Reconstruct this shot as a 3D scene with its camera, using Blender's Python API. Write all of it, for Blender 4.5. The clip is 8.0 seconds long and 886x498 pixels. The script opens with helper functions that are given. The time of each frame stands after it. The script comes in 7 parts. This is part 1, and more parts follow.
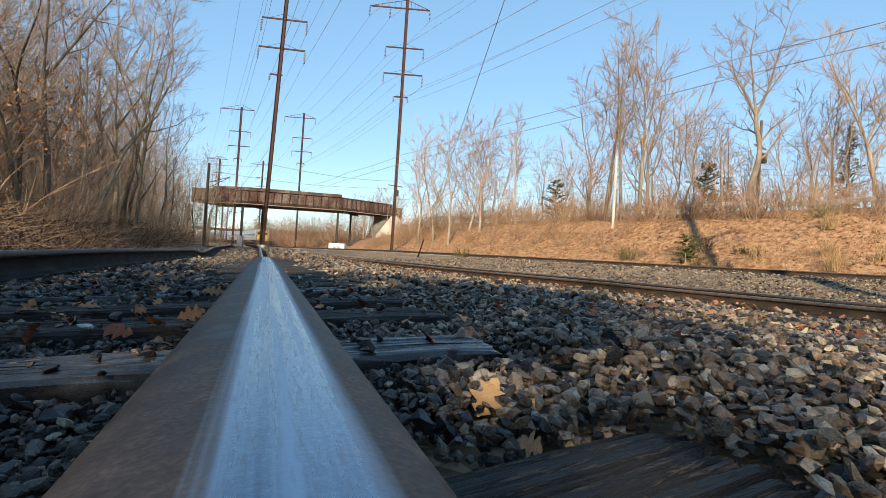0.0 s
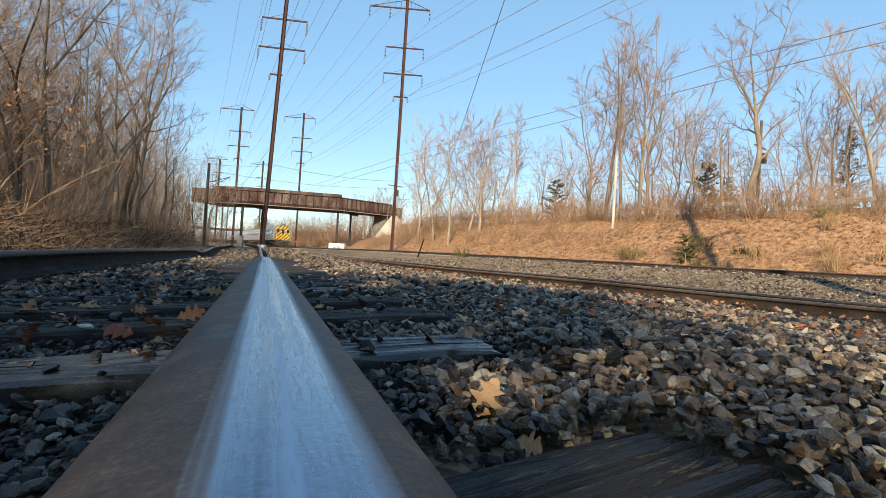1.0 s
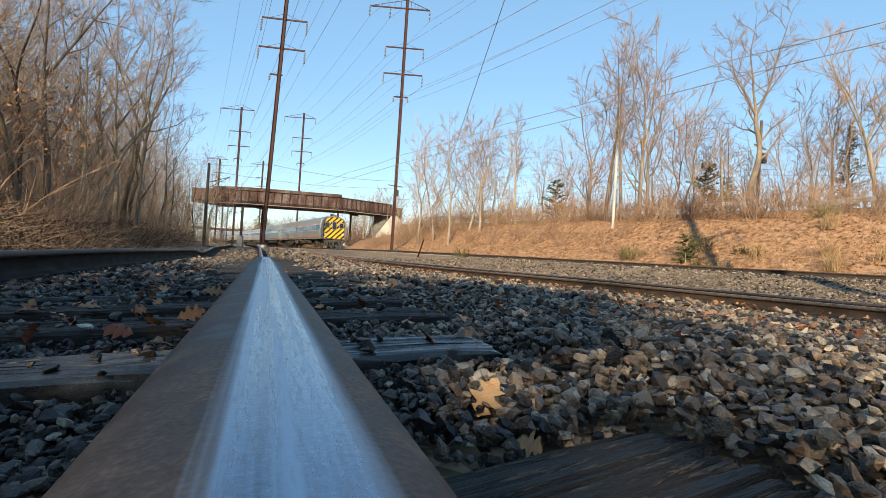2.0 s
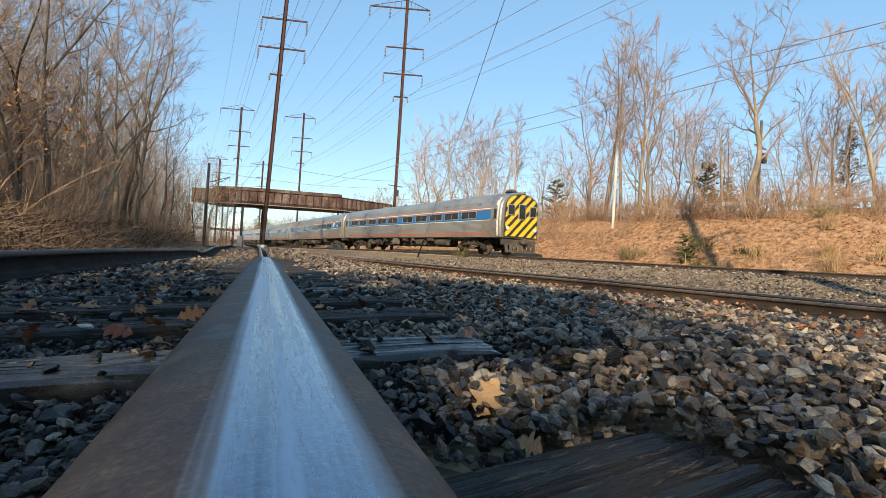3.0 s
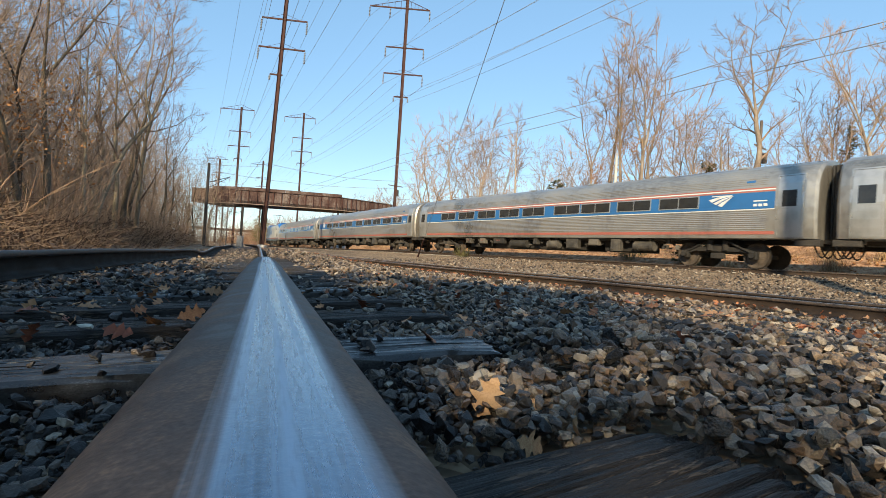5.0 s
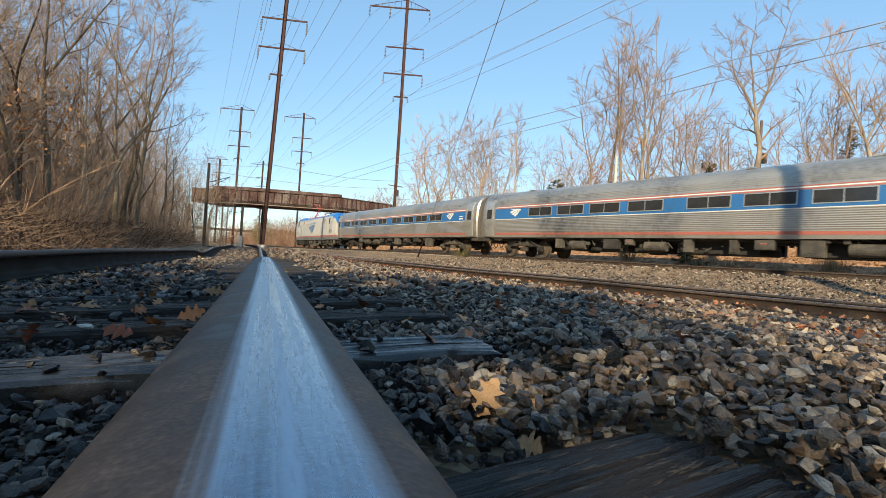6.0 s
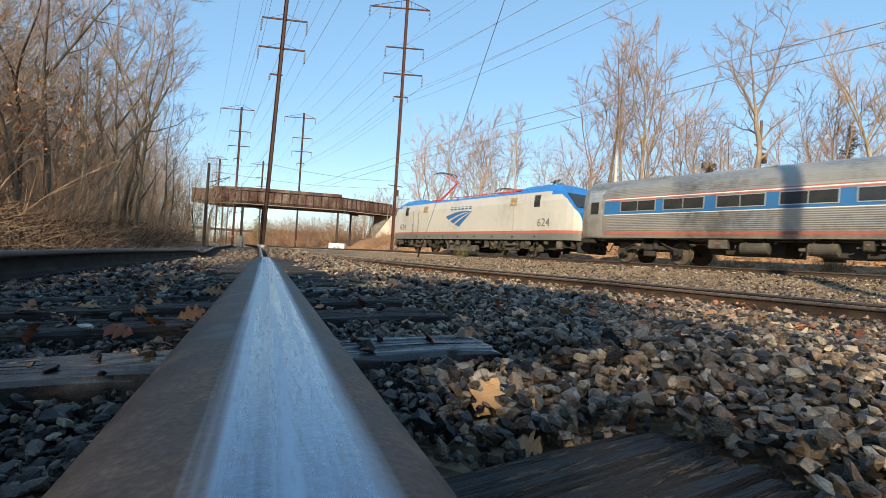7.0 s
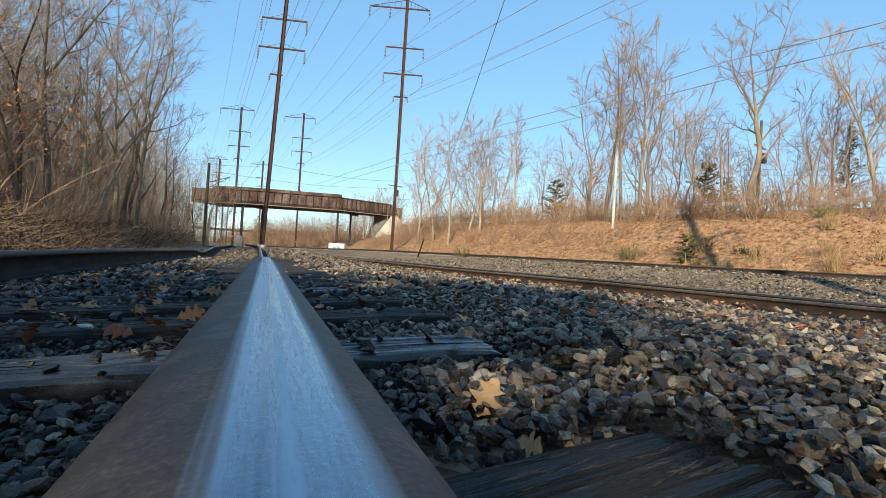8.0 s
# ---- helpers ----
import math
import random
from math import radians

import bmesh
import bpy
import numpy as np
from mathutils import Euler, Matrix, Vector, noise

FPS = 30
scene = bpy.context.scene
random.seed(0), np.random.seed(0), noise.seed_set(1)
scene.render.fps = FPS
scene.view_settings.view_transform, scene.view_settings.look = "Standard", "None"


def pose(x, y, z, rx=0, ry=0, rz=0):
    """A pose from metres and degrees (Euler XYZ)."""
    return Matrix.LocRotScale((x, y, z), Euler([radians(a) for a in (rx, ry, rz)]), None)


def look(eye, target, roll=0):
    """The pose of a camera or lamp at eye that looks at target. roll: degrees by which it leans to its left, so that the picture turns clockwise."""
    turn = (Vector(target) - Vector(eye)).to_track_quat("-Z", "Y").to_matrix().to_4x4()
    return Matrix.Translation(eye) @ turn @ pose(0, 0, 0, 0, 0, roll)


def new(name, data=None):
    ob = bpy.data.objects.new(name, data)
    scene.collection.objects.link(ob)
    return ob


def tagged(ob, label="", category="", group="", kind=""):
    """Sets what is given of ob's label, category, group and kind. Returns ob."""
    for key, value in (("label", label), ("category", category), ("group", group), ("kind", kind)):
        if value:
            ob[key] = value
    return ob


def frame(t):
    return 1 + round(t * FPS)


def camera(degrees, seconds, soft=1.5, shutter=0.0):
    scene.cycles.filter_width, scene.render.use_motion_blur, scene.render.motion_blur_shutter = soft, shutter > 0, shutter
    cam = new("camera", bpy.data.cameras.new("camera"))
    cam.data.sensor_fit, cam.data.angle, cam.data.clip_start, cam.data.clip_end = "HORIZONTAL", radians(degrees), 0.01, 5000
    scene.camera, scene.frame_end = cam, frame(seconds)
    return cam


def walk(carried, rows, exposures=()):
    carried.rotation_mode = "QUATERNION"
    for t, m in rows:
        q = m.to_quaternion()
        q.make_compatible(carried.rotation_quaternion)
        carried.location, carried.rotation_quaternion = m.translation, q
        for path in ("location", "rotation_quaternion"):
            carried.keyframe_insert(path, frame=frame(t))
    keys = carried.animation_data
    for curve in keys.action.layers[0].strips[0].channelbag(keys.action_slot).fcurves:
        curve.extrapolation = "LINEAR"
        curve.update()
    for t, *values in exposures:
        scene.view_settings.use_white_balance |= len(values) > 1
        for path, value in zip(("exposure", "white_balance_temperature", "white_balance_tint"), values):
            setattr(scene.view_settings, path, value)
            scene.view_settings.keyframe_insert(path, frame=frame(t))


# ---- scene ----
cam = camera(82.43, 8.0, soft=0.88, shutter=0.05)
EYE_Z = 0.047
VIEW = look((0, 0, EYE_Z), (0, 1, EYE_Z + 0.0149), 3.64)
walk(cam, [(0.0, VIEW), (8.0, VIEW)], exposures=[(0.0, 0.74, 6480, 3), (7.4, 0.74, 6480, 3), (8.0, 0.68, 6000, -2)])

# ---- daylight: low winter sun behind the camera, a little to its left ----
SUN_AZ = radians(15)      # the way the shadows run, to the right of straight ahead
SUN_EL = radians(26)
world = bpy.data.worlds.new("clear_sky")
scene.world = world
world.use_nodes = True
wn = world.node_tree.nodes
sky = wn.new("ShaderNodeTexSky")
sky.sky_type = "NISHITA"
sky.sun_disc = False
sky.sun_elevation = SUN_EL
sky.sun_rotation = math.pi + SUN_AZ
sky.air_density, sky.dust_density, sky.ozone_density = 1.0, 0.0, 0.8
wn["Background"].inputs["Strength"].default_value = 0.128
haze = wn.new("ShaderNodeMix")      # an even winter haze evens out the clear sky
haze.data_type = "RGBA"
haze.inputs["Factor"].default_value = 0.54
haze.inputs["B"].default_value = (1.45, 2.75, 4.6, 1)
world.node_tree.links.new(sky.outputs[0], haze.inputs["A"])
world.node_tree.links.new(haze.outputs["Result"], wn["Background"].inputs["Color"])
sun_data = bpy.data.lights.new("sun", "SUN")
sun_data.energy, sun_data.angle, sun_data.color = 4.9, radians(0.55), (1.0, 0.80, 0.56)
sun = new("sun", sun_data)
toward_ground = Vector((math.sin(SUN_AZ) * math.cos(SUN_EL), math.cos(SUN_AZ) * math.cos(SUN_EL), -math.sin(SUN_EL)))
sun.matrix_world = Matrix.Translation((-10, -40, 30)) @ toward_ground.to_track_quat("-Z", "Y").to_matrix().to_4x4()
# ---- materials ----
def mat(name, stops, scale=6.0, rough=0.8, metal=0.0, bump=0.3, fine=60.0, stretch=(1, 1, 1), detail=6.0, object_random=0.0,
        island_random=0.0, bump_dist=0.01, rough_var=0.15, spec=0.5):
    """A surface: a colour ramp over two scales of noise, with fine relief; stops are (place, colour)."""
    m = bpy.data.materials.new(name)
    m.use_nodes = True
    nt = m.node_tree
    n, l = nt.nodes, nt.links
    bsdf = n["Principled BSDF"]
    tc = n.new("ShaderNodeTexCoord")
    mp = n.new("ShaderNodeMapping")
    mp.inputs["Scale"].default_value = stretch
    l.new(tc.outputs["Object"], mp.inputs["Vector"])
    big = n.new("ShaderNodeTexNoise")
    big.inputs["Scale"].default_value, big.inputs["Detail"].default_value = scale, detail
    small = n.new("ShaderNodeTexNoise")
    small.inputs["Scale"].default_value, small.inputs["Detail"].default_value = fine, 4.0
    l.new(mp.outputs[0], big.inputs["Vector"])
    l.new(mp.outputs[0], small.inputs["Vector"])
    mix = n.new("ShaderNodeMath")
    mix.operation = "MULTIPLY_ADD"
    mix.inputs[1].default_value = 0.35
    l.new(small.outputs["Fac"], mix.inputs[0])
    sub = n.new("ShaderNodeMath")
    sub.operation = "MULTIPLY"
    sub.inputs[1].default_value = 0.65
    l.new(big.outputs["Fac"], sub.inputs[0])
    l.new(sub.outputs[0], mix.inputs[2])
    value = mix.outputs[0]
    if object_random or island_random:
        if object_random:
            info = n.new("ShaderNodeObjectInfo")
            rnd, amount = info.outputs["Random"], object_random
        else:
            info = n.new("ShaderNodeNewGeometry")
            rnd, amount = info.outputs["Random Per Island"], island_random
        a = n.new("ShaderNodeMath")
        a.operation = "SUBTRACT"
        l.new(rnd, a.inputs[0])
        a.inputs[1].default_value = 0.5
        b = n.new("ShaderNodeMath")
        b.operation = "MULTIPLY_ADD"
        b.inputs[1].default_value = amount
        l.new(a.outputs[0], b.inputs[0])
        l.new(value, b.inputs[2])
        value = b.outputs[0]
    ramp = n.new("ShaderNodeValToRGB")
    el = ramp.color_ramp.elements
    while len(el) < len(stops):
        el.new(0.5)
    for e, (p, c) in zip(el, stops):
        e.position, e.color = p, (*c, 1)
    l.new(value, ramp.inputs["Fac"])
    l.new(ramp.outputs["Color"], bsdf.inputs["Base Color"])
    bsdf.inputs["Metallic"].default_value = metal
    bsdf.inputs["Specular IOR Level"].default_value = spec
    r = n.new("ShaderNodeMapRange")
    r.inputs["From Min"].default_value, r.inputs["From Max"].default_value = 0.3, 0.7
    r.inputs["To Min"].default_value, r.inputs["To Max"].default_value = max(0.02, rough - rough_var), min(1.0, rough + rough_var)
    l.new(big.outputs["Fac"], r.inputs["Value"])
    l.new(r.outputs[0], bsdf.inputs["Roughness"])
    if bump:
        bp = n.new("ShaderNodeBump")
        bp.inputs["Strength"].default_value, bp.inputs["Distance"].default_value = bump, bump_dist
        l.new(mix.outputs[0], bp.inputs["Height"])
        l.new(bp.outputs[0], bsdf.inputs["Normal"])
    return m


def grey(v, warm=0.0):
    return (v * (1 + warm), v, v * (1 - warm))


STONE_TONES = [(0.05, (0.014, 0.012, 0.011)), (0.28, (0.045, 0.037, 0.031)), (0.42, (0.17, 0.105, 0.062)), (0.52, (0.070, 0.058, 0.048)), (0.64, (0.24, 0.165, 0.105)), (0.78, (0.12, 0.10, 0.08)), (0.98, (0.38, 0.31, 0.23))]
# oily stones by the near rails, with the shade lying there darkened in too
OILY_SHADE_TONES = [(0.1, (0.006, 0.005, 0.005)), (0.5, (0.022, 0.018, 0.016)), (0.75, (0.060, 0.046, 0.036)), (0.98, (0.16, 0.125, 0.095))]
M_STONE = mat("crushed_stone", STONE_TONES, scale=38, fine=260, rough=0.6, bump=1.0, bump_dist=0.006, island_random=1.0, rough_var=0.25)
M_STONE_OILY_SHADE = mat("oily_shade_dark_stone", OILY_SHADE_TONES, scale=38, fine=260, rough=0.55, bump=1.0, bump_dist=0.006, island_random=0.9, rough_var=0.25)
M_STONE_PART = mat("crushed_stone_loose", STONE_TONES, scale=0.9, fine=6, rough=0.6, bump=1.0, bump_dist=0.22, object_random=1.0, rough_var=0.25)
M_GROUND = mat("grassy_soil", [(0.34, (0.10, 0.052, 0.030)), (0.5, (0.30, 0.168, 0.092)), (0.66, (0.46, 0.29, 0.18))], scale=3.5, fine=14, rough=0.95, bump=0.9, bump_dist=0.08, spec=0.1)


def gravel(name, size):
    """A bed of small stones seen as a sheet: cells of their own tone and height."""
    m = mat(name, [(0.3, (0.14, 0.105, 0.072)), (0.5, (0.27, 0.208, 0.148)), (0.7, (0.40, 0.325, 0.24))], scale=1.1, fine=8, rough=0.9, bump=0.0, spec=0.2)
    n, l = m.node_tree.nodes, m.node_tree.links
    bsdf = n["Principled BSDF"]
    tc = n.new("ShaderNodeTexCoord")
    cell = n.new("ShaderNodeTexVoronoi")
    cell.inputs["Scale"].default_value = 1 / size
    l.new(tc.outputs["Object"], cell.inputs["Vector"])
    tone = n.new("ShaderNodeValToRGB")
    el = tone.color_ramp.elements
    while len(el) < 4:
        el.new(0.5)
    for e, (p, c) in zip(el, ((0.0, (0.30, 0.27, 0.25)), (0.35, (0.85, 0.78, 0.70)), (0.65, (1.0, 0.98, 0.95)), (1.0, (1.75, 1.6, 1.4)))):
        e.position, e.color = p, (*c, 1)
    split = n.new("ShaderNodeSeparateColor")
    l.new(cell.outputs["Color"], split.inputs[0])
    l.new(split.outputs[0], tone.inputs["Fac"])
    mul = n.new("ShaderNodeMix")
    mul.data_type, mul.blend_type = "RGBA", "MULTIPLY"
    mul.inputs["Factor"].default_value = 1.0
    l.new(bsdf.inputs["Base Color"].links[0].from_socket, mul.inputs["A"])
    l.new(tone.outputs[0], mul.inputs["B"])
    l.new(mul.outputs["Result"], bsdf.inputs["Base Color"])
    bp = n.new("ShaderNodeBump")
    bp.inputs["Strength"].default_value, bp.inputs["Distance"].default_value = 1.0, size * 1.4
    bp.invert = True
    l.new(cell.outputs["Distance"], bp.inputs["Height"])
    l.new(bp.outputs[0], bsdf.inputs["Normal"])
    return m


M_BALLAST = gravel("ballast_bed", 0.045)
M_RAIL_WEB = mat("rusty_rail_side", [(0.3, (0.012, 0.009, 0.007)), (0.55, (0.045, 0.028, 0.018)), (0.75, (0.11, 0.066, 0.038))], scale=5, fine=70, rough=0.75, metal=0.2, bump=0.4, bump_dist=0.003, stretch=(1, 1, 3))
M_DARK_STEEL = mat("dark_weathered_steel", [(0.3, (0.02, 0.016, 0.014)), (0.7, (0.06, 0.045, 0.038))], scale=3, fine=20, rough=0.75, bump=0.2)
M_CONCRETE = mat("weathered_concrete", [(0.3, (0.28, 0.26, 0.23)), (0.5, (0.48, 0.45, 0.40)), (0.75, (0.62, 0.6, 0.55))], scale=0.7, fine=9, rough=0.9, bump=0.3)
M_TIE = mat("creosoted_timber", [(0.34, (0.008, 0.007, 0.006)), (0.47, (0.028, 0.022, 0.018)), (0.54, (0.011, 0.009, 0.008)), (0.62, (0.10, 0.075, 0.055))], scale=9, fine=60, rough=0.62, spec=0.3, bump=1.0, bump_dist=0.010, stretch=(1, 9, 9), rough_var=0.15)
M_TIE_WET = mat("wet_frosted_timber", [(0.34, (0.008, 0.007, 0.007)), (0.5, (0.022, 0.020, 0.019)), (0.62, (0.06, 0.058, 0.056)), (0.7, (0.20, 0.20, 0.20))], scale=14, fine=190, rough=0.30, spec=0.55, bump=0.5, bump_dist=0.003, stretch=(1, 2, 2), rough_var=0.12)
# near rails' sides face away from the sun: that shade is in this colour
M_OWN_WEB = mat("shade_black_rail_side", [(0.3, (0.006, 0.005, 0.004)), (0.6, (0.020, 0.014, 0.010)), (0.78, (0.05, 0.034, 0.022))], scale=5, fine=70, rough=0.8, spec=0.15, bump=0.4, bump_dist=0.003, stretch=(1, 1, 3))
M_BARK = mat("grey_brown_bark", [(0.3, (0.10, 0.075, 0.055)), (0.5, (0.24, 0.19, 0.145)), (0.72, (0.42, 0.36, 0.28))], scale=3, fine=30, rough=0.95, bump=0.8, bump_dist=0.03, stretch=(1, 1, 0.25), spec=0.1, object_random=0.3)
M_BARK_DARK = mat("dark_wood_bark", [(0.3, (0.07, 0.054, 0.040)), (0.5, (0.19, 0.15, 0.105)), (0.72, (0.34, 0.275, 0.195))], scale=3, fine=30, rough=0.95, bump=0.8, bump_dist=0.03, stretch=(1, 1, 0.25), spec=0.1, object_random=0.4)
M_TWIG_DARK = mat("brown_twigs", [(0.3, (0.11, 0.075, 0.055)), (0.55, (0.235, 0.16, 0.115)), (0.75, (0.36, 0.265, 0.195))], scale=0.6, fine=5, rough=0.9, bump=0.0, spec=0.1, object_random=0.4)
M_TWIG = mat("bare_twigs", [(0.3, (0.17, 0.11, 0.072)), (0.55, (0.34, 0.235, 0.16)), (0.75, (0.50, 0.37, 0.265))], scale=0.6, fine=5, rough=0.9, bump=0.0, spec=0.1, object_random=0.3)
# ---- shared shape tools ----
def mesh_of(name, verts, faces, materials, smooth=False, slots=None):
    me = bpy.data.meshes.new(name)
    me.from_pydata([tuple(v) for v in verts], [], faces)
    for m in (materials if isinstance(materials, (list, tuple)) else [materials]):
        me.materials.append(m)
    if slots is not None:
        me.polygons.foreach_set("material_index", slots)
    if smooth:
        me.polygons.foreach_set("use_smooth", [True] * len(me.polygons))
    me.update()
    return me


def piece(name, me, parent, label="", m=None):
    ob = new(name, me)
    ob.parent = parent
    if m is not None:
        ob.matrix_basis = m
    return tagged(ob, label)


def part(name, bm, material, parent, label="", smooth=False, m=None):
    """Link a bmesh as one mesh object under a thing or a part."""
    me = bpy.data.meshes.new(name)
    bm.normal_update()
    bm.to_mesh(me)
    bm.free()
    for mm in (material if isinstance(material, (list, tuple)) else [material]):
        me.materials.append(mm)
    if smooth:
        me.polygons.foreach_set("use_smooth", [True] * len(me.polygons))
    return piece(name, me, parent, label, m)


def box(bm, cx, cy, cz, sx, sy, sz, bevel=0.0, m=None, slot=0):
    t = Matrix.Translation((cx, cy, cz)) @ Matrix.Diagonal((sx, sy, sz, 1))
    if m is not None:
        t = m @ t
    r = bmesh.ops.create_cube(bm, size=1.0, matrix=t)
    vs = r["verts"]
    fs = {f for v in vs for f in v.link_faces}
    for f in fs:
        f.material_index = slot
    if bevel:
        es = list({e for v in vs for e in v.link_edges})
        g = bmesh.ops.bevel(bm, geom=es, offset=bevel, segments=2, profile=0.6, affect="EDGES")
        for f in g["faces"]:
            f.material_index = slot
    return bm


def rod(bm, a, b, r0, r1=None, sides=8, slot=0):
    """A tapered round bar from a to b."""
    a, b = Vector(a), Vector(b)
    d = b - a
    q = d.to_track_quat("Z", "Y").to_matrix().to_4x4()
    t = Matrix.Translation((a + b) / 2) @ q
    r = bmesh.ops.create_cone(bm, cap_ends=True, segments=sides, radius1=r0, radius2=r0 if r1 is None else r1, depth=d.length, matrix=t)
    for f in {f for v in r["verts"] for f in v.link_faces}:
        f.material_index = slot
    return bm


def sweep(profile, frames, close_ends=True):
    """Verts and faces of a closed profile [(side, up)] carried along frames [(place, side, up)]."""
    n = len(profile)
    verts, faces = [], []
    for p, s, u in frames:
        for a, b in profile:
            verts.append(p + s * a + u * b)
    for i in range(len(frames) - 1):
        for j in range(n):
            k = (j + 1) % n
            faces.append((i * n + j, i * n + k, (i + 1) * n + k, (i + 1) * n + j))
    if close_ends:
        faces.append(tuple(range(n))[::-1])
        faces.append(tuple((len(frames) - 1) * n + j for j in range(n)))
    return verts, faces


def lerp_rows(rows, x):
    """Piecewise smooth value through (x, value) rows."""
    if x <= rows[0][0]:
        return rows[0][1]
    for (x0, y0), (x1, y1) in zip(rows, rows[1:]):
        if x <= x1:
            t = (x - x0) / (x1 - x0)
            t = t * t * (3 - 2 * t)
            return y0 + (y1 - y0) * t
    return rows[-1][1]


# ---- the lines of the tracks ----
MX, MY, MA, MK = 12.196, 18.942, 0.599, 0.00188   # main line: a place on it, its bearing and its curve
MR = 1 / MK
MCX, MCY = MX + MR * math.cos(MA), MY + MR * math.sin(MA)
MAIN_TOP = 0.334                                    # top of its rails
MID_E, MID_TOP = -12.65, -0.223                     # the track between
OWN_A, OWN_K, CANT = 0.3375, 0.001, math.tan(0.0635)


def main_shift(u):
    """Far down the line the curve turns back: how far it lies off the first curve's circle, and its slope."""
    a = min(100.0, max(0.0, -92.0 - u))
    b = max(0.0, -192.0 - u)
    return 0.00195 * a * a + 0.39 * b, 0.0039 * a


def main_drop(u):
    """The line falls a little as it runs away."""
    t = max(0.0, min(1.0, (-u - 22.0) / 50.0))
    return -0.29 * t * t * (3 - 2 * t)


def main_at(u, e=0.0):
    """The place u metres along the main line and e metres off it, and the way trains run there."""
    th = MA + MK * u
    off, slope = main_shift(u)
    e -= off
    way, far = Vector((math.sin(th), -math.cos(th), 0)), Vector((math.cos(th), math.sin(th), 0))
    return Vector((MCX - (MR - e) * math.cos(th), MCY - (MR - e) * math.sin(th), 0)), (way + far * slope).normalized(), (far - way * slope).normalized()


def main_coords(x, y):
    dx, dy = x - MCX, y - MCY
    u = (math.atan2(-dy, -dx) - MA) / MK
    return u, MR - math.hypot(dx, dy) + main_shift(u)[0]


def smooth_rows(rows, x):
    """A smooth curve through (x, value) rows that does not flatten at each row."""
    n = len(rows)
    if x <= rows[0][0]:
        return rows[0][1]
    if x >= rows[-1][0]:
        return rows[-1][1]
    i = max(k for k in range(n) if rows[k][0] <= x)
    slope = [0.0] + [(rows[k + 1][1] - rows[k - 1][1]) / (rows[k + 1][0] - rows[k - 1][0]) for k in range(1, n - 1)] + [0.0]
    (x0, y0), (x1, y1) = rows[i], rows[i + 1]
    h = x1 - x0
    t = (x - x0) / h
    return y0 * (2 * t ** 3 - 3 * t ** 2 + 1) + slope[i] * h * (t ** 3 - 2 * t ** 2 + t) + y1 * (3 * t ** 2 - 2 * t ** 3) + slope[i + 1] * h * (t ** 3 - t ** 2)


def own_dip(s, lat=0.0):
    """How far the worn near track sags, rail by rail: the near rail falls away sooner than the other."""
    near = smooth_rows([(0.8, 0.0), (2.5, -0.016), (5.0, -0.075), (9.0, -0.165), (13.0, -0.155), (20.0, -0.03), (40.0, 0.0)], s)
    left = smooth_rows([(5.0, 0.0), (9.5, -0.035), (13.0, -0.065), (15.5, -0.15), (20.0, -0.03), (40.0, 0.0)], s)
    k = max(0.0, min(1.0, lat / 1.51))
    return near + (left - near) * k


def own_at(s, lat=0.0):
    """The place s metres ahead on the near rail and lat metres to its left, with its left-hand and upward ways."""
    th = OWN_A + OWN_K * s
    x = (math.cos(th) - math.cos(OWN_A)) / OWN_K
    y = (math.sin(th) - math.sin(OWN_A)) / OWN_K
    left = Vector((-math.cos(th), -math.sin(th), -CANT)).normalized()
    ahead = Vector((-math.sin(th), math.cos(th), 0))
    p = Vector((x, y, own_dip(s, lat) + 0.009)) + left * lat
    return p, left, ahead, ahead.cross(-left).normalized() * -1 if ahead.cross(-left).z < 0 else ahead.cross(-left).normalized()
# ---- ground: one sheet from the tracks to the horizon ----
MAIN_ROWS = [(-60, 0.2), (-30, -0.1), (-18, -0.32), (-14.6, -0.40), (-10.8, -0.42), (-8.0, -0.40), (-5.5, -0.24), (-2.5, 0.08), (-1.6, 0.13), (1.6, 0.13), (2.8, 0.02),
             (3.6, 0.02), (4.6, 0.12), (7.0, 1.1), (11.5, 3.5), (14.0, 4.3), (20.0, 4.6), (60.0, 5.2)]


def own_coords(x, y):
    s = -x * math.sin(OWN_A) + y * math.cos(OWN_A)
    s = max(-40.0, min(75.0, s))
    for _ in range(2):
        p, left, ahead, up = own_at(s)
        s += (x - p.x) * ahead.x + (y - p.y) * ahead.y
        s = max(-40.0, min(75.0, s))
    p, left, ahead, up = own_at(s)
    return s, (x - p.x) * left.x + (y - p.y) * left.y


def soft(a, b, x):
    t = max(0.0, min(1.0, (x - a) / (b - a)))
    return t * t * (3 - 2 * t)


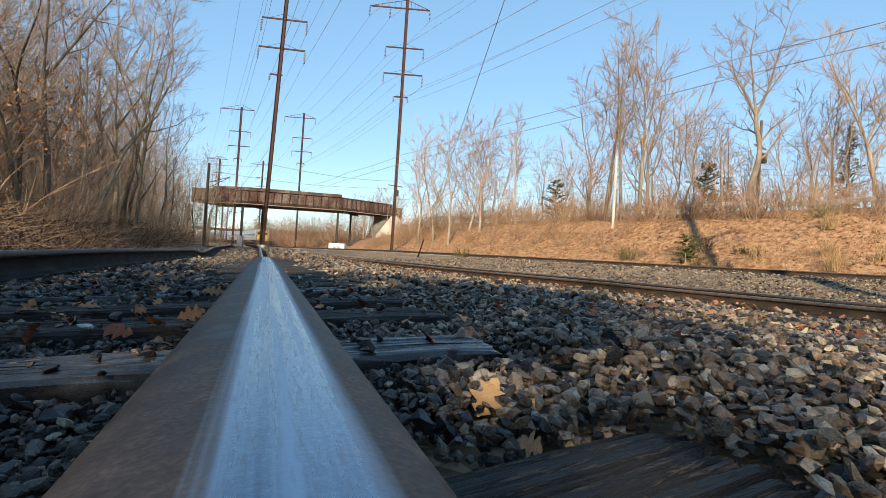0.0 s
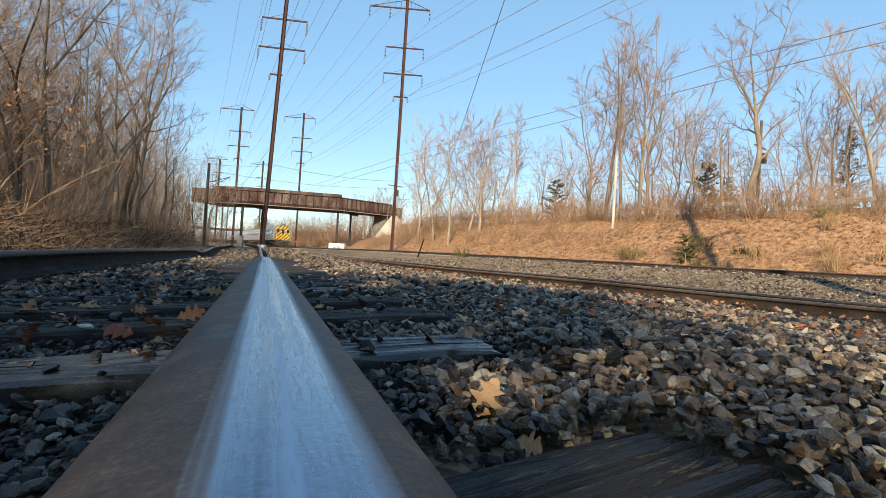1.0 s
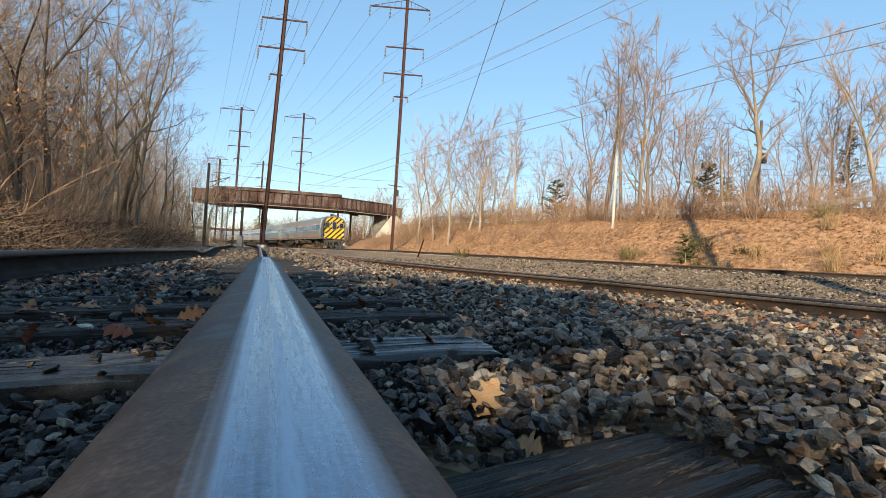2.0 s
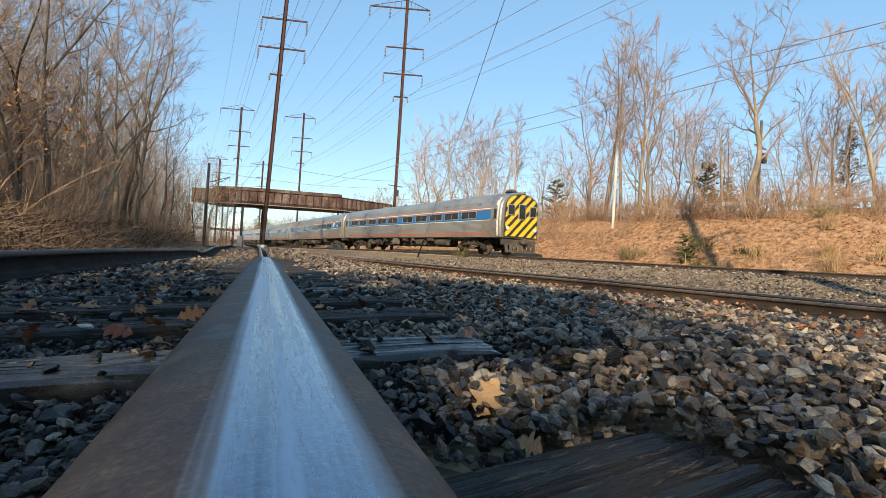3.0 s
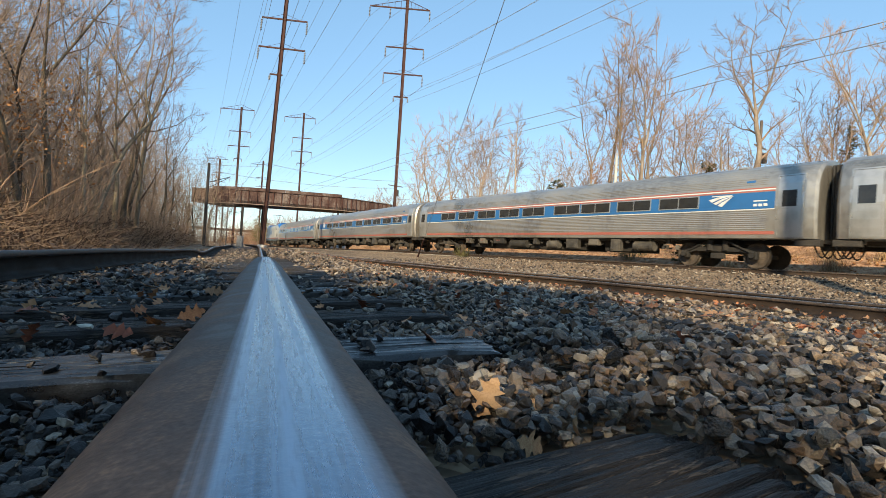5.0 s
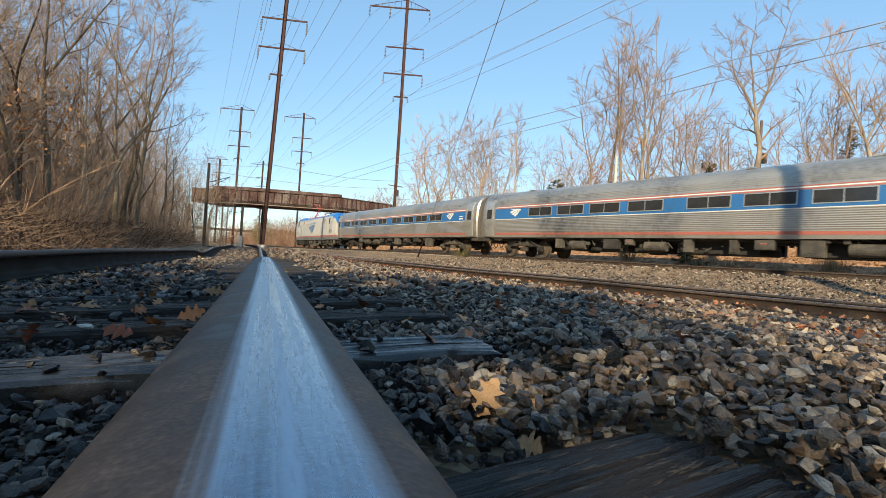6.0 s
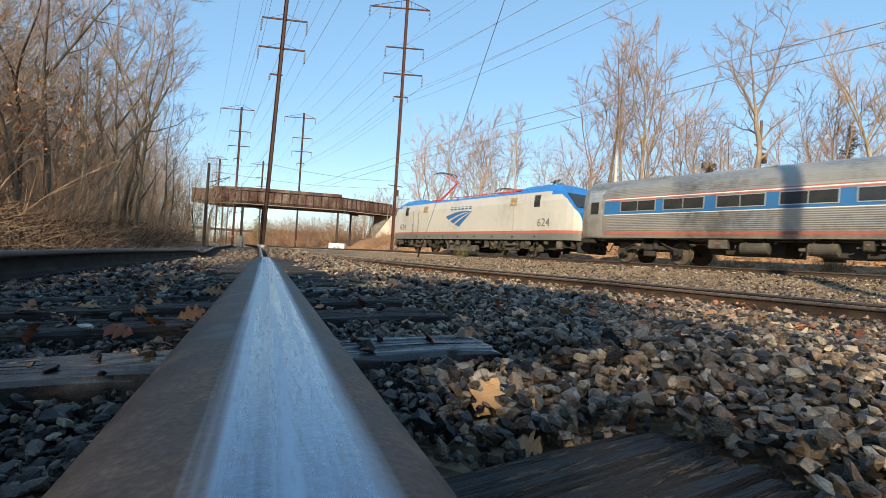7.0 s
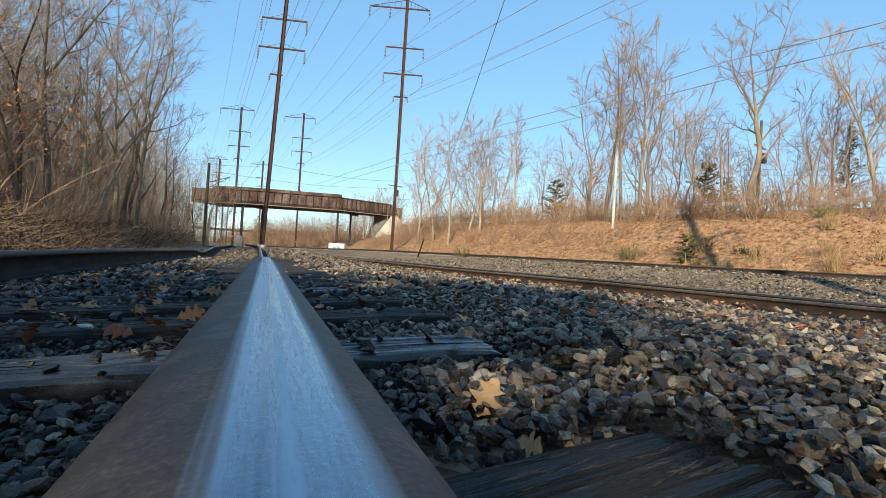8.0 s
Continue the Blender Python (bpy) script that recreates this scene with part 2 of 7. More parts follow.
def ground_z(x, y):
    u, e = main_coords(x, y)
    if e > 2.8 and u < -40:
        e = max(2.8, e - 5.0 * soft(40, 78, -u))
    z = lerp_rows(MAIN_ROWS, e) + (main_drop(u) if abs(e) < 20 else 0.0)
    if e > 4.6:
        z *= 0.45 + 0.55 * soft(120, 60, -u) if u < -60 else 1.0
        z += 0.35 * soft(4.6, 9, e) * (noise.noise(Vector((x * 0.16, y * 0.16, 3.1))) + 0.4 * noise.noise(Vector((x * 0.6, y * 0.6, 1.7))))
    if y > -40 and y < 75 and e < -3:
        s, lat = own_coords(x, y)
        own = lerp_rows([(-3.2, -0.33), (-1.6, -0.265), (-0.7, -0.222), (2.3, -0.212), (3.2, -0.34), (4.6, -0.42), (6.5, 0.0), (11, 0.7), (30, 1.6), (60, 2.0)], lat)
        own += -CANT * max(-1.5, min(2.5, lat)) + own_dip(s, lat)
        w = soft(-4.5, -2.0, lat) * soft(75, 55, y)
        z = z * (1 - w) + own * w
    elif e < -22:
        z = lerp_rows([(-60, 1.2), (-26, 0.2), (-22, z)], e) * soft(240, 60, y) + z * (1 - soft(240, 60, y))
    return z


def axis(lo, hi, fine_lo, fine_hi, step, grow):
    """Places along one axis, close together within the fine stretch and wider beyond it."""
    out = list(np.arange(fine_lo, fine_hi + 1e-6, step))
    d = step
    while out[-1] < hi:
        d *= grow
        out.append(out[-1] + d)
    d = step
    while out[0] > lo:
        d *= grow
        out.insert(0, out[0] - d)
    return out


def build_ground():
    xs, ys = axis(-1500, 1500, -9, 16, 0.4, 1.09), axis(-120, 3000, -2, 34, 0.4, 1.08)
    verts = [(x, y, ground_z(x, y) - 0.028 * soft(9, 6, abs(y - 1.5) + abs(x))) for y in ys for x in xs]
    nx = len(xs)
    faces, slots = [], []
    for j in range(len(ys) - 1):
        for i in range(nx - 1):
            faces.append((j * nx + i, j * nx + i + 1, (j + 1) * nx + i + 1, (j + 1) * nx + i))
            cx, cy = (xs[i] + xs[i + 1]) / 2, (ys[j] + ys[j + 1]) / 2
            u, e = main_coords(cx, cy)
            bed = -17 < e < 3.0
            if -40 < cy < 75 and not bed and e < 0:
                bed = -6 < own_coords(cx, cy)[1] < 3.6
            slots.append(1 if bed and abs(u) < 420 else 0)
    me = mesh_of("ground", verts, faces, [M_GROUND, M_BALLAST], smooth=True, slots=slots)
    tagged(new("ground", me), "dry winter grass bank and grey ballast bed", "ground", kind="structure")


build_ground()

# ---- rails and ties ----
RAIL_SIDE = [(0.0095, -0.050), (0.0085, -0.090), (0.0085, -0.125), (0.014, -0.150), (0.038, -0.163), (0.074, -0.171), (0.076, -0.183)]
RAIL_HEAD = [(0.0, 0.0), (0.010, -0.0003), (0.018, -0.0010), (0.025, -0.0022), (0.0305, -0.0040), (0.0348, -0.0068), (0.0378, -0.0115), (0.0392, -0.019), (0.0402, -0.034), (0.037, -0.039), (0.016, -0.046)]
RAIL_PROFILE = [(a, b) for a, b in RAIL_HEAD + RAIL_SIDE]
RAIL_PROFILE = RAIL_PROFILE + [(-a, b) for a, b in RAIL_PROFILE[::-1][:-1]]


def rail_material(name, lo, hi, polish, shine):
    """Rail steel: a polished running band between lo and hi across the head, dull rust elsewhere."""
    m = mat(name, [(0.34, (0.020, 0.016, 0.015)), (0.46, (0.052, 0.038, 0.031)), (0.54, (0.080, 0.058, 0.046)), (0.68, (0.17, 0.115, 0.080))], scale=45, fine=600, rough=0.62, metal=0.0, spec=0.3, bump=0.22, bump_dist=0.0015)
    n, l = m.node_tree.nodes, m.node_tree.links
    bsdf = n["Principled BSDF"]
    at = n.new("ShaderNodeAttribute")
    at.attribute_name = "across"
    tc = n.new("ShaderNodeTexCoord")
    mp = n.new("ShaderNodeMapping")
    mp.inputs["Scale"].default_value = (230, 1.6, 20)
    spin = n.new("ShaderNodeMapping")
    spin.inputs["Rotation"].default_value = (0, 0, -OWN_A)
    l.new(tc.outputs["Object"], spin.inputs["Vector"])
    l.new(spin.outputs[0], mp.inputs["Vector"])
    streak = n.new("ShaderNodeTexNoise")
    streak.inputs["Scale"].default_value, streak.inputs["Detail"].default_value = 1.0, 5.0
    l.new(mp.outputs[0], streak.inputs["Vector"])
    blot = n.new("ShaderNodeTexNoise")
    blot.inputs["Scale"].default_value, blot.inputs["Detail"].default_value = 900.0, 6.0
    along = n.new("ShaderNodeMapping")
    along.inputs["Scale"].default_value = (1, 0.10, 1)
    l.new(spin.outputs[0], along.inputs["Vector"])
    l.new(along.outputs[0], blot.inputs["Vector"])
    wob = n.new("ShaderNodeMath")
    wob.operation = "MULTIPLY_ADD"
    wob.inputs[1].default_value = 0.010
    l.new(streak.outputs["Fac"], wob.inputs[0])
    l.new(at.outputs["Fac"], wob.inputs[2])
    edge1 = n.new("ShaderNodeMapRange")
    edge1.inputs["From Min"].default_value, edge1.inputs["From Max"].default_value = lo + 0.003, lo + 0.008
    edge2 = n.new("ShaderNodeMapRange")
    edge2.inputs["From Min"].default_value, edge2.inputs["From Max"].default_value = hi + 0.008, hi + 0.002
    l.new(wob.outputs[0], edge1.inputs["Value"])
    l.new(wob.outputs[0], edge2.inputs["Value"])
    band = n.new("ShaderNodeMath")
    band.operation = "MULTIPLY"
    l.new(edge1.outputs[0], band.inputs[0])
    l.new(edge2.outputs[0], band.inputs[1])
    wear = n.new("ShaderNodeMapRange")
    wear.inputs["From Min"].default_value, wear.inputs["From Max"].default_value = 0.66, 0.50
    wear.inputs["To Min"].default_value, wear.inputs["To Max"].default_value = 0.84, 1.0
    l.new(blot.outputs["Fac"], wear.inputs["Value"])
    fac = n.new("ShaderNodeMath")
    fac.operation = "MULTIPLY"
    l.new(band.outputs[0], fac.inputs[0])
    l.new(wear.outputs[0], fac.inputs[1])
    old_c, old_r = bsdf.inputs["Base Color"].links[0].from_socket, bsdf.inputs["Roughness"].links[0].from_socket
    mc = n.new("ShaderNodeMix")
    mc.data_type = "RGBA"
    l.new(fac.outputs[0], mc.inputs["Factor"])
    l.new(old_c, mc.inputs["A"])
    tone = n.new("ShaderNodeValToRGB")
    te = tone.color_ramp.elements
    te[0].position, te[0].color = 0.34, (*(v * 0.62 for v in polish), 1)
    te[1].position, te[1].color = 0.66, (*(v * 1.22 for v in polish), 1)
    l.new(streak.outputs["Fac"], tone.inputs["Fac"])
    l.new(tone.outputs[0], mc.inputs["B"])
    l.new(mc.outputs["Result"], bsdf.inputs["Base Color"])
    sr = n.new("ShaderNodeMapRange")
    sr.inputs["From Min"].default_value, sr.inputs["From Max"].default_value = 0.3, 0.7
    sr.inputs["To Min"].default_value, sr.inputs["To Max"].default_value = shine - 0.12, shine + 0.16
    l.new(streak.outputs["Fac"], sr.inputs["Value"])
    mr = n.new("ShaderNodeMix")
    l.new(fac.outputs[0], mr.inputs["Factor"])
    l.new(old_r, mr.inputs["A"])
    l.new(sr.outputs[0], mr.inputs["B"])
    l.new(mr.outputs["Result"], bsdf.inputs["Roughness"])
    mm = n.new("ShaderNodeMix")
    l.new(fac.outputs[0], mm.inputs["Factor"])
    mm.inputs["A"].default_value, mm.inputs["B"].default_value = 0.0, 1.0
    l.new(mm.outputs["Result"], bsdf.inputs["Metallic"])
    return m


# worn running band; its blue tint puts the sky's reflection into the steel colour
M_OWN_RAIL = rail_material("worn_sky_tinted_rail_head", -0.0075, 0.0215, (0.27, 0.32, 0.39), 0.25)
M_FAR_RAIL = rail_material("used_rail_head", -0.026, 0.026, (0.50, 0.48, 0.45), 0.30)


def rail(frames, head_material, web, label, group):
    verts, faces = sweep(RAIL_PROFILE, frames)
    n = len(RAIL_PROFILE)
    slots = []
    for i in range(len(frames) - 1):
        for j in range(n):
            slots.append(0 if j < 10 or j >= n - 10 else 1)
    me = mesh_of("rail", verts, faces, [head_material, web], smooth=True, slots=slots + [1, 1])
    at = me.attributes.new("across", "FLOAT", "POINT")
    at.data.foreach_set("value", [RAIL_PROFILE[i % n][0] for i in range(len(verts))])
    for p in me.polygons[-2:]:
        p.use_smooth = False
    return tagged(new("rail", me), label, "rail", group, "structure")


def own_rail(lat, s0, s1, step, label):
    frames = []
    s = s0
    while s <= s1:
        p, left, ahead, up = own_at(s, lat)
        frames.append((p, -left, up))
        s += step if s < 30 else 2.0
    return rail(frames, M_OWN_RAIL, M_OWN_WEB, label, "rails")


def main_rail(e, top, u0, u1, label):
    frames = []
    u = u1
    while u >= u0:
        p, way, far = main_at(u, e)
        wob = 0.012 * math.sin(u * 0.31 + e) + 0.008 * math.sin(u * 0.83)
        frames.append((p + Vector((0, 0, top + wob * 0.5 + main_drop(u))), far, Vector((0, 0, 1))))
        u -= 1.0 if u > -50 else 4.0
    return rail(frames, M_FAR_RAIL, M_RAIL_WEB, label, "rails")


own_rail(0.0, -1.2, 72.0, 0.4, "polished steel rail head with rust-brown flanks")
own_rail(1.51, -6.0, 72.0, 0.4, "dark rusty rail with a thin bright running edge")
for e_rail in (-0.753, 0.753):
    main_rail(e_rail, MAIN_TOP, -330, 70, "brown rusty main line rail with worn bright head")
    main_rail(MID_E + e_rail, MID_TOP, -120, 40, "dark rusty rail of the disused middle track")


def tie_mesh(length, width, height, seed, sag=0.01, plain=False, material=None):
    """A worn squared timber, lengthwise along x, its top at z = 0."""
    rnd = random.Random(seed)
    nx, prof = 22, [(-0.5, -1), (-0.5, -0.08), (-0.47, -0.02)]
    if plain:
        nx = 4
    a = -0.44 if not plain else 0.44
    while a < 0.45:
        prof.append((a, rnd.uniform(-0.02, 0.0)))
        a += rnd.uniform(0.02, 0.05)
        if rnd.random() < 0.35:
            deep = rnd.uniform(-0.10, -0.03)
            prof += [(a, 0.0), (a + 0.008, deep), (a + 0.018, 0.0)]
            a += 0.03
    prof += [(0.47, -0.02), (0.5, -0.08), (0.5, -1)]
    wave = [rnd.uniform(0.2, 1.0) for _ in range(nx + 1)]
    verts, faces = [], []
    n = len(prof)
    for i in range(nx + 1):
        x = (i / nx - 0.5) * length
        if i in (0, nx):
            x += rnd.uniform(-0.01, 0.01)
        for j, (a, b) in enumerate(prof):
            endw = 1.0 if 0 < i < nx else 0.6
            verts.append((x + (rnd.uniform(-0.015, 0.015) if i in (0, nx) else 0), a * width + rnd.uniform(-0.004, 0.004), (b if b < -0.5 else b * (0.4 + wave[i])) * height + rnd.uniform(-sag, sag * 0.4) * 0.3 * (0.5 if b > -0.5 else 0) - (0.006 if endw < 1 and b > -0.5 else 0)))
    for i in range(nx):
        for j in range(n - 1):
            faces.append((i * n + j, (i + 1) * n + j, (i + 1) * n + j + 1, i * n + j + 1))
    faces.append(tuple(range(n)))
    faces.append(tuple(nx * n + j for j in range(n))[::-1])
    return mesh_of("tie", verts, faces, material or M_TIE)


def worn_tie_mesh(length, width, height, seed):
    """A squared timber with deep weathered grain, long checks and a ragged end at +x; its top at z = 0."""
    rnd = random.Random(seed)
    nx, ny = 90, 64
    cracks = [(rnd.uniform(-0.42, 0.42), rnd.uniform(0.2, 0.9), rnd.uniform(0.006, 0.020), rnd.uniform(0, 9)) for _ in range(9)]
    verts, faces = [], []
    n = ny + 3
    for i in range(nx + 1):
        f = i / nx
        x = (1 - (1 - f) ** 1.7) * length - length * 0.5
        tail = (length * 0.5 - x)
        for j in range(-1, n - 1):
            jj = min(ny, max(0, j))
            a = jj / ny - 0.5
            end = 0.045 * noise.noise(Vector((a * 9, 1.3, seed))) + 0.02 * noise.noise(Vector((a * 40, 5.3, seed)))
            end -= 0.05 * max(0.0, a - 0.3) * 5
            xx = x + end * soft(0.5, 0.0, tail)
            if j in (-1, n - 2):
                verts.append((xx, a * width, -height))
                continue
            grain = 0.0035 * noise.noise(Vector((a * 55, x * 1.3, seed))) + 0.0022 * noise.noise(Vector((a * 130, x * 3.0, 2.0)))
            deep = 0.0
            for ca, reach, cd, ph in cracks:
                d = abs(a - ca - 0.03 * noise.noise(Vector((x * 2.2, ph, 0))))
                if d < 0.02 and tail < reach:
                    deep -= cd * (1 - d / 0.02) * (1 - tail / reach)
            rim = -0.012 * soft(0.44, 0.5, abs(a)) - 0.03 * soft(0.07, 0.0, tail) * (0.4 + rnd.random() * 0.6)
            wave = 0.006 * noise.noise(Vector((x * 1.4, a * 2.0, 8.1)))
            verts.append((xx, a * width + 0.003 * noise.noise(Vector((x * 4, a * 3, 0))), grain + deep + rim + wave))
    for i in range(nx):
        for j in range(n - 1):
            faces.append((i * n + j, (i + 1) * n + j, (i + 1) * n + j + 1, i * n + j + 1))
    faces.append(tuple(range(n)))
    faces.append(tuple(nx * n + j for j in range(n))[::-1])
    return mesh_of("tie", verts, faces, M_TIE)


WORN_TURN, WORN_AT = radians(29.5), Vector((0.25, 0.585, -0.188))
OWN_TIES = []


def build_ties():
    kinds = [tie_mesh(2.6, 0.22, 0.17, 10 + i) for i in range(4)]
    plain = [tie_mesh(2.6, 0.22, 0.17, 30 + i, plain=True) for i in range(3)]
    wet = tie_mesh(2.6, 0.21, 0.17, 14, material=M_TIE_WET)
    rnd = random.Random(4)
    s = -1.2
    near = [-0.62, -0.06, 0.46, 1.13, 1.70, 2.2, 2.78]
    places = list(near)
    while places[-1] < 45:
        places.append(places[-1] + 0.53 + rnd.uniform(-0.03, 0.03))
    # the worn tie before the camera lies a little askew, its split end bare
    along = Vector((math.cos(WORN_TURN), math.sin(WORN_TURN), CANT)).normalized()
    across = Vector((-math.sin(WORN_TURN), math.cos(WORN_TURN), 0))
    t = new("railway_tie", worn_tie_mesh(2.6, 0.23, 0.17, 7))
    t.matrix_basis = Matrix.Translation(WORN_AT - along * 1.12) @ Matrix((along, across, along.cross(across))).transposed().to_4x4()
    tagged(t, "dark weathered timber railway tie with a split end", "railway tie", "ties of the near track")
    for s in places:
        if s == 0.46:
            continue
        p, left, ahead, up = own_at(s, 0.755)
        r = Matrix((left, ahead, up)).transposed().to_4x4()
        t = new("railway_tie", wet if s in (1.13, 2.78) else kinds[rnd.randrange(4)] if s < 7 else plain[rnd.randrange(3)])
        t.matrix_basis = Matrix.Translation(p - up * 0.186 + left * rnd.uniform(-0.05, 0.05)) @ r @ Matrix.Rotation(rnd.uniform(-0.02, 0.02), 4, "Z")
        tagged(t, "dark timber railway tie with a wet frosted top" if s in (1.13, 2.78) else "dark weathered timber railway tie under the rails", "railway tie", "ties of the near track")
        OWN_TIES.append(s)
    M_CTIE = mat("concrete_tie", [(0.3, (0.35, 0.33, 0.29)), (0.7, (0.6, 0.58, 0.53))], scale=3, fine=30, rough=0.9)
    bm = bmesh.new()
    box(bm, 0, 0, -0.11, 2.59, 0.24, 0.22, 0.02)
    me = bpy.data.meshes.new("concrete_tie")
    bm.to_mesh(me)
    bm.free()
    me.materials.append(M_CTIE)
    u = 22.0
    while u > -70:
        p, way, far = main_at(u)
        t = new("concrete_tie", me)
        t.matrix_basis = Matrix.Translation(p + Vector((0, 0, MAIN_TOP - 0.186 + main_drop(u)))) @ Matrix((far, -way, Vector((0, 0, 1)))).transposed().to_4x4()
        tagged(t, "pale concrete tie bedded in ballast under the main line", "railway tie", "ties of the main line")
        u -= 0.61
    u = 12.0
    while u > -45:
        p, way, far = main_at(u, MID_E)
        t = new("railway_tie", plain[rnd.randrange(3)])
        t.matrix_basis = Matrix.Translation(p + Vector((0, 0, MID_TOP - 0.187 + main_drop(u)))) @ Matrix((far, -way, Vector((0, 0, 1)))).transposed().to_4x4()
        tagged(t, "dark timber railway tie sunk in ballast under rusty rails", "railway tie", "ties of the middle track")
        u -= 0.56


build_ties()
# ---- ballast stones, fallen leaves and stems ----
def stone_shapes(n, seed, points=12):
    rnd = random.Random(seed)
    out = []
    for i in range(n):
        bm = bmesh.new()
        sx, sy, sz = 1.0, rnd.uniform(0.5, 0.95), rnd.uniform(0.32, 0.75)
        for k in range(points):
            up, way = 1 - (2 * k + 1) / points, k * 2.39996
            v = Vector((math.cos(way) * (1 - up * up) ** 0.5, math.sin(way) * (1 - up * up) ** 0.5, up))
            v = (v + Vector((rnd.gauss(0, 0.30), rnd.gauss(0, 0.30), rnd.gauss(0, 0.30)))).normalized() * rnd.uniform(0.78, 1.0)
            q = max(abs(v.x), abs(v.y), abs(v.z))
            v = v.lerp(v / q * 0.8, 0.5)
            bm.verts.new((v.x * sx, v.y * sy, v.z * sz))
        r = bmesh.ops.convex_hull(bm, input=bm.verts)
        bmesh.ops.delete(bm, geom=list({g for g in r["geom_interior"] + r["geom_unused"] if isinstance(g, bmesh.types.BMVert)}), context="VERTS")
        bmesh.ops.triangulate(bm, faces=bm.faces)
        bm.verts.index_update()
        out.append((np.array([v.co[:] for v in bm.verts]), np.array([[v.index for v in f.verts] for f in bm.faces])))
        bm.free()
    return out


def turned(v, rnd_quat, size, place):
    return v @ rnd_quat.T * size + place


def joined(name, shapes, picks, material):
    """One mesh from many placed copies of a few shapes: picks are (shape, turn, size, place)."""
    vs, fs, off = [], [], 0
    for k, q, size, place in picks:
        v, f = shapes[k]
        vs.append(v @ q * size + place)
        fs.append(f + off)
        off += len(v)
    v, f = np.concatenate(vs), np.concatenate(fs)
    me = bpy.data.meshes.new(name)
    me.vertices.add(len(v))
    me.vertices.foreach_set("co", v.astype(np.float32).ravel())
    me.loops.add(f.size)
    me.loops.foreach_set("vertex_index", f.astype(np.int32).ravel())
    me.polygons.add(len(f))
    me.polygons.foreach_set("loop_start", np.arange(0, f.size, 3, dtype=np.int32))
    me.polygons.foreach_set("use_smooth", np.zeros(len(f), dtype=bool))
    me.update(calc_edges=True)
    me.validate()
    me.materials.append(material)
    return me


def any_turn(rnd, flat=0.5):
    """A random turn, mostly about the upright."""
    e = Euler((rnd.gauss(0, flat), rnd.gauss(0, flat), rnd.uniform(0, 6.283)))
    return np.array(e.to_matrix())


def near_tie(s, lat):
    return -0.55 < lat < 2.06 and any(abs(s - t) < 0.118 for t in OWN_TIES)


def on_worn_tie(x, y):
    dx, dy = x - WORN_AT.x, y - WORN_AT.y
    c, d = math.cos(WORN_TURN), math.sin(WORN_TURN)
    return dx * c + dy * d < 0.20 and abs(dy * c - dx * d) < 0.128


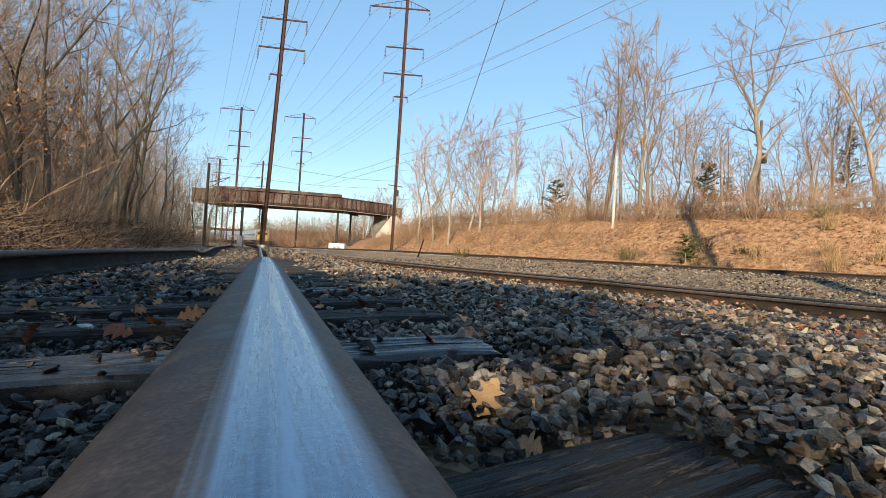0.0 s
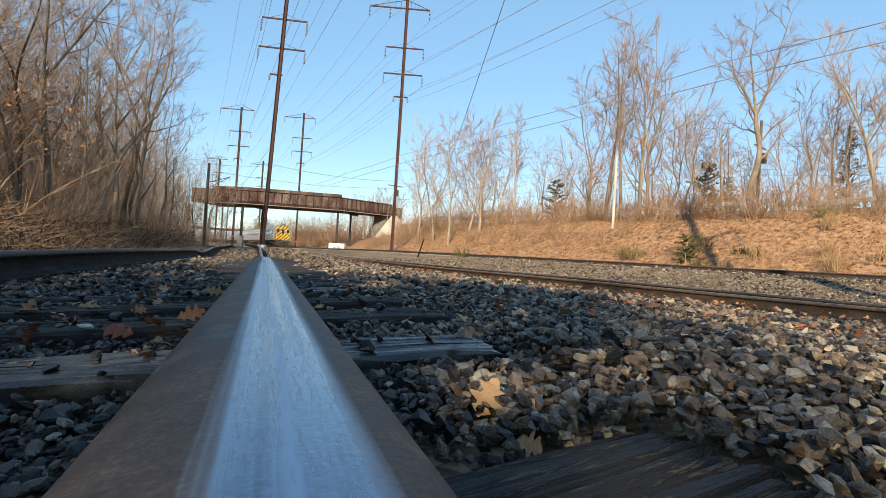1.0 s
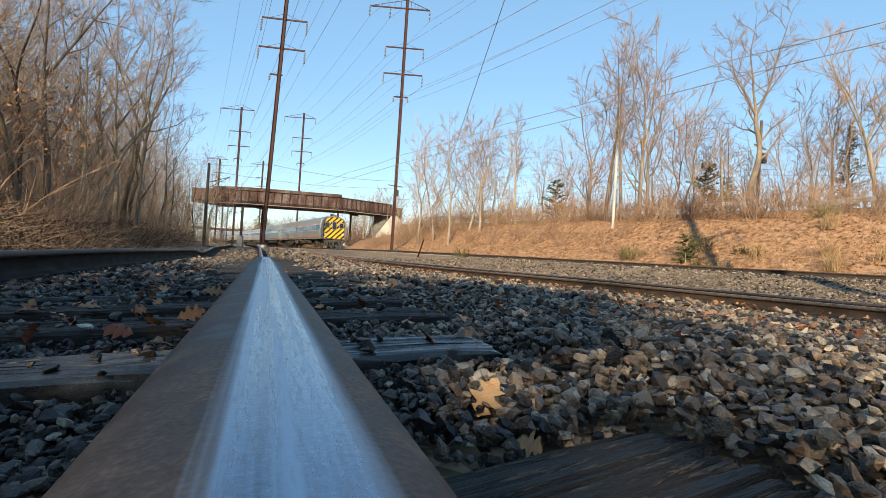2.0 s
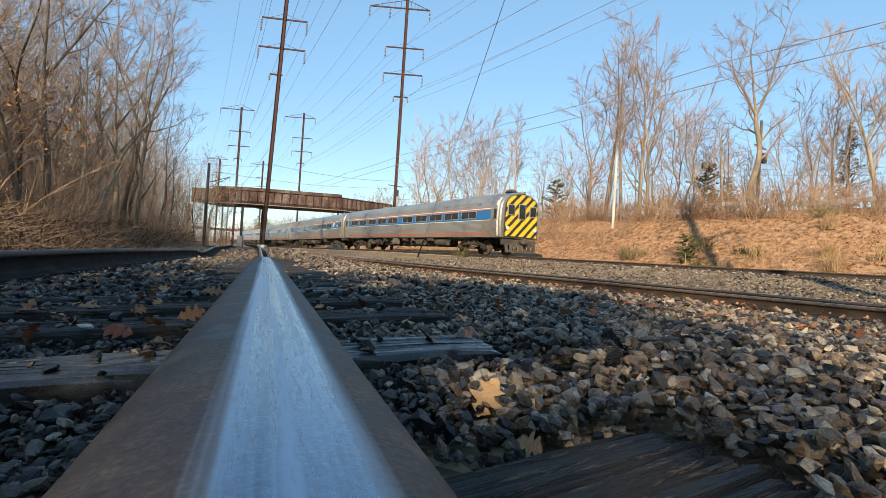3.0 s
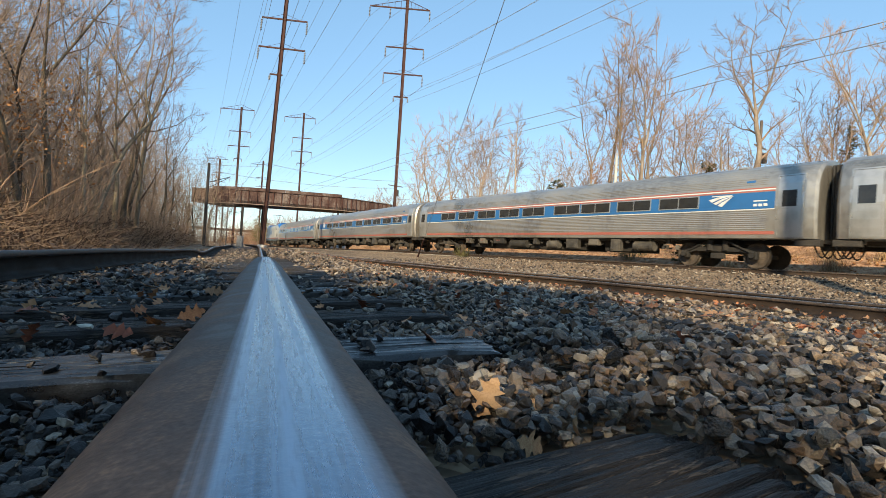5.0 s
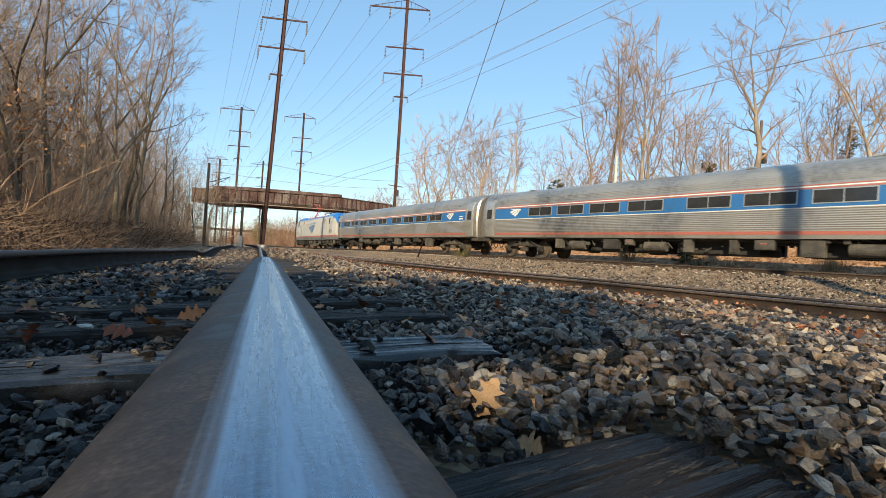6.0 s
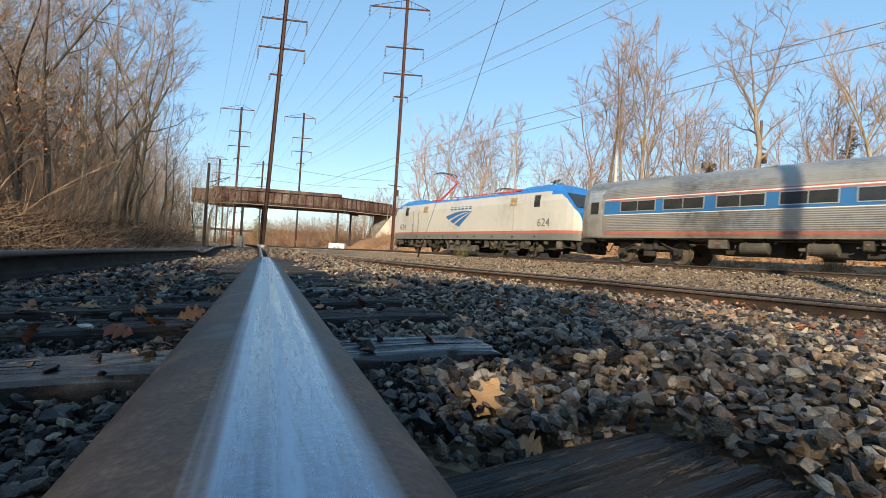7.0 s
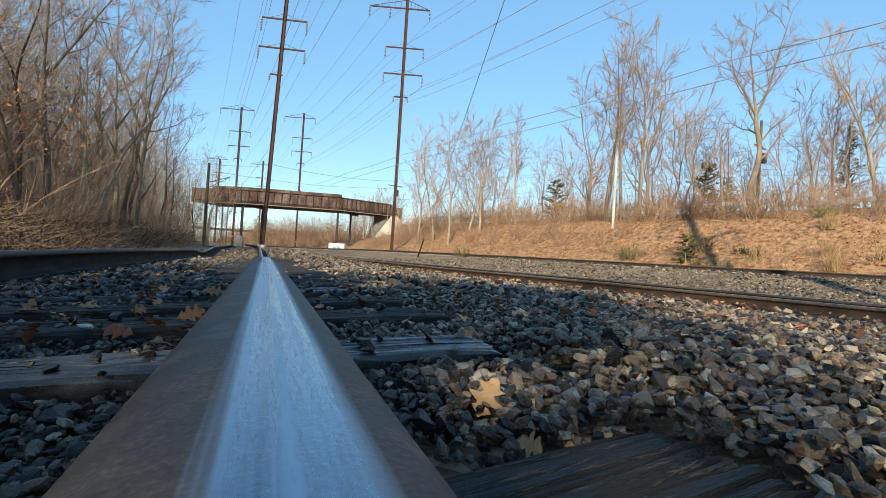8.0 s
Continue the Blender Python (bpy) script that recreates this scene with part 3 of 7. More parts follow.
def build_stones():
    rnd = random.Random(21)
    shapes = stone_shapes(36, 3) + stone_shapes(24, 5, 8)
    picks, loose, oily = [], [], []
    for y0, y1, per, size in ((0.0, 1.6, 5600, 0.0132), (1.6, 3.2, 2400, 0.0160), (3.2, 6.0, 520, 0.0265), (6.0, 10.0, 220, 0.036), (10.0, 17.0, 150, 0.034), (17.0, 30.0, 46, 0.043)):
        x0, x1 = -0.92 * y1 - 0.3, 0.98 * y1 + 0.4
        for _ in range(int((x1 - x0) * (y1 - y0) * per)):
            x, y = rnd.uniform(x0, x1), rnd.uniform(y0, y1)
            if x < -0.9 * y - 0.3 or x > 0.95 * y + 0.4:
                continue
            s, lat = own_coords(x, y)
            u, e = main_coords(x, y)
            if lat > 3.4 or e > -0.9 and e < 0.9 or e > 2.6 or abs(lat) < 0.088 or abs(lat - 1.51) < 0.088 or abs(e - MID_E + 0.753) < 0.09 or abs(e - MID_E - 0.753) < 0.09:
                continue
            inside = 0.09 < lat < 1.42
            d = size * min(1.9, max(0.5, rnd.lognormvariate(0, 0.42)))
            if on_worn_tie(x, y):
                continue
            bare = near_tie(s, lat) and -0.55 < lat < 2.0
            if bare and rnd.random() < (0.97 if s < 2.5 else 0.55 if s < 3.5 else 0.12):
                continue
            if lat > 3.0 and rnd.random() < 0.5:
                continue
            if inside and rnd.random() < 0.25:
                d *= 0.7
            z = ground_z(x, y) + (rnd.uniform(-0.022, 0.026) * d / 0.028 if y > 2.4 else rnd.uniform(-0.036, 0.014))
            if bare:
                z = own_at(s, lat)[0].z - 0.182 + rnd.uniform(-0.3, 0.4) * d
            if lat < -0.6 and lat > -5:
                z += 0.035 * (noise.noise(Vector((x * 2.2, y * 2.2, 0.3))) + 0.3)
            if y < 1.6 and lat < -0.1:
                z += 0.018
            if abs(lat) < 0.2 or abs(lat - 1.51) < 0.2:
                z -= 0.02
            pk = (rnd.randrange(36) if y < 2.0 else 36 + rnd.randrange(24), any_turn(rnd, 0.45), d, np.array((x, y, z)))
            if s > 0.3 and s < 1.75 and -1.5 < lat < -0.12 and d > 0.0165 and len(loose) < 300 and z > ground_z(x, y):
                loose.append(pk)
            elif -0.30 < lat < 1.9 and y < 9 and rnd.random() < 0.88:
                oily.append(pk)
            else:
                picks.append(pk)
    # a few stones lying on the ties
    for _ in range(260):
        s = rnd.choice(OWN_TIES[2:16]) + rnd.uniform(-0.09, 0.09)
        lat = rnd.choice((rnd.uniform(0.12, 1.4), rnd.uniform(0.12, 1.4), rnd.uniform(-0.5, -0.12)))
        p, left, ahead, up = own_at(s, lat)
        d = rnd.uniform(0.009, 0.026)
        q = p - up * (0.186 - d * 0.5)
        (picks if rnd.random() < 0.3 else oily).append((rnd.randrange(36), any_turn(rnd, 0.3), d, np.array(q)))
    bed = tagged(new("ballast", joined("ballast", shapes, picks, M_STONE)), "crushed grey and brown ballast stones round the tracks", "ballast", kind="stuff")
    tagged(new("oily_shaded_ballast", joined("oily_shaded_ballast", shapes, oily, M_STONE_OILY_SHADE)), "oil-blackened ballast stones between the rails", "ballast", kind="stuff")
    base = [mesh_of("stone", v, [tuple(int(i) for i in t) for t in f], M_STONE_PART) for v, f in shapes[:36]]
    for k, q, d, place in loose:
        piece("stone", base[k], bed, m=Matrix.LocRotScale(Vector(place), Matrix(q.T.tolist()).to_quaternion(), (d, d, d)))
    # one broad slab of rock and a few pale stones
    for (x, y, z), (a, b, c), rz, nm, mm in (((1.02, 1.30, -0.235), (0.15, 0.075, 0.04), 0.7, "flat_rock", M_STONE_PART), ((0.235, 1.02, -0.20), (0.030, 0.020, 0.012), 0.3, "pale_stone", M_PALE), ((0.26, 1.19, -0.195), (0.026, 0.02, 0.014), 0.9, "pale_stone", M_PALE),
                                             ((-0.94, 1.36, -0.20), (0.032, 0.022, 0.010), 0.2, "pale_stone", M_PALE), ((0.86, 1.66, -0.22), (0.026, 0.02, 0.016), 2.0, "pale_stone", M_PALE)):
        ob = new(nm, mesh_of(nm, shapes[5][0], [tuple(int(i) for i in t) for t in shapes[5][1]], mm))
        ob.matrix_basis = Matrix.LocRotScale(Vector((x, y, z)), Euler((0.15, 0.1, rz)), (a, b, c * 1.4))
        tagged(ob, "broad grey-brown slab of rock among ballast" if nm == "flat_rock" else "small pale cream stone lying on ballast", "rock")


M_PALE = mat("pale_limestone", [(0.3, (0.40, 0.36, 0.29)), (0.7, (0.62, 0.57, 0.48))], scale=30, fine=200, rough=0.8, bump=0.3, bump_dist=0.002)
M_LEAF = mat("dry_oak_leaf", [(0.25, (0.19, 0.085, 0.036)), (0.5, (0.34, 0.18, 0.085)), (0.75, (0.48, 0.30, 0.155))], scale=20, fine=160, rough=0.7, bump=0.3, bump_dist=0.002, object_random=0.5, spec=0.3)
M_LEAF_RED = mat("russet_leaf", [(0.25, (0.20, 0.06, 0.03)), (0.5, (0.36, 0.14, 0.06)), (0.75, (0.45, 0.24, 0.12))], scale=20, fine=160, rough=0.7, bump=0.3, bump_dist=0.002, island_random=0.8, spec=0.3)
M_STEM = mat("dry_stem", [(0.3, (0.24, 0.15, 0.08)), (0.7, (0.46, 0.33, 0.19))], scale=15, fine=90, rough=0.8, bump=0.0)


def leaf_shape(rnd, fine=True):
    """A lobed, curled leaf of unit length, along x, as verts and triangles, two-sided thin."""
    half = [(0.0, 0.02), (0.08, 0.06), (0.16, 0.20), (0.22, 0.26), (0.27, 0.17), (0.33, 0.15), (0.40, 0.33), (0.49, 0.44), (0.52, 0.34), (0.53, 0.20), (0.60, 0.17), (0.68, 0.30), (0.78, 0.36), (0.78, 0.22), (0.84, 0.12), (0.92, 0.12), (1.0, 0.0)]
    if not fine:
        half = [(0.0, 0.02), (0.2, 0.22), (0.3, 0.1), (0.48, 0.38), (0.56, 0.12), (0.75, 0.3), (0.85, 0.08), (1.0, 0.0)]
    roll, curl, tw = rnd.uniform(0.1, 0.4), rnd.uniform(-0.4, 0.6), rnd.uniform(-0.4, 0.4)
    verts, faces = [], []

    def bent(x, y):
        z = roll * abs(y) ** 1.4 + curl * (x - 0.5) ** 2 + tw * y * (x - 0.3)
        return (x - 0.5, y * (1 - 0.2 * roll), z + 0.02 * math.sin(x * 17 + y * 9))
    for x, y in half:
        s = 1 + rnd.uniform(-0.15, 0.15)
        verts += [bent(x, y * s), bent(x * 0.97 + 0.01, 0), bent(x, -y * s * rnd.uniform(0.85, 1.1))]
    for i in range(len(half) - 1):
        a, b = i * 3, i * 3 + 3
        faces += [(a, a + 1, b + 1), (a, b + 1, b), (a + 1, a + 2, b + 2), (a + 1, b + 2, b + 1)]
    v = np.array(verts)
    n = len(v)
    low = v - np.array((0, 0, 0.012))
    return np.concatenate([v, low]), np.array(faces + [(c + n, b + n, a + n) for a, b, c in faces])


def build_leaves():
    rnd = random.Random(77)
    spots = [(0.083, 0.785, -0.166, 0.068, (1.15, -1.15, 0.15)), (0.165, 0.83, -0.185, 0.042, (0.5, 0.6, -0.2)), (0.20, 0.72, -0.18, 0.05, (1.2, 0, 1.3)), (-0.79, 1.42, -0.185, 0.075, (0.5, 0.2, 2.6)), (-0.73, 1.50, -0.17, 0.08, (0.9, -0.3, 0.7)),
             (-1.05, 2.35, -0.18, 0.09, (0.6, 0.1, 0.3)), (-0.55, 1.86, -0.17, 0.08, (0.9, 0.2, 1.4)), (-1.5, 2.6, -0.20, 0.09, (0.2, 0.1, 2.3)), (-0.28, 2.3, -0.18, 0.08, (0.9, 0.0, 1.7)), (0.62, 1.72, -0.20, 0.08, (0.4, 0.3, 0.2)),
             (0.5, 2.5, -0.22, 0.10, (1.0, 0, 0.9)), (0.72, 2.7, -0.22, 0.09, (0.9, 0.2, 2.2)), (1.12, 2.2, -0.22, 0.08, (0.3, 0, 1.0)), (0.28, 0.95, -0.19, 0.05, (0.7, 0, 2.8)), (-1.2, 1.75, -0.2, 0.08, (0.3, 0.1, 0.9)), (0.13, 0.66, -0.19, 0.045, (1.3, 0.4, 0.4))]
    for i, (x, y, z, d, r) in enumerate(spots):
        v, f = leaf_shape(rnd)
        ob = new("oak_leaf", mesh_of("oak_leaf", v, [tuple(int(q) for q in t) for t in f], M_LEAF, smooth=True))
        ob.matrix_basis = Matrix.LocRotScale(Vector((x, y, z)), Euler(r), (d, d, d))
        tagged(ob, "dry tan lobed oak leaf curled on ballast stones", "leaf", "fallen oak leaves")
    for x, y, z, d, r in ((1.86, 2.32, -0.25, 0.20, (0.5, 0.1, 0.4)), (1.62, 2.42, -0.26, 0.16, (0.5, 0.2, 2.9)), (2.1, 2.25, -0.27, 0.12, (0.3, 0.1, 1.2))):
        v, f = leaf_shape(rnd)
        ob = new("broad_leaf", mesh_of("broad_leaf", v, [tuple(int(q) for q in t) for t in f], M_LEAF_RED, smooth=True))
        ob.matrix_basis = Matrix.LocRotScale(Vector((x, y, z)), Euler(r), (d, d * 1.3, d))
        tagged(ob, "broad russet leaf lying on grey ballast", "leaf", "russet leaves")
    shapes = [leaf_shape(rnd, False) for _ in range(8)]
    picks = []
    for _ in range(480):
        p, way, far = main_at(rnd.uniform(-24, 12), MID_E - 0.753 - abs(rnd.gauss(0.08, 0.25)) - 0.05)
        picks.append((rnd.randrange(8), any_turn(rnd, 0.6), rnd.uniform(0.045, 0.085), np.array((p.x, p.y, ground_z(p.x, p.y) + 0.07))))
    for _ in range(560):
        y = rnd.uniform(1.2, 9)
        x = rnd.uniform(-0.9, 1.0) * y
        s, lat = own_coords(x, y)
        if abs(lat) < 0.12 or abs(lat - 1.51) < 0.12 or lat > 5:
            continue
        picks.append((rnd.randrange(8), any_turn(rnd, 0.5), rnd.uniform(0.035, 0.085), np.array((x, y, ground_z(x, y) + 0.045))))
    tagged(new("leaf_litter", joined("leaf_litter", shapes, picks, M_LEAF_RED)), "scattered brown fallen leaves on the ballast", "leaves", kind="stuff")
    for pts, nm in (([(0.90, 1.52, -0.20), (0.95, 1.62, -0.165), (1.02, 1.70, -0.185), (1.10, 1.76, -0.20)], "stem"), ([(0.95, 1.18, -0.20), (1.05, 1.26, -0.15), (1.2, 1.3, -0.15), (1.33, 1.28, -0.19)], "stem"), ([(0.42, 1.42, -0.20), (0.52, 1.60, -0.17), (0.62, 1.78, -0.16)], "stem"), ([(0.72, 1.05, -0.2), (0.75, 1.1, -0.165), (0.8, 1.14, -0.16)], "stem")):
        bm = bmesh.new()
        for a, b in zip(pts, pts[1:]):
            rod(bm, a, b, 0.0022, 0.0018, 6)
        tagged(part("dry_stem", bm, M_STEM, None), "thin dry tan stem lying over stones", "stem", "dry stems")


build_stones()
build_leaves()
# ---- the train ----
def paint(name, c, rough=0.45, metal=0.0, dirt=0.25, spec=0.5):
    d = tuple(v * (1 - dirt) * 0.9 + 0.02 for v in c)
    return mat(name, [(0.32, d), (0.52, c), (0.8, tuple(min(1, v * 1.08) for v in c))], scale=0.9, fine=9, rough=rough, metal=metal, bump=0.05, stretch=(0.5, 1, 0.35), spec=spec)


M_STEEL = paint("fluted_stainless_steel", (0.40, 0.375, 0.335), 0.38, 0.7, 0.5)
M_STEEL_PLAIN = paint("stainless_steel_sheet", (0.50, 0.49, 0.465), 0.36, 0.7, 0.35)
M_BLUE = paint("blue_band_paint", (0.024, 0.112, 0.285), 0.4, 0.0, 0.3)
M_RED = paint("red_stripe_paint", (0.34, 0.105, 0.08), 0.55, 0.0, 0.5)
M_WHITE = paint("white_paint", (0.62, 0.60, 0.57), 0.5, 0.0, 0.35)
M_YELLOW = paint("yellow_paint", (0.80, 0.46, 0.02), 0.45, 0.0, 0.25)
M_BLACK = paint("black_paint", (0.018, 0.016, 0.014), 0.75, 0.0, 0.3)
M_UNDER = mat("grimy_underframe", [(0.3, (0.010, 0.009, 0.008)), (0.5, (0.034, 0.029, 0.024)), (0.75, (0.095, 0.08, 0.062))], scale=2.2, fine=22, rough=0.85, bump=0.3, object_random=0.25)
M_GEAR = mat("dusty_grey_gear", [(0.3, (0.018, 0.016, 0.014)), (0.5, (0.048, 0.043, 0.036)), (0.75, (0.12, 0.105, 0.085))], scale=3, fine=25, rough=0.85, bump=0.3, object_random=0.4)
M_WHEEL = mat("dusty_wheel_steel", [(0.3, (0.028, 0.022, 0.017)), (0.7, (0.13, 0.10, 0.075))], scale=4, fine=30, rough=0.7, metal=0.3, bump=0.2)
M_GLASS = mat("tinted_window_glass", [(0.3, (0.012, 0.013, 0.014)), (0.7, (0.035, 0.034, 0.032))], scale=2, fine=12, rough=0.1, bump=0.0, rough_var=0.05)
M_SILVER = paint("silver_grey_body_paint", (0.45, 0.44, 0.415), 0.42, 0.15, 0.22)
M_LOCO_BLUE = paint("bright_blue_roof_paint", (0.02, 0.15, 0.46), 0.35, 0.0, 0.2)
M_SKIRT = paint("grey_skirt_paint", (0.12, 0.125, 0.12), 0.5, 0.0, 0.3)
M_RED_STEEL = paint("red_pantograph_paint", (0.55, 0.05, 0.03), 0.5, 0.0, 0.25)
M_TAN = paint("tan_grille_paint", (0.30, 0.22, 0.12), 0.7, 0.0, 0.2)

CAR_SECTION = [(1.06, 1.50), (1.35, 1.545), (1.7, 1.58), (2.1, 1.60), (2.7, 1.575), (2.95, 1.54), (3.2, 1.455), (3.4, 1.33), (3.58, 1.13), (3.70, 0.88), (3.78, 0.6), (3.83, 0.3), (3.845, 0.0)]


def car_half(z):
    for (z0, w0), (z1, w1) in zip(CAR_SECTION, CAR_SECTION[1:]):
        if z <= z1:
            return w0 + (w1 - w0) * (z - z0) / (z1 - z0)
    return 0.0


def slab(bm, half, x0, x1, z0, z1, side, out, depth=0.03, nz=3, slot=0, nx=1):
    """A plate lying on the car's side, standing out by a little, following its curve."""
    front, back = [], []
    for i in range(nz + 1):
        z = z0 + (z1 - z0) * i / nz
        w = half(z)
        row_f, row_b = [], []
        for j in range(nx + 1):
            x = x0 + (x1 - x0) * j / nx
            row_f.append(bm.verts.new((x, side * (w + out), z)))
            row_b.append(bm.verts.new((x, side * (w + out - depth), z)))
        front.append(row_f)
        back.append(row_b)
    fs = []
    for i in range(nz):
        for j in range(nx):
            fs.append((front[i][j], front[i][j + 1], front[i + 1][j + 1], front[i + 1][j]))
    for j in range(nx):
        fs.append((front[0][j], back[0][j], back[0][j + 1], front[0][j + 1]))
        fs.append((front[-1][j], front[-1][j + 1], back[-1][j + 1], back[-1][j]))
    for i in range(nz):
        fs.append((front[i][0], front[i + 1][0], back[i + 1][0], back[i][0]))
        fs.append((front[i][-1], back[i][-1], back[i + 1][-1], front[i + 1][-1]))
    for f in fs:
        g = bm.faces.new(f)
        g.material_index = slot
    return bm


def ring(bm, half, x0, x1, z0, z1, side, out, w, depth=0.03):
    slab(bm, half, x0, x1, z0, z0 + w, side, out, depth, 1)
    slab(bm, half, x0, x1, z1 - w, z1, side, out, depth, 1)
    slab(bm, half, x0, x0 + w, z0 + w, z1 - w, side, out, depth, 2)
    slab(bm, half, x1 - w, x1, z0 + w, z1 - w, side, out, depth, 2)
    return bm


def car_body_mesh(cab):
    zs = [1.06, 1.12, 1.18, 1.32]
    z = 1.36
    while z < 2.06:
        zs.append(z)
        z += 0.036
    zs += [2.08, 2.2, 2.4, 2.6, 2.72, 2.9]
    z = 2.94
    while z < 3.5:
        zs.append(z)
        z += 0.036
    zs += [3.53, 3.58, 3.62, 3.66, 3.70, 3.74, 3.78, 3.81, 3.83, 3.845]

    def rib(z, i):
        return 0.007 if (1.35 < z < 2.07 or 2.93 < z < 3.52) and i % 2 else (-0.006 if (1.35 < z < 2.07 or 2.93 < z < 3.52) else 0)

    xs = [-12.78, -12.70, -12.45, -12.0, -11.3, -11.25, 11.25, 11.3, 12.0, 12.45, 12.70, 12.78]
    if cab:
        xs = [-12.78, -12.70, -12.45, -12.0, -11.3, -11.25, 11.0, 11.05, 12.0, 12.55, 12.78, 12.86]
    verts, faces = [], []
    for x in xs:
        a = abs(x)
        k = 1.0 if a < 12.3 else (0.985 if a < 12.5 else (0.955 if a < 12.75 else 0.90))
        if cab and x > 12:
            k = 0.99 if a < 12.7 else (0.97 if a < 12.8 else 0.93)
        top = 1.0 if a < 12.5 else (0.995 if a < 12.75 else 0.975)
        amp = 1.0 if -11.27 < x < (11.02 if cab else 11.27) else 0.0
        row = []
        for i, z in enumerate(zs):
            w = (car_half(z) + rib(z, i) * amp) * k
            row.append((x, -w, 1.06 + (z - 1.06) * top))
        row += [(x, -y, zz) for x, y, zz in row[::-1][1:]]
        verts += row
    n = len(zs) * 2 - 1
    for i in range(len(xs) - 1):
        for j in range(n):
            k = (j + 1) % n
            faces.append((i * n + j, i * n + k, (i + 1) * n + k, (i + 1) * n + j))
    faces.append(tuple(range(n))[::-1])
    faces.append(tuple((len(xs) - 1) * n + j for j in range(n)))
    return mesh_of("body", verts, faces, M_STEEL)


def wheel_mesh():
    prof = [(0.0, 0.07), (0.10, 0.075), (0.14, 0.045), (0.30, 0.02), (0.38, 0.03), (0.40, 0.06), (0.457, 0.062), (0.459, -0.05), (0.485, -0.068), (0.485, -0.08), (0.0, -0.08)]
    bm = bmesh.new()
    seg = 28
    rings = []
    for r, y in prof:
        if r == 0:
            rings.append([bm.verts.new((0, -y, 0))])
        else:
            rings.append([bm.verts.new((r * math.cos(2 * math.pi * k / seg), -y, r * math.sin(2 * math.pi * k / seg))) for k in range(seg)])
    for a, b in zip(rings, rings[1:]):
        for k in range(seg):
            q = (k + 1) % seg
            if len(a) == 1:
                bm.faces.new((a[0], b[q], b[k]))
            elif len(b) == 1:
                bm.faces.new((a[k], a[q], b[0]))
            else:
                bm.faces.new((a[k], a[q], b[q], b[k]))
    bmesh.ops.recalc_face_normals(bm, faces=bm.faces)
    me = bpy.data.meshes.new("wheel")
    bm.to_mesh(me)
    bm.free()
    me.materials.append(M_WHEEL)
    return me


WHEEL = wheel_mesh()


def bogie(parent, x, base, heavy, meshes):
    """A four-wheeled truck under a car: frame, wheels, journal boxes, springs and links."""
    key = ("bogie", heavy)
    if key not in meshes:
        bm = bmesh.new()
        for s in (-1, 1):
            y = s * 1.02
            box(bm, 0, y, 0.66, base * 0.62, 0.14, 0.17, 0.02)
            for q in (-1, 1):
                m = Matrix.Translation((q * base * 0.40, y, 0.62)) @ Matrix.Rotation(q * 0.28, 4, "Y")
                box(bm, 0, 0, 0, base * 0.30, 0.13, 0.15, 0.02, m=m)
                box(bm, q * base / 2, y, 0.46, 0.30, 0.22, 0.30, 0.04)
                rod(bm, (q * base / 2, y + s * 0.1, 0.46), (q * base / 2, y + s * 0.22, 0.46), 0.12, 0.10, 12)
                rod(bm, (q * 0.30, y + s * 0.05, 0.62), (q * 0.30, y + s * 0.05, 1.0), 0.12, 0.12, 10)
                rod(bm, (q * 0.42, y + s * 0.14, 0.95), (q * base * 0.48, y + s * 0.1, 0.55), 0.035, 0.035, 6)
            box(bm, 0, y, 0.42, 0.75 if heavy else 0.5, 0.18, 0.22, 0.03)
            if heavy:
                box(bm, base * 0.75, y, 0.5, 0.35, 0.25, 0.4, 0.03)
                box(bm, -base * 0.75, y, 0.52, 0.3, 0.2, 0.34, 0.03)
        box(bm, 0, 0, 0.72, 0.5, 2.2, 0.3, 0.03)
        box(bm, 0, 0, 0.95, 1.1, 1.5, 0.25, 0.03)
        me = bpy.data.meshes.new("bogie_frame")
        bm.to_mesh(me)
        bm.free()
        me.materials.append(M_GEAR if heavy else M_UNDER)
        meshes[key] = me
        ax = bmesh.new()
        rod(ax, (0, -0.8, 0), (0, 0.8, 0), 0.085, 0.085, 10)
        me = bpy.data.meshes.new("axle")
        ax.to_mesh(me)
        ax.free()
        me.materials.append(M_UNDER)
        meshes["axle"] = me
    b = piece("bogie", meshes[key], parent, "grimy steel truck with dusty wheels", Matrix.Translation((x, 0, 0)))
    for q in (-1, 1):
        piece("axle", meshes["axle"], b, m=Matrix.Translation((q * base / 2, 0, 0.457)))
        for s in (-1, 1):
            turn = Matrix.Identity(4) if s < 0 else Matrix.Rotation(math.pi, 4, "Z")
            piece("wheel", WHEEL, b, m=Matrix.Translation((q * base / 2, s * 0.79, 0.457)) @ turn)
    return b


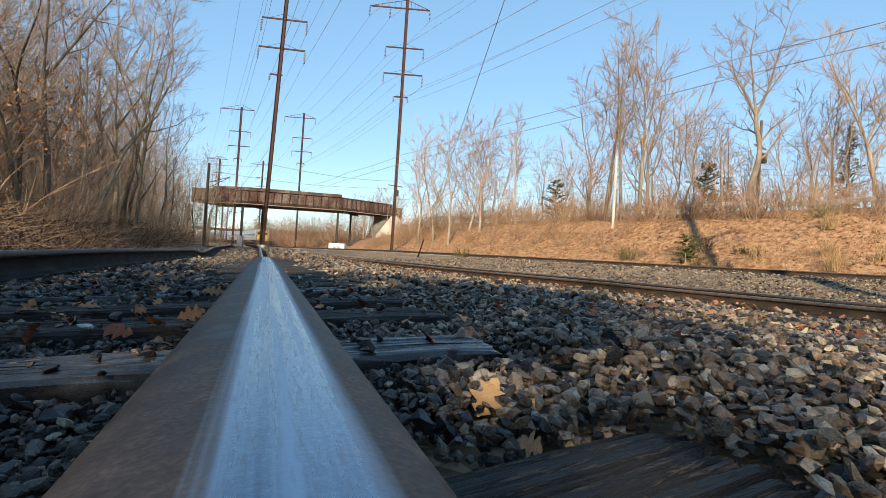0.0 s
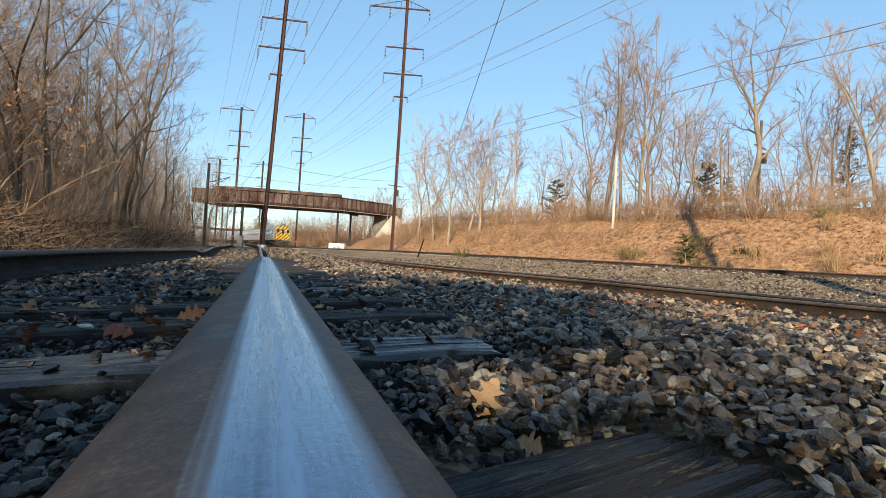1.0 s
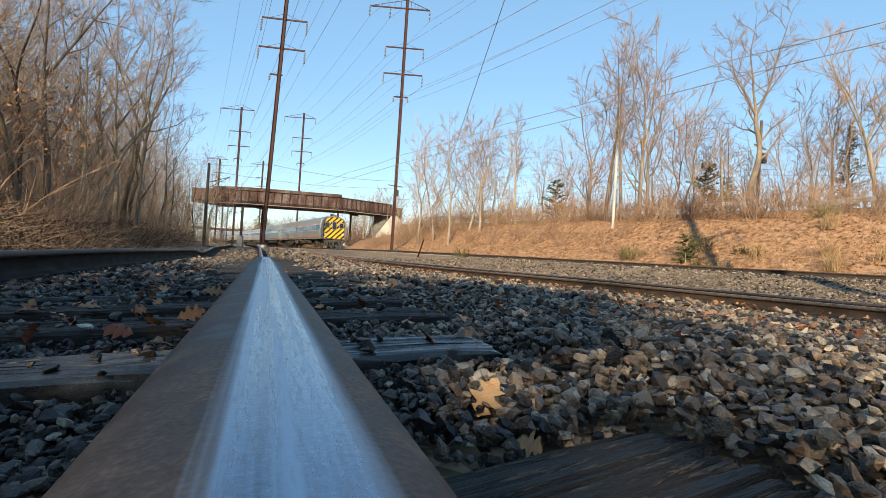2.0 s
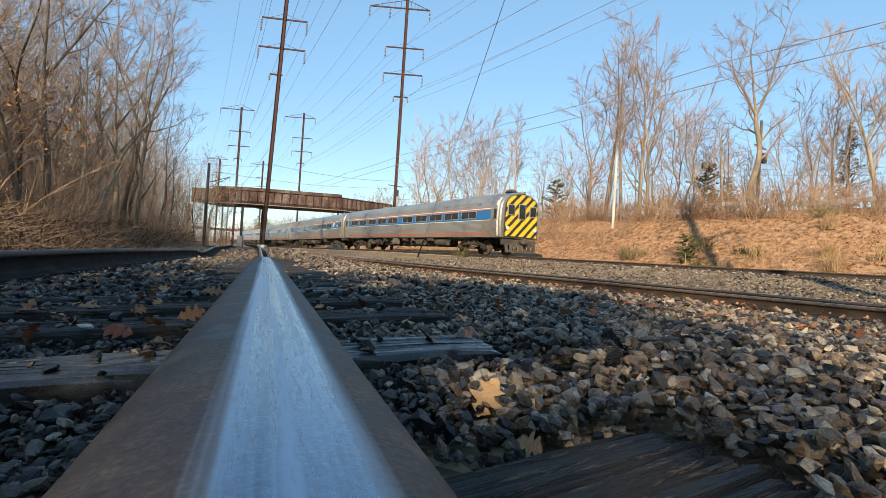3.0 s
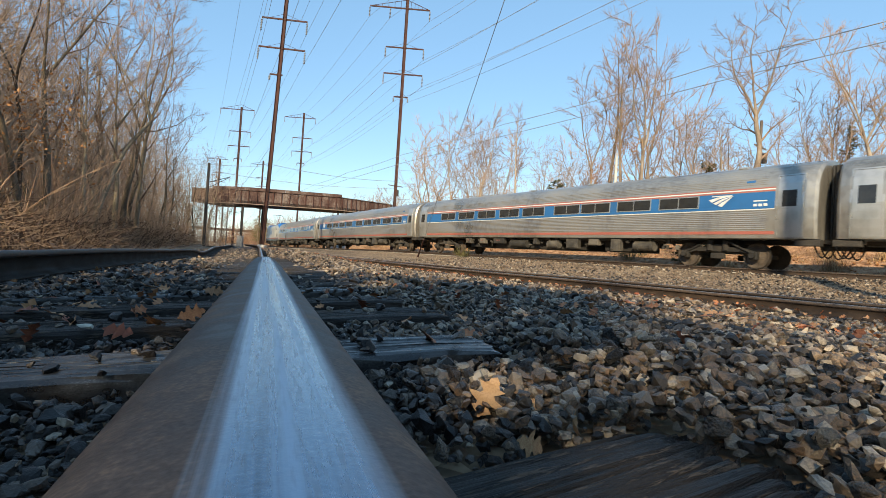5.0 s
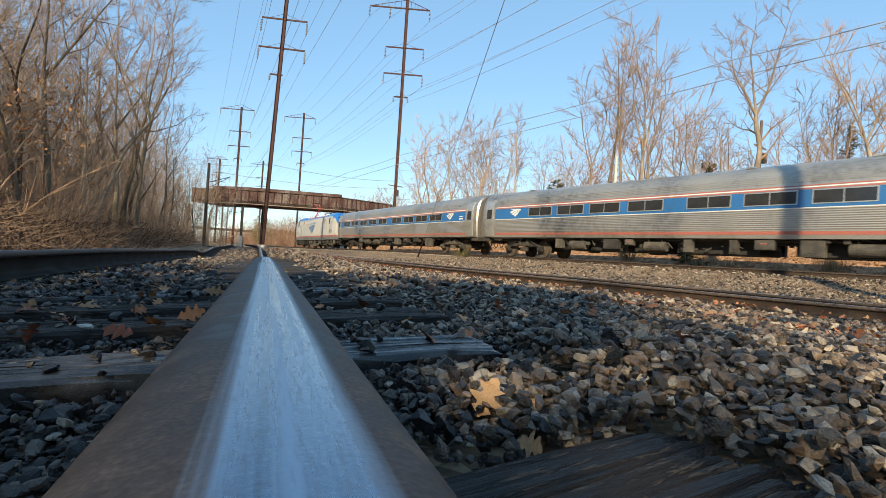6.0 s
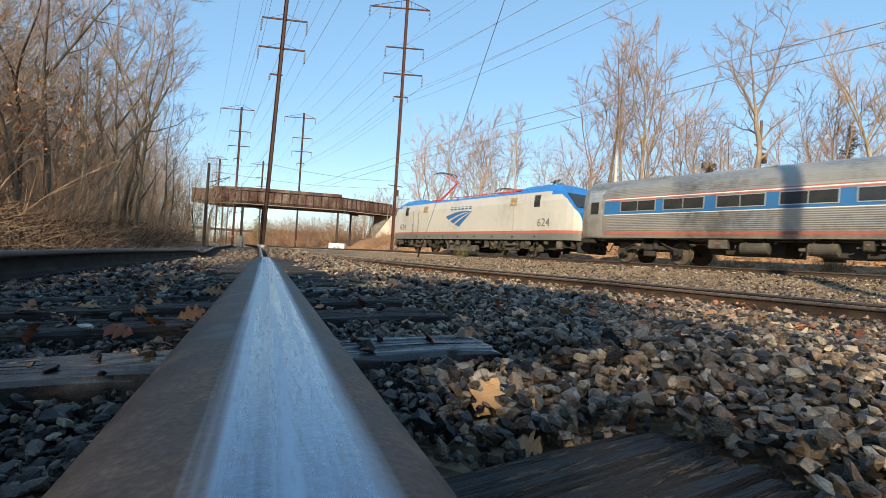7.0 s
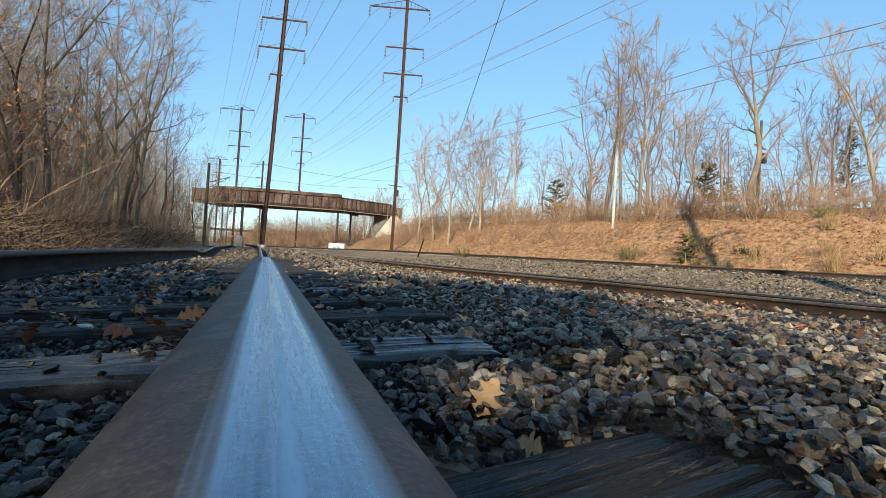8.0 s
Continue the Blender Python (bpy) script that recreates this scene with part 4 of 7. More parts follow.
def fan_logo(bm, half, x0, x1, z0, z1, side, out, slot=0):
    """Three plain blades that fan out from one tip."""
    tip = (x1, z1)
    ends = [((x0, z0 + (z1 - z0) * 0.72), (x0 + (x1 - x0) * 0.13, z0 + (z1 - z0) * 0.48)),
            ((x0 + (x1 - x0) * 0.18, z0 + (z1 - z0) * 0.40), (x0 + (x1 - x0) * 0.32, z0 + (z1 - z0) * 0.22)),
            ((x0 + (x1 - x0) * 0.37, z0 + (z1 - z0) * 0.16), (x0 + (x1 - x0) * 0.55, z0))]
    for bl, (a, b) in enumerate(ends):
        rows = []
        for i in range(9):
            t = i / 8
            lift = 0.16 * (z1 - z0) * math.sin(math.pi * t) * (1 - bl * 0.35)
            pa = (a[0] + (tip[0] - a[0]) * t, a[1] + (tip[1] - a[1]) * t + lift)
            pb = (b[0] + (tip[0] - b[0]) * t, b[1] + (tip[1] - b[1]) * t + lift * 0.8)
            rows.append([bm.verts.new((x, side * (half(z) + out), z)) for x, z in (pa, pb)])
        for r, q in zip(rows, rows[1:]):
            f = bm.faces.new((r[0], r[1], q[1], q[0]))
            f.material_index = slot
    return bm


def data_of(bm, name, material):
    me = bpy.data.meshes.new(name)
    bmesh.ops.recalc_face_normals(bm, faces=bm.faces)
    bm.to_mesh(me)
    bm.free()
    me.materials.append(material)
    return me


def underfloor(root, seed):
    """Boxes, tanks, brackets and pipes slung under a car between its trucks, black blocks behind them standing in for
    the dark void.
    """
    rnd = random.Random(seed)
    x = -6.9
    while x < 5.6:
        w = rnd.uniform(1.2, 3.4)
        # black filler block: gives the shaded depth behind the boxes
        bm = bmesh.new()
        box(bm, x + w / 2, 0, 0.74, w, 1.7, 0.52, 0.03)
        part("dark_void_block", bm, M_BLACK, root, "deep black equipment crate under the floor")
        x += w + rnd.uniform(0.2, 1.4)
    for s in (-1, 1):
        x = -6.7
        while x < 6.2:
            kind = rnd.random()
            w = rnd.uniform(0.7, 1.5) if kind < 0.3 else rnd.uniform(0.25, 0.95)
            h = rnd.uniform(0.22, 0.36) if kind > 0.6 else rnd.uniform(0.45, 0.62)
            bm = bmesh.new()
            if kind < 0.3:
                rod(bm, (x, s * 1.2, 0.72), (x + w, s * 1.2, 0.72), 0.21, 0.21, 16)
                for q in (0.18, 0.82):
                    rod(bm, (x + w * q, s * 1.2, 0.72), (x + w * q + 0.05, s * 1.2, 0.72), 0.225, 0.225, 16)
                    box(bm, x + w * q, s * 1.2, 0.98, 0.05, 0.2, 0.2)
                part("air_tank", bm, M_GEAR, root, "grey air tank under the floor")
            else:
                box(bm, x + w / 2, s * 1.3, 1.02 - h / 2, w, 0.25, h, 0.02)
                box(bm, x + w / 2, s * 1.435, 1.02 - h / 2, w * 0.86, 0.02, h * 0.82, 0.008)
                box(bm, x + w / 2, s * 1.45, 1.02 - h * 0.75, w * 0.25, 0.02, 0.03)
                g = part("equipment_box", bm, M_GEAR, root, "dusty grey equipment box")
                if kind > 0.8:
                    bm = bmesh.new()
                    box(bm, x + w / 2, s * 1.452, 1.02 - h * 0.4, w * 0.36, 0.014, 0.035)
                    part("red_label", bm, M_RED, g, "small red label")
            x += w
            gap = rnd.uniform(0.3, 1.5)
            for _ in range(int(gap * 4)):
                bm = bmesh.new()
                a = x + rnd.uniform(0.03, gap)
                z = rnd.uniform(0.62, 1.0)
                if rnd.random() < 0.5:
                    box(bm, a, s * rnd.uniform(1.05, 1.35), z, rnd.uniform(0.05, 0.2), 0.1, rnd.uniform(0.06, 0.22), 0.01)
                else:
                    rod(bm, (a, s * 1.25, z), (a + rnd.uniform(-0.3, 0.3), s * 1.3, z - rnd.uniform(-0.1, 0.35)), 0.02, 0.02, 6)
                part("bracket", bm, M_GEAR, root)
            x += gap
    for s in (-1, 1):
        for q in range(3):
            bm = bmesh.new()
            rod(bm, (-7.6, s * (0.6 + q * 0.28), 1.0), (7.6, s * (0.6 + q * 0.28), 1.0), 0.035, 0.035, 6)
            part("pipe", bm, M_UNDER, root)
    bm = bmesh.new()
    box(bm, 0, 0, 1.02, 24.6, 0.5, 0.22, 0.02)
    part("centre_sill", bm, M_UNDER, root)


def passenger_car(windows, cab, meshes, seed, logo_rear, label):
    """A round-sided stainless coach with parts; its front end towards +x, its middle over 0."""
    root = new("passenger_car")
    key = ("body", cab)
    if key not in meshes:
        meshes[key] = car_body_mesh(cab)
    piece("body", meshes[key], root, "fluted stainless steel shell")
    front_end = 11.95 if cab else 11.55
    for s in (-1, 1):
        bm = bmesh.new()
        slab(bm, car_half, -11.45, front_end, 2.10, 2.69, s, 0.006, 0.02, 3)
        bmesh.ops.recalc_face_normals(bm, faces=bm.faces)
        part("blue_band", bm, M_BLUE, root, "blue painted window band")
        for z0, z1, mm, nm in ((2.705, 2.745, M_RED, "red_stripe"), (2.76, 2.80, M_WHITE, "white_stripe"), (2.815, 2.85, M_RED, "red_stripe"), (2.065, 2.095, M_WHITE, "white_stripe"), (1.20, 1.31, M_RED, "red_stripe")):
            bm = bmesh.new()
            slab(bm, car_half, -11.45, front_end, z0, z1, s, 0.006, 0.02, 1)
            bmesh.ops.recalc_face_normals(bm, faces=bm.faces)
            part(nm, bm, mm, root)
        for d in windows:
            x = 13.0 - d
            k = ("window", s)
            if k not in meshes:
                bm = bmesh.new()
                ring(bm, car_half, -0.86, 0.86, 2.20, 2.685, s, 0.02, 0.035, 0.035)
                slab(bm, car_half, -0.015, 0.015, 2.235, 2.65, s, 0.014, 0.03, 1)
                meshes[k] = data_of(bm, "window", M_STEEL_PLAIN)
                bm = bmesh.new()
                slab(bm, car_half, -0.825, -0.015, 2.235, 2.65, s, 0.011, 0.02, 2)
                meshes["pane", s, 0] = data_of(bm, "pane", M_GLASS)
                bm = bmesh.new()
                slab(bm, car_half, 0.015, 0.825, 2.235, 2.65, s, 0.011, 0.02, 2)
                meshes["pane", s, 1] = data_of(bm, "pane", M_GLASS)
            w = piece("window", meshes[k], root, "dark double window in a metal frame", Matrix.Translation((x, 0, 0)))
            piece("pane", meshes["pane", s, 0], w)
            piece("pane", meshes["pane", s, 1], w)
        for x in ((-12.0,) if cab else (-12.0, 12.0)):
            k = ("door", s)
            if k not in meshes:
                bm = bmesh.new()
                slab(bm, car_half, -0.36, 0.36, 1.14, 3.20, s, 0.004, 0.03, 8)
                ring(bm, car_half, -0.42, 0.42, 1.10, 3.26, s, 0.022, 0.05, 0.03)
                meshes[k] = data_of(bm, "vestibule_door", M_STEEL_PLAIN)
                bm = bmesh.new()
                slab(bm, car_half, -0.22, 0.22, 2.14, 2.70, s, 0.012, 0.02, 3)
                meshes["door_pane", s] = data_of(bm, "pane", M_GLASS)
            dr = piece("vestibule_door", meshes[k], root, "plain steel vestibule door", Matrix.Translation((x, 0, 0)))
            piece("pane", meshes["door_pane", s], dr)
        for x in (-1, 1):
            if x > 0 and not cab or x < 0 and logo_rear:
                bm = bmesh.new()
                lx = (9.25, 10.15) if x > 0 else (-10.15, -9.25)
                if not (cab and x > 0):
                    fan_logo(bm, car_half, lx[0], lx[1], 2.22, 2.60, s, 0.011)
                    slab(bm, car_half, lx[0] + 0.1, lx[1] - 0.05, 2.61, 2.645, s, 0.011, 0.006, 1)
                    part("emblem", bm, M_WHITE, root, "white three-bladed emblem")
        bm = bmesh.new()
        for q in range(3):
            slab(bm, car_half, 10.86 + q * 0.17, 10.98 + q * 0.17, 2.19, 2.28, s, 0.011, 0.006, 1)
        slab(bm, car_half, 10.86, 11.3, 2.36, 2.40, s, 0.011, 0.006, 1)
        if not cab:
            part("car_markings", bm, M_WHITE, root, "small white marks on the blue band")
        else:
            bm.free()
        bm = bmesh.new()
        slab(bm, car_half, 10.55, 10.85, 3.05, 3.14, s, 0.006, 0.02, 2)
        part("marker_lamp", bm, M_BLUE, root, "small blue side lamp")
    for x in (-12.95, 12.95):
        if cab and x > 0:
            continue
        bm = bmesh.new()
        for q in range(3):
            box(bm, x + (q - 1) * 0.10, 0, 2.35, 0.07, 1.1 + 0.05 * (q % 2), 2.5, 0.03)
        part("gangway_bellows", bm, M_BLACK, root, "black rubber gangway bellows")
        bm = bmesh.new()
        rod(bm, (x * 0.96, 0, 0.85), (x * 1.005, 0, 0.85), 0.13, 0.10, 10)
        part("coupler", bm, M_UNDER, root, "grimy coupler")
        for q in (-0.5, -0.2, 0.35):
            bm = bmesh.new()
            for i in range(6):
                t0, t1 = i / 6, (i + 1) / 6
                rod(bm, (x * (0.965 + 0.035 * t0), q * 1.6, 0.85 - 0.38 * math.sin(math.pi * t0)), (x * (0.965 + 0.035 * t1), q * 1.6, 0.85 - 0.38 * math.sin(math.pi * t1)), 0.025, 0.025, 6)
            part("hose", bm, M_UNDER, root, "hanging air hose")
        for s in (-1, 1):
            bm = bmesh.new()
            box(bm, x * 0.965, s * 1.25, 0.93, 0.75, 0.3, 0.22, 0.03)
            part("step_well", bm, M_UNDER, root)
    rnd = random.Random(seed)
    for q in range(6):
        bm = bmesh.new()
        box(bm, -9 + q * 3.9 + rnd.uniform(-0.5, 0.5), -0.75, 3.75, 0.35, 0.22, 0.07, 0.015)
        part("roof_vent", bm, M_STEEL_PLAIN, root)
    for x in (-9.4, 9.4):
        bogie(root, x, 2.6, False, meshes)
    underfloor(root, seed)
    if cab:
        cab_front(root)
    tagged(root, label, "train car", "cars of the train")
    return root


def cab_front(root):
    """The flat driving end with yellow and black slanted bars, windows, lamps and plough."""
    x0 = 12.87
    outline = []
    for i in range(25):
        a = math.pi * i / 24
        outline.append((-1.24 * math.cos(a), 2.75 + 0.95 * math.sin(a) ** 0.75))
    outline = [(-1.26, 1.12)] + outline + [(1.26, 1.12)]

    def inside_span(z):
        if z < 2.75:
            return 1.25
        c = max(0.0, min(1.0, (z - 2.75) / 0.95)) ** (1 / 0.75)
        return 1.24 * math.sqrt(max(0.0, 1 - c * c))
    bm = bmesh.new()
    vs = [bm.verts.new((x0, y, z)) for y, z in outline]
    bm.faces.new(vs)
    r = bmesh.ops.extrude_face_region(bm, geom=bm.faces[:])
    for v in [g for g in r["geom"] if isinstance(g, bmesh.types.BMVert)]:
        v.co.x += 0.07
    bmesh.ops.recalc_face_normals(bm, faces=bm.faces)
    end = part("end_panel", bm, M_BLACK, root, "flat end painted in yellow and black slanted bars")
    # slanted yellow bars, clipped to the outline row by row
    for k in range(-5, 8):
        bm = bmesh.new()
        rows = []
        zz = 1.16
        made = False
        while zz < 3.68:
            span = inside_span(zz) - 0.03
            mid = (zz - 1.2) * -1.0 + k * 0.60
            a, b = max(-span, mid - 0.17), min(span, mid + 0.17)
            rows.append((zz, a, b) if b - a > 0.02 else None)
            zz += 0.09
        for r0, r1 in zip(rows, rows[1:]):
            if r0 and r1:
                q = [bm.verts.new((x0 + 0.078, y, z)) for y, z in ((-r0[1], r0[0]), (-r0[2], r0[0]), (-r1[2], r1[0]), (-r1[1], r1[0]))]
                bm.faces.new(q)
                made = True
        if made:
            bmesh.ops.remove_doubles(bm, verts=bm.verts, dist=0.002)
            bmesh.ops.recalc_face_normals(bm, faces=bm.faces)
            part("yellow_bar", bm, M_YELLOW, end)
        else:
            bm.free()
    for y, w, h, zc in ((-0.84, 0.44, 0.55, 2.72), (0.0, 0.44, 0.85, 2.65), (0.84, 0.44, 0.55, 2.72)):
        bm = bmesh.new()
        box(bm, x0 + 0.085, y, zc, 0.05, w + 0.1, h + 0.1, 0.02)
        f = part("end_window", bm, M_STEEL_PLAIN, root, "dark end window in a metal frame")
        bm = bmesh.new()
        box(bm, x0 + 0.105, y, zc, 0.03, w, h, 0.01)
        part("pane", bm, M_GLASS, f)
    for y in (-1.05, 1.05):
        bm = bmesh.new()
        rod(bm, (x0 + 0.06, y, 1.62), (x0 + 0.14, y, 1.62), 0.11, 0.10, 14)
        part("headlight", bm, M_WHITE, root, "round clear headlight")
    bm = bmesh.new()
    box(bm, x0 - 0.1, 0, 3.80, 0.45, 0.35, 0.14, 0.03)
    part("roof_light", bm, M_STEEL_PLAIN, root)
    bm = bmesh.new()
    box(bm, 11.6, 0.2, 3.95, 0.5, 0.5, 0.10, 0.02)
    for q in (-0.2, 0.0, 0.2):
        rod(bm, (11.5, q, 3.95), (11.95, q, 4.0), 0.05, 0.09, 8)
    part("horn", bm, M_UNDER, root, "cluster of air horns on the roof")
    bm = bmesh.new()
    box(bm, 12.75, 0, 0.80, 0.3, 2.5, 0.35, 0.03)
    m = Matrix.Translation((12.95, 0, 0.45)) @ Matrix.Rotation(-0.25, 4, "Y")
    for q in range(7):
        box(bm, 0, -1.05 + q * 0.35, 0, 0.06, 0.22, 0.55, 0.01, m=m)
    box(bm, 12.98, 0, 0.28, 0.1, 2.3, 0.12, 0.02)
    rod(bm, (12.6, 0, 0.88), (13.25, 0, 0.88), 0.12, 0.12, 10)
    box(bm, 13.28, 0, 0.88, 0.18, 0.3, 0.3, 0.03)
    for q in (-0.7, -0.45, 0.45, 0.8):
        rod(bm, (12.95, q, 0.95), (13.15, q, 0.55), 0.03, 0.03, 6)
        rod(bm, (13.15, q, 0.55), (13.0, q, 0.3), 0.03, 0.03, 6)
    part("pilot", bm, M_UNDER, root, "grimy pilot plate with coupler and hoses")
    for s in (-1, 1):
        bm = bmesh.new()
        slab(bm, lambda z: car_half(z) * 0.987, 12.18, 12.58, 2.05, 2.82, s, 0.012, 0.03, 3)
        w = part("cab_window", bm, M_STEEL_PLAIN, root, "cab side window")
        bm = bmesh.new()
        slab(bm, lambda z: car_half(z) * 0.987, 12.0, 12.66, 1.14, 3.42, s, 0.006, 0.02, 10)
        part("end_sheet", bm, M_WHITE, root, "pale cream end sheet beside the cab")
        bm = bmesh.new()
        slab(bm, lambda z: car_half(z) * 0.987, 12.25, 12.51, 2.14, 2.73, s, 0.020, 0.02, 3)
        part("pane", bm, M_GLASS, w)


LOCO_H = 10.15


def loco_half(z):
    return 1.49 if z < 3.0 else 1.49 - 0.09 * (z - 3.0) / 0.5 if z < 3.51 else 1.40 - (z - 3.51) * 0.9


def loco_body():
    zs = [0.93, 1.10, 1.275, 1.28, 1.42, 1.425, 1.8, 2.2, 2.6, 3.0, 3.3, 3.505, 3.51, 3.58, 3.66]
    nose = [(10.15, 1.30, 0.60), (10.13, 1.95, 0.66), (10.02, 2.30, 0.74), (9.78, 2.55, 0.83), (9.4, 3.02, 0.91), (9.0, 3.45, 0.95), (8.65, 3.80, 0.975), (8.35, 3.92, 0.985), (7.6, 3.95, 1.0), (6.2, 3.95, 1.0), (5.75, 3.92, 1.0), (5.55, 3.67, 1.0)]
    st = [(x, t, w) for x, t, w in nose] + [(0.0, 3.66, 1.0)] + [(-x, t, w) for x, t, w in nose[::-1]]
    verts, faces, slots = [], [], []
    for x, top, w in st:
        row = []
        for z in zs:
            zz = min(z, top) if top < 3.66 else z
            row.append((x, -loco_half(zz) * w, zz))
        humps = max(top, 3.66) if top >= 3.66 else top
        inner = loco_half(min(3.66, top)) * w
        row.append((x, -inner * 0.9, min(humps, (3.66 + humps) / 2) if top >= 3.66 else top))
        row.append((x, -inner * 0.72, humps))
        row.append((x, 0, humps + (0.03 if top > 2.6 else 0)))
        row += [(a, -b, c) for a, b, c in row[::-1][1:]]
        verts += row
    n = (len(zs) + 3) * 2 - 1
    half_n = len(zs) + 3
    for i in range(len(st) - 1):
        for j in range(n):
            k = (j + 1) % n
            f = (i * n + j, i * n + k, (i + 1) * n + k, (i + 1) * n + j)
            zc = sum(verts[q][2] for q in f) / 4
            xc = abs(sum(verts[q][0] for q in f) / 4)
            jj = j if j < half_n else n - 1 - j
            zmin = min(verts[q][2] for q in f)
            if j == n - 1:
                s = 0
            elif zc < 1.278:
                s = 0
            elif zc < 1.424:
                s = 1
            elif zc > 3.5 or (xc > 8.3 and zc > 2.5 and jj >= 10 and zmin > 2.4) or (xc > 9.4 and jj >= len(zs) - 1):
                s = 3
            else:
                s = 2
            faces.append(f)
            slots.append(s)
    faces.append(tuple(range(n)))
    slots.append(2)
    faces.append(tuple((len(st) - 1) * n + j for j in range(n))[::-1])
    slots.append(2)
    return mesh_of("body", verts, faces, [M_SKIRT, M_RED, M_SILVER, M_LOCO_BLUE], slots=slots)


def lettering(text, size, parent, m, material):
    cu = bpy.data.curves.new("road_number", "FONT")
    cu.body, cu.size, cu.extrude, cu.space_character = text, size, 0.004, 1.05
    cu.align_x, cu.align_y = "CENTER", "CENTER"
    cu.materials.append(material)
    ob = new("road_number", cu)
    ob.parent = parent
    ob.matrix_basis = m
    return tagged(ob, "dark grey road number")


def pantograph(root, x, raised):
    bm = bmesh.new()
    for y in (-0.55, 0.55):
        rod(bm, (x - 0.7, y, 3.86), (x + 0.7, y, 3.86), 0.035, 0.035, 8)
        for q in (-0.6, 0.6):
            rod(bm, (x + q, y, 3.66), (x + q, y, 3.86), 0.06, 0.05, 8)
    for q in (-0.6, 0.6):
        rod(bm, (x + q, -0.6, 3.88), (x + q, 0.6, 3.88), 0.04, 0.04, 8)
    if raised:
        knee, head = (x + 1.75, 0, 5.05), (x + 0.15, 0, 5.85)
    else:
        knee, head = (x + 1.55, 0, 4.0), (x - 0.3, 0, 4.08)
    rod(bm, (x - 0.5, 0, 3.9), knee, 0.075, 0.06, 8)
    rod(bm, (x + 0.1, 0.12, 3.86), (knee[0] - 0.12, 0.12, knee[2] - 0.12), 0.025, 0.025, 6)
    for y in (-0.3, 0.3):
        rod(bm, (knee[0], y * 0.3, knee[2]), (head[0], y, head[2]), 0.035, 0.03, 8)
    p = part("pantograph", bm, M_RED_STEEL, root, "red raised pantograph" if raised else "red folded pantograph")
    bm = bmesh.new()
    for q in (-0.18, 0.18):
        pts = [(-0.95, -0.16), (-0.75, 0.02), (-0.4, 0.08), (0.4, 0.08), (0.75, 0.02), (0.95, -0.16)]
        for (a, b), (c, d) in zip(pts, pts[1:]):
            rod(bm, (head[0] + q, a, head[2] + b), (head[0] + q, c, head[2] + d), 0.03, 0.03, 6)
    part("contact_strip", bm, M_UNDER, p)


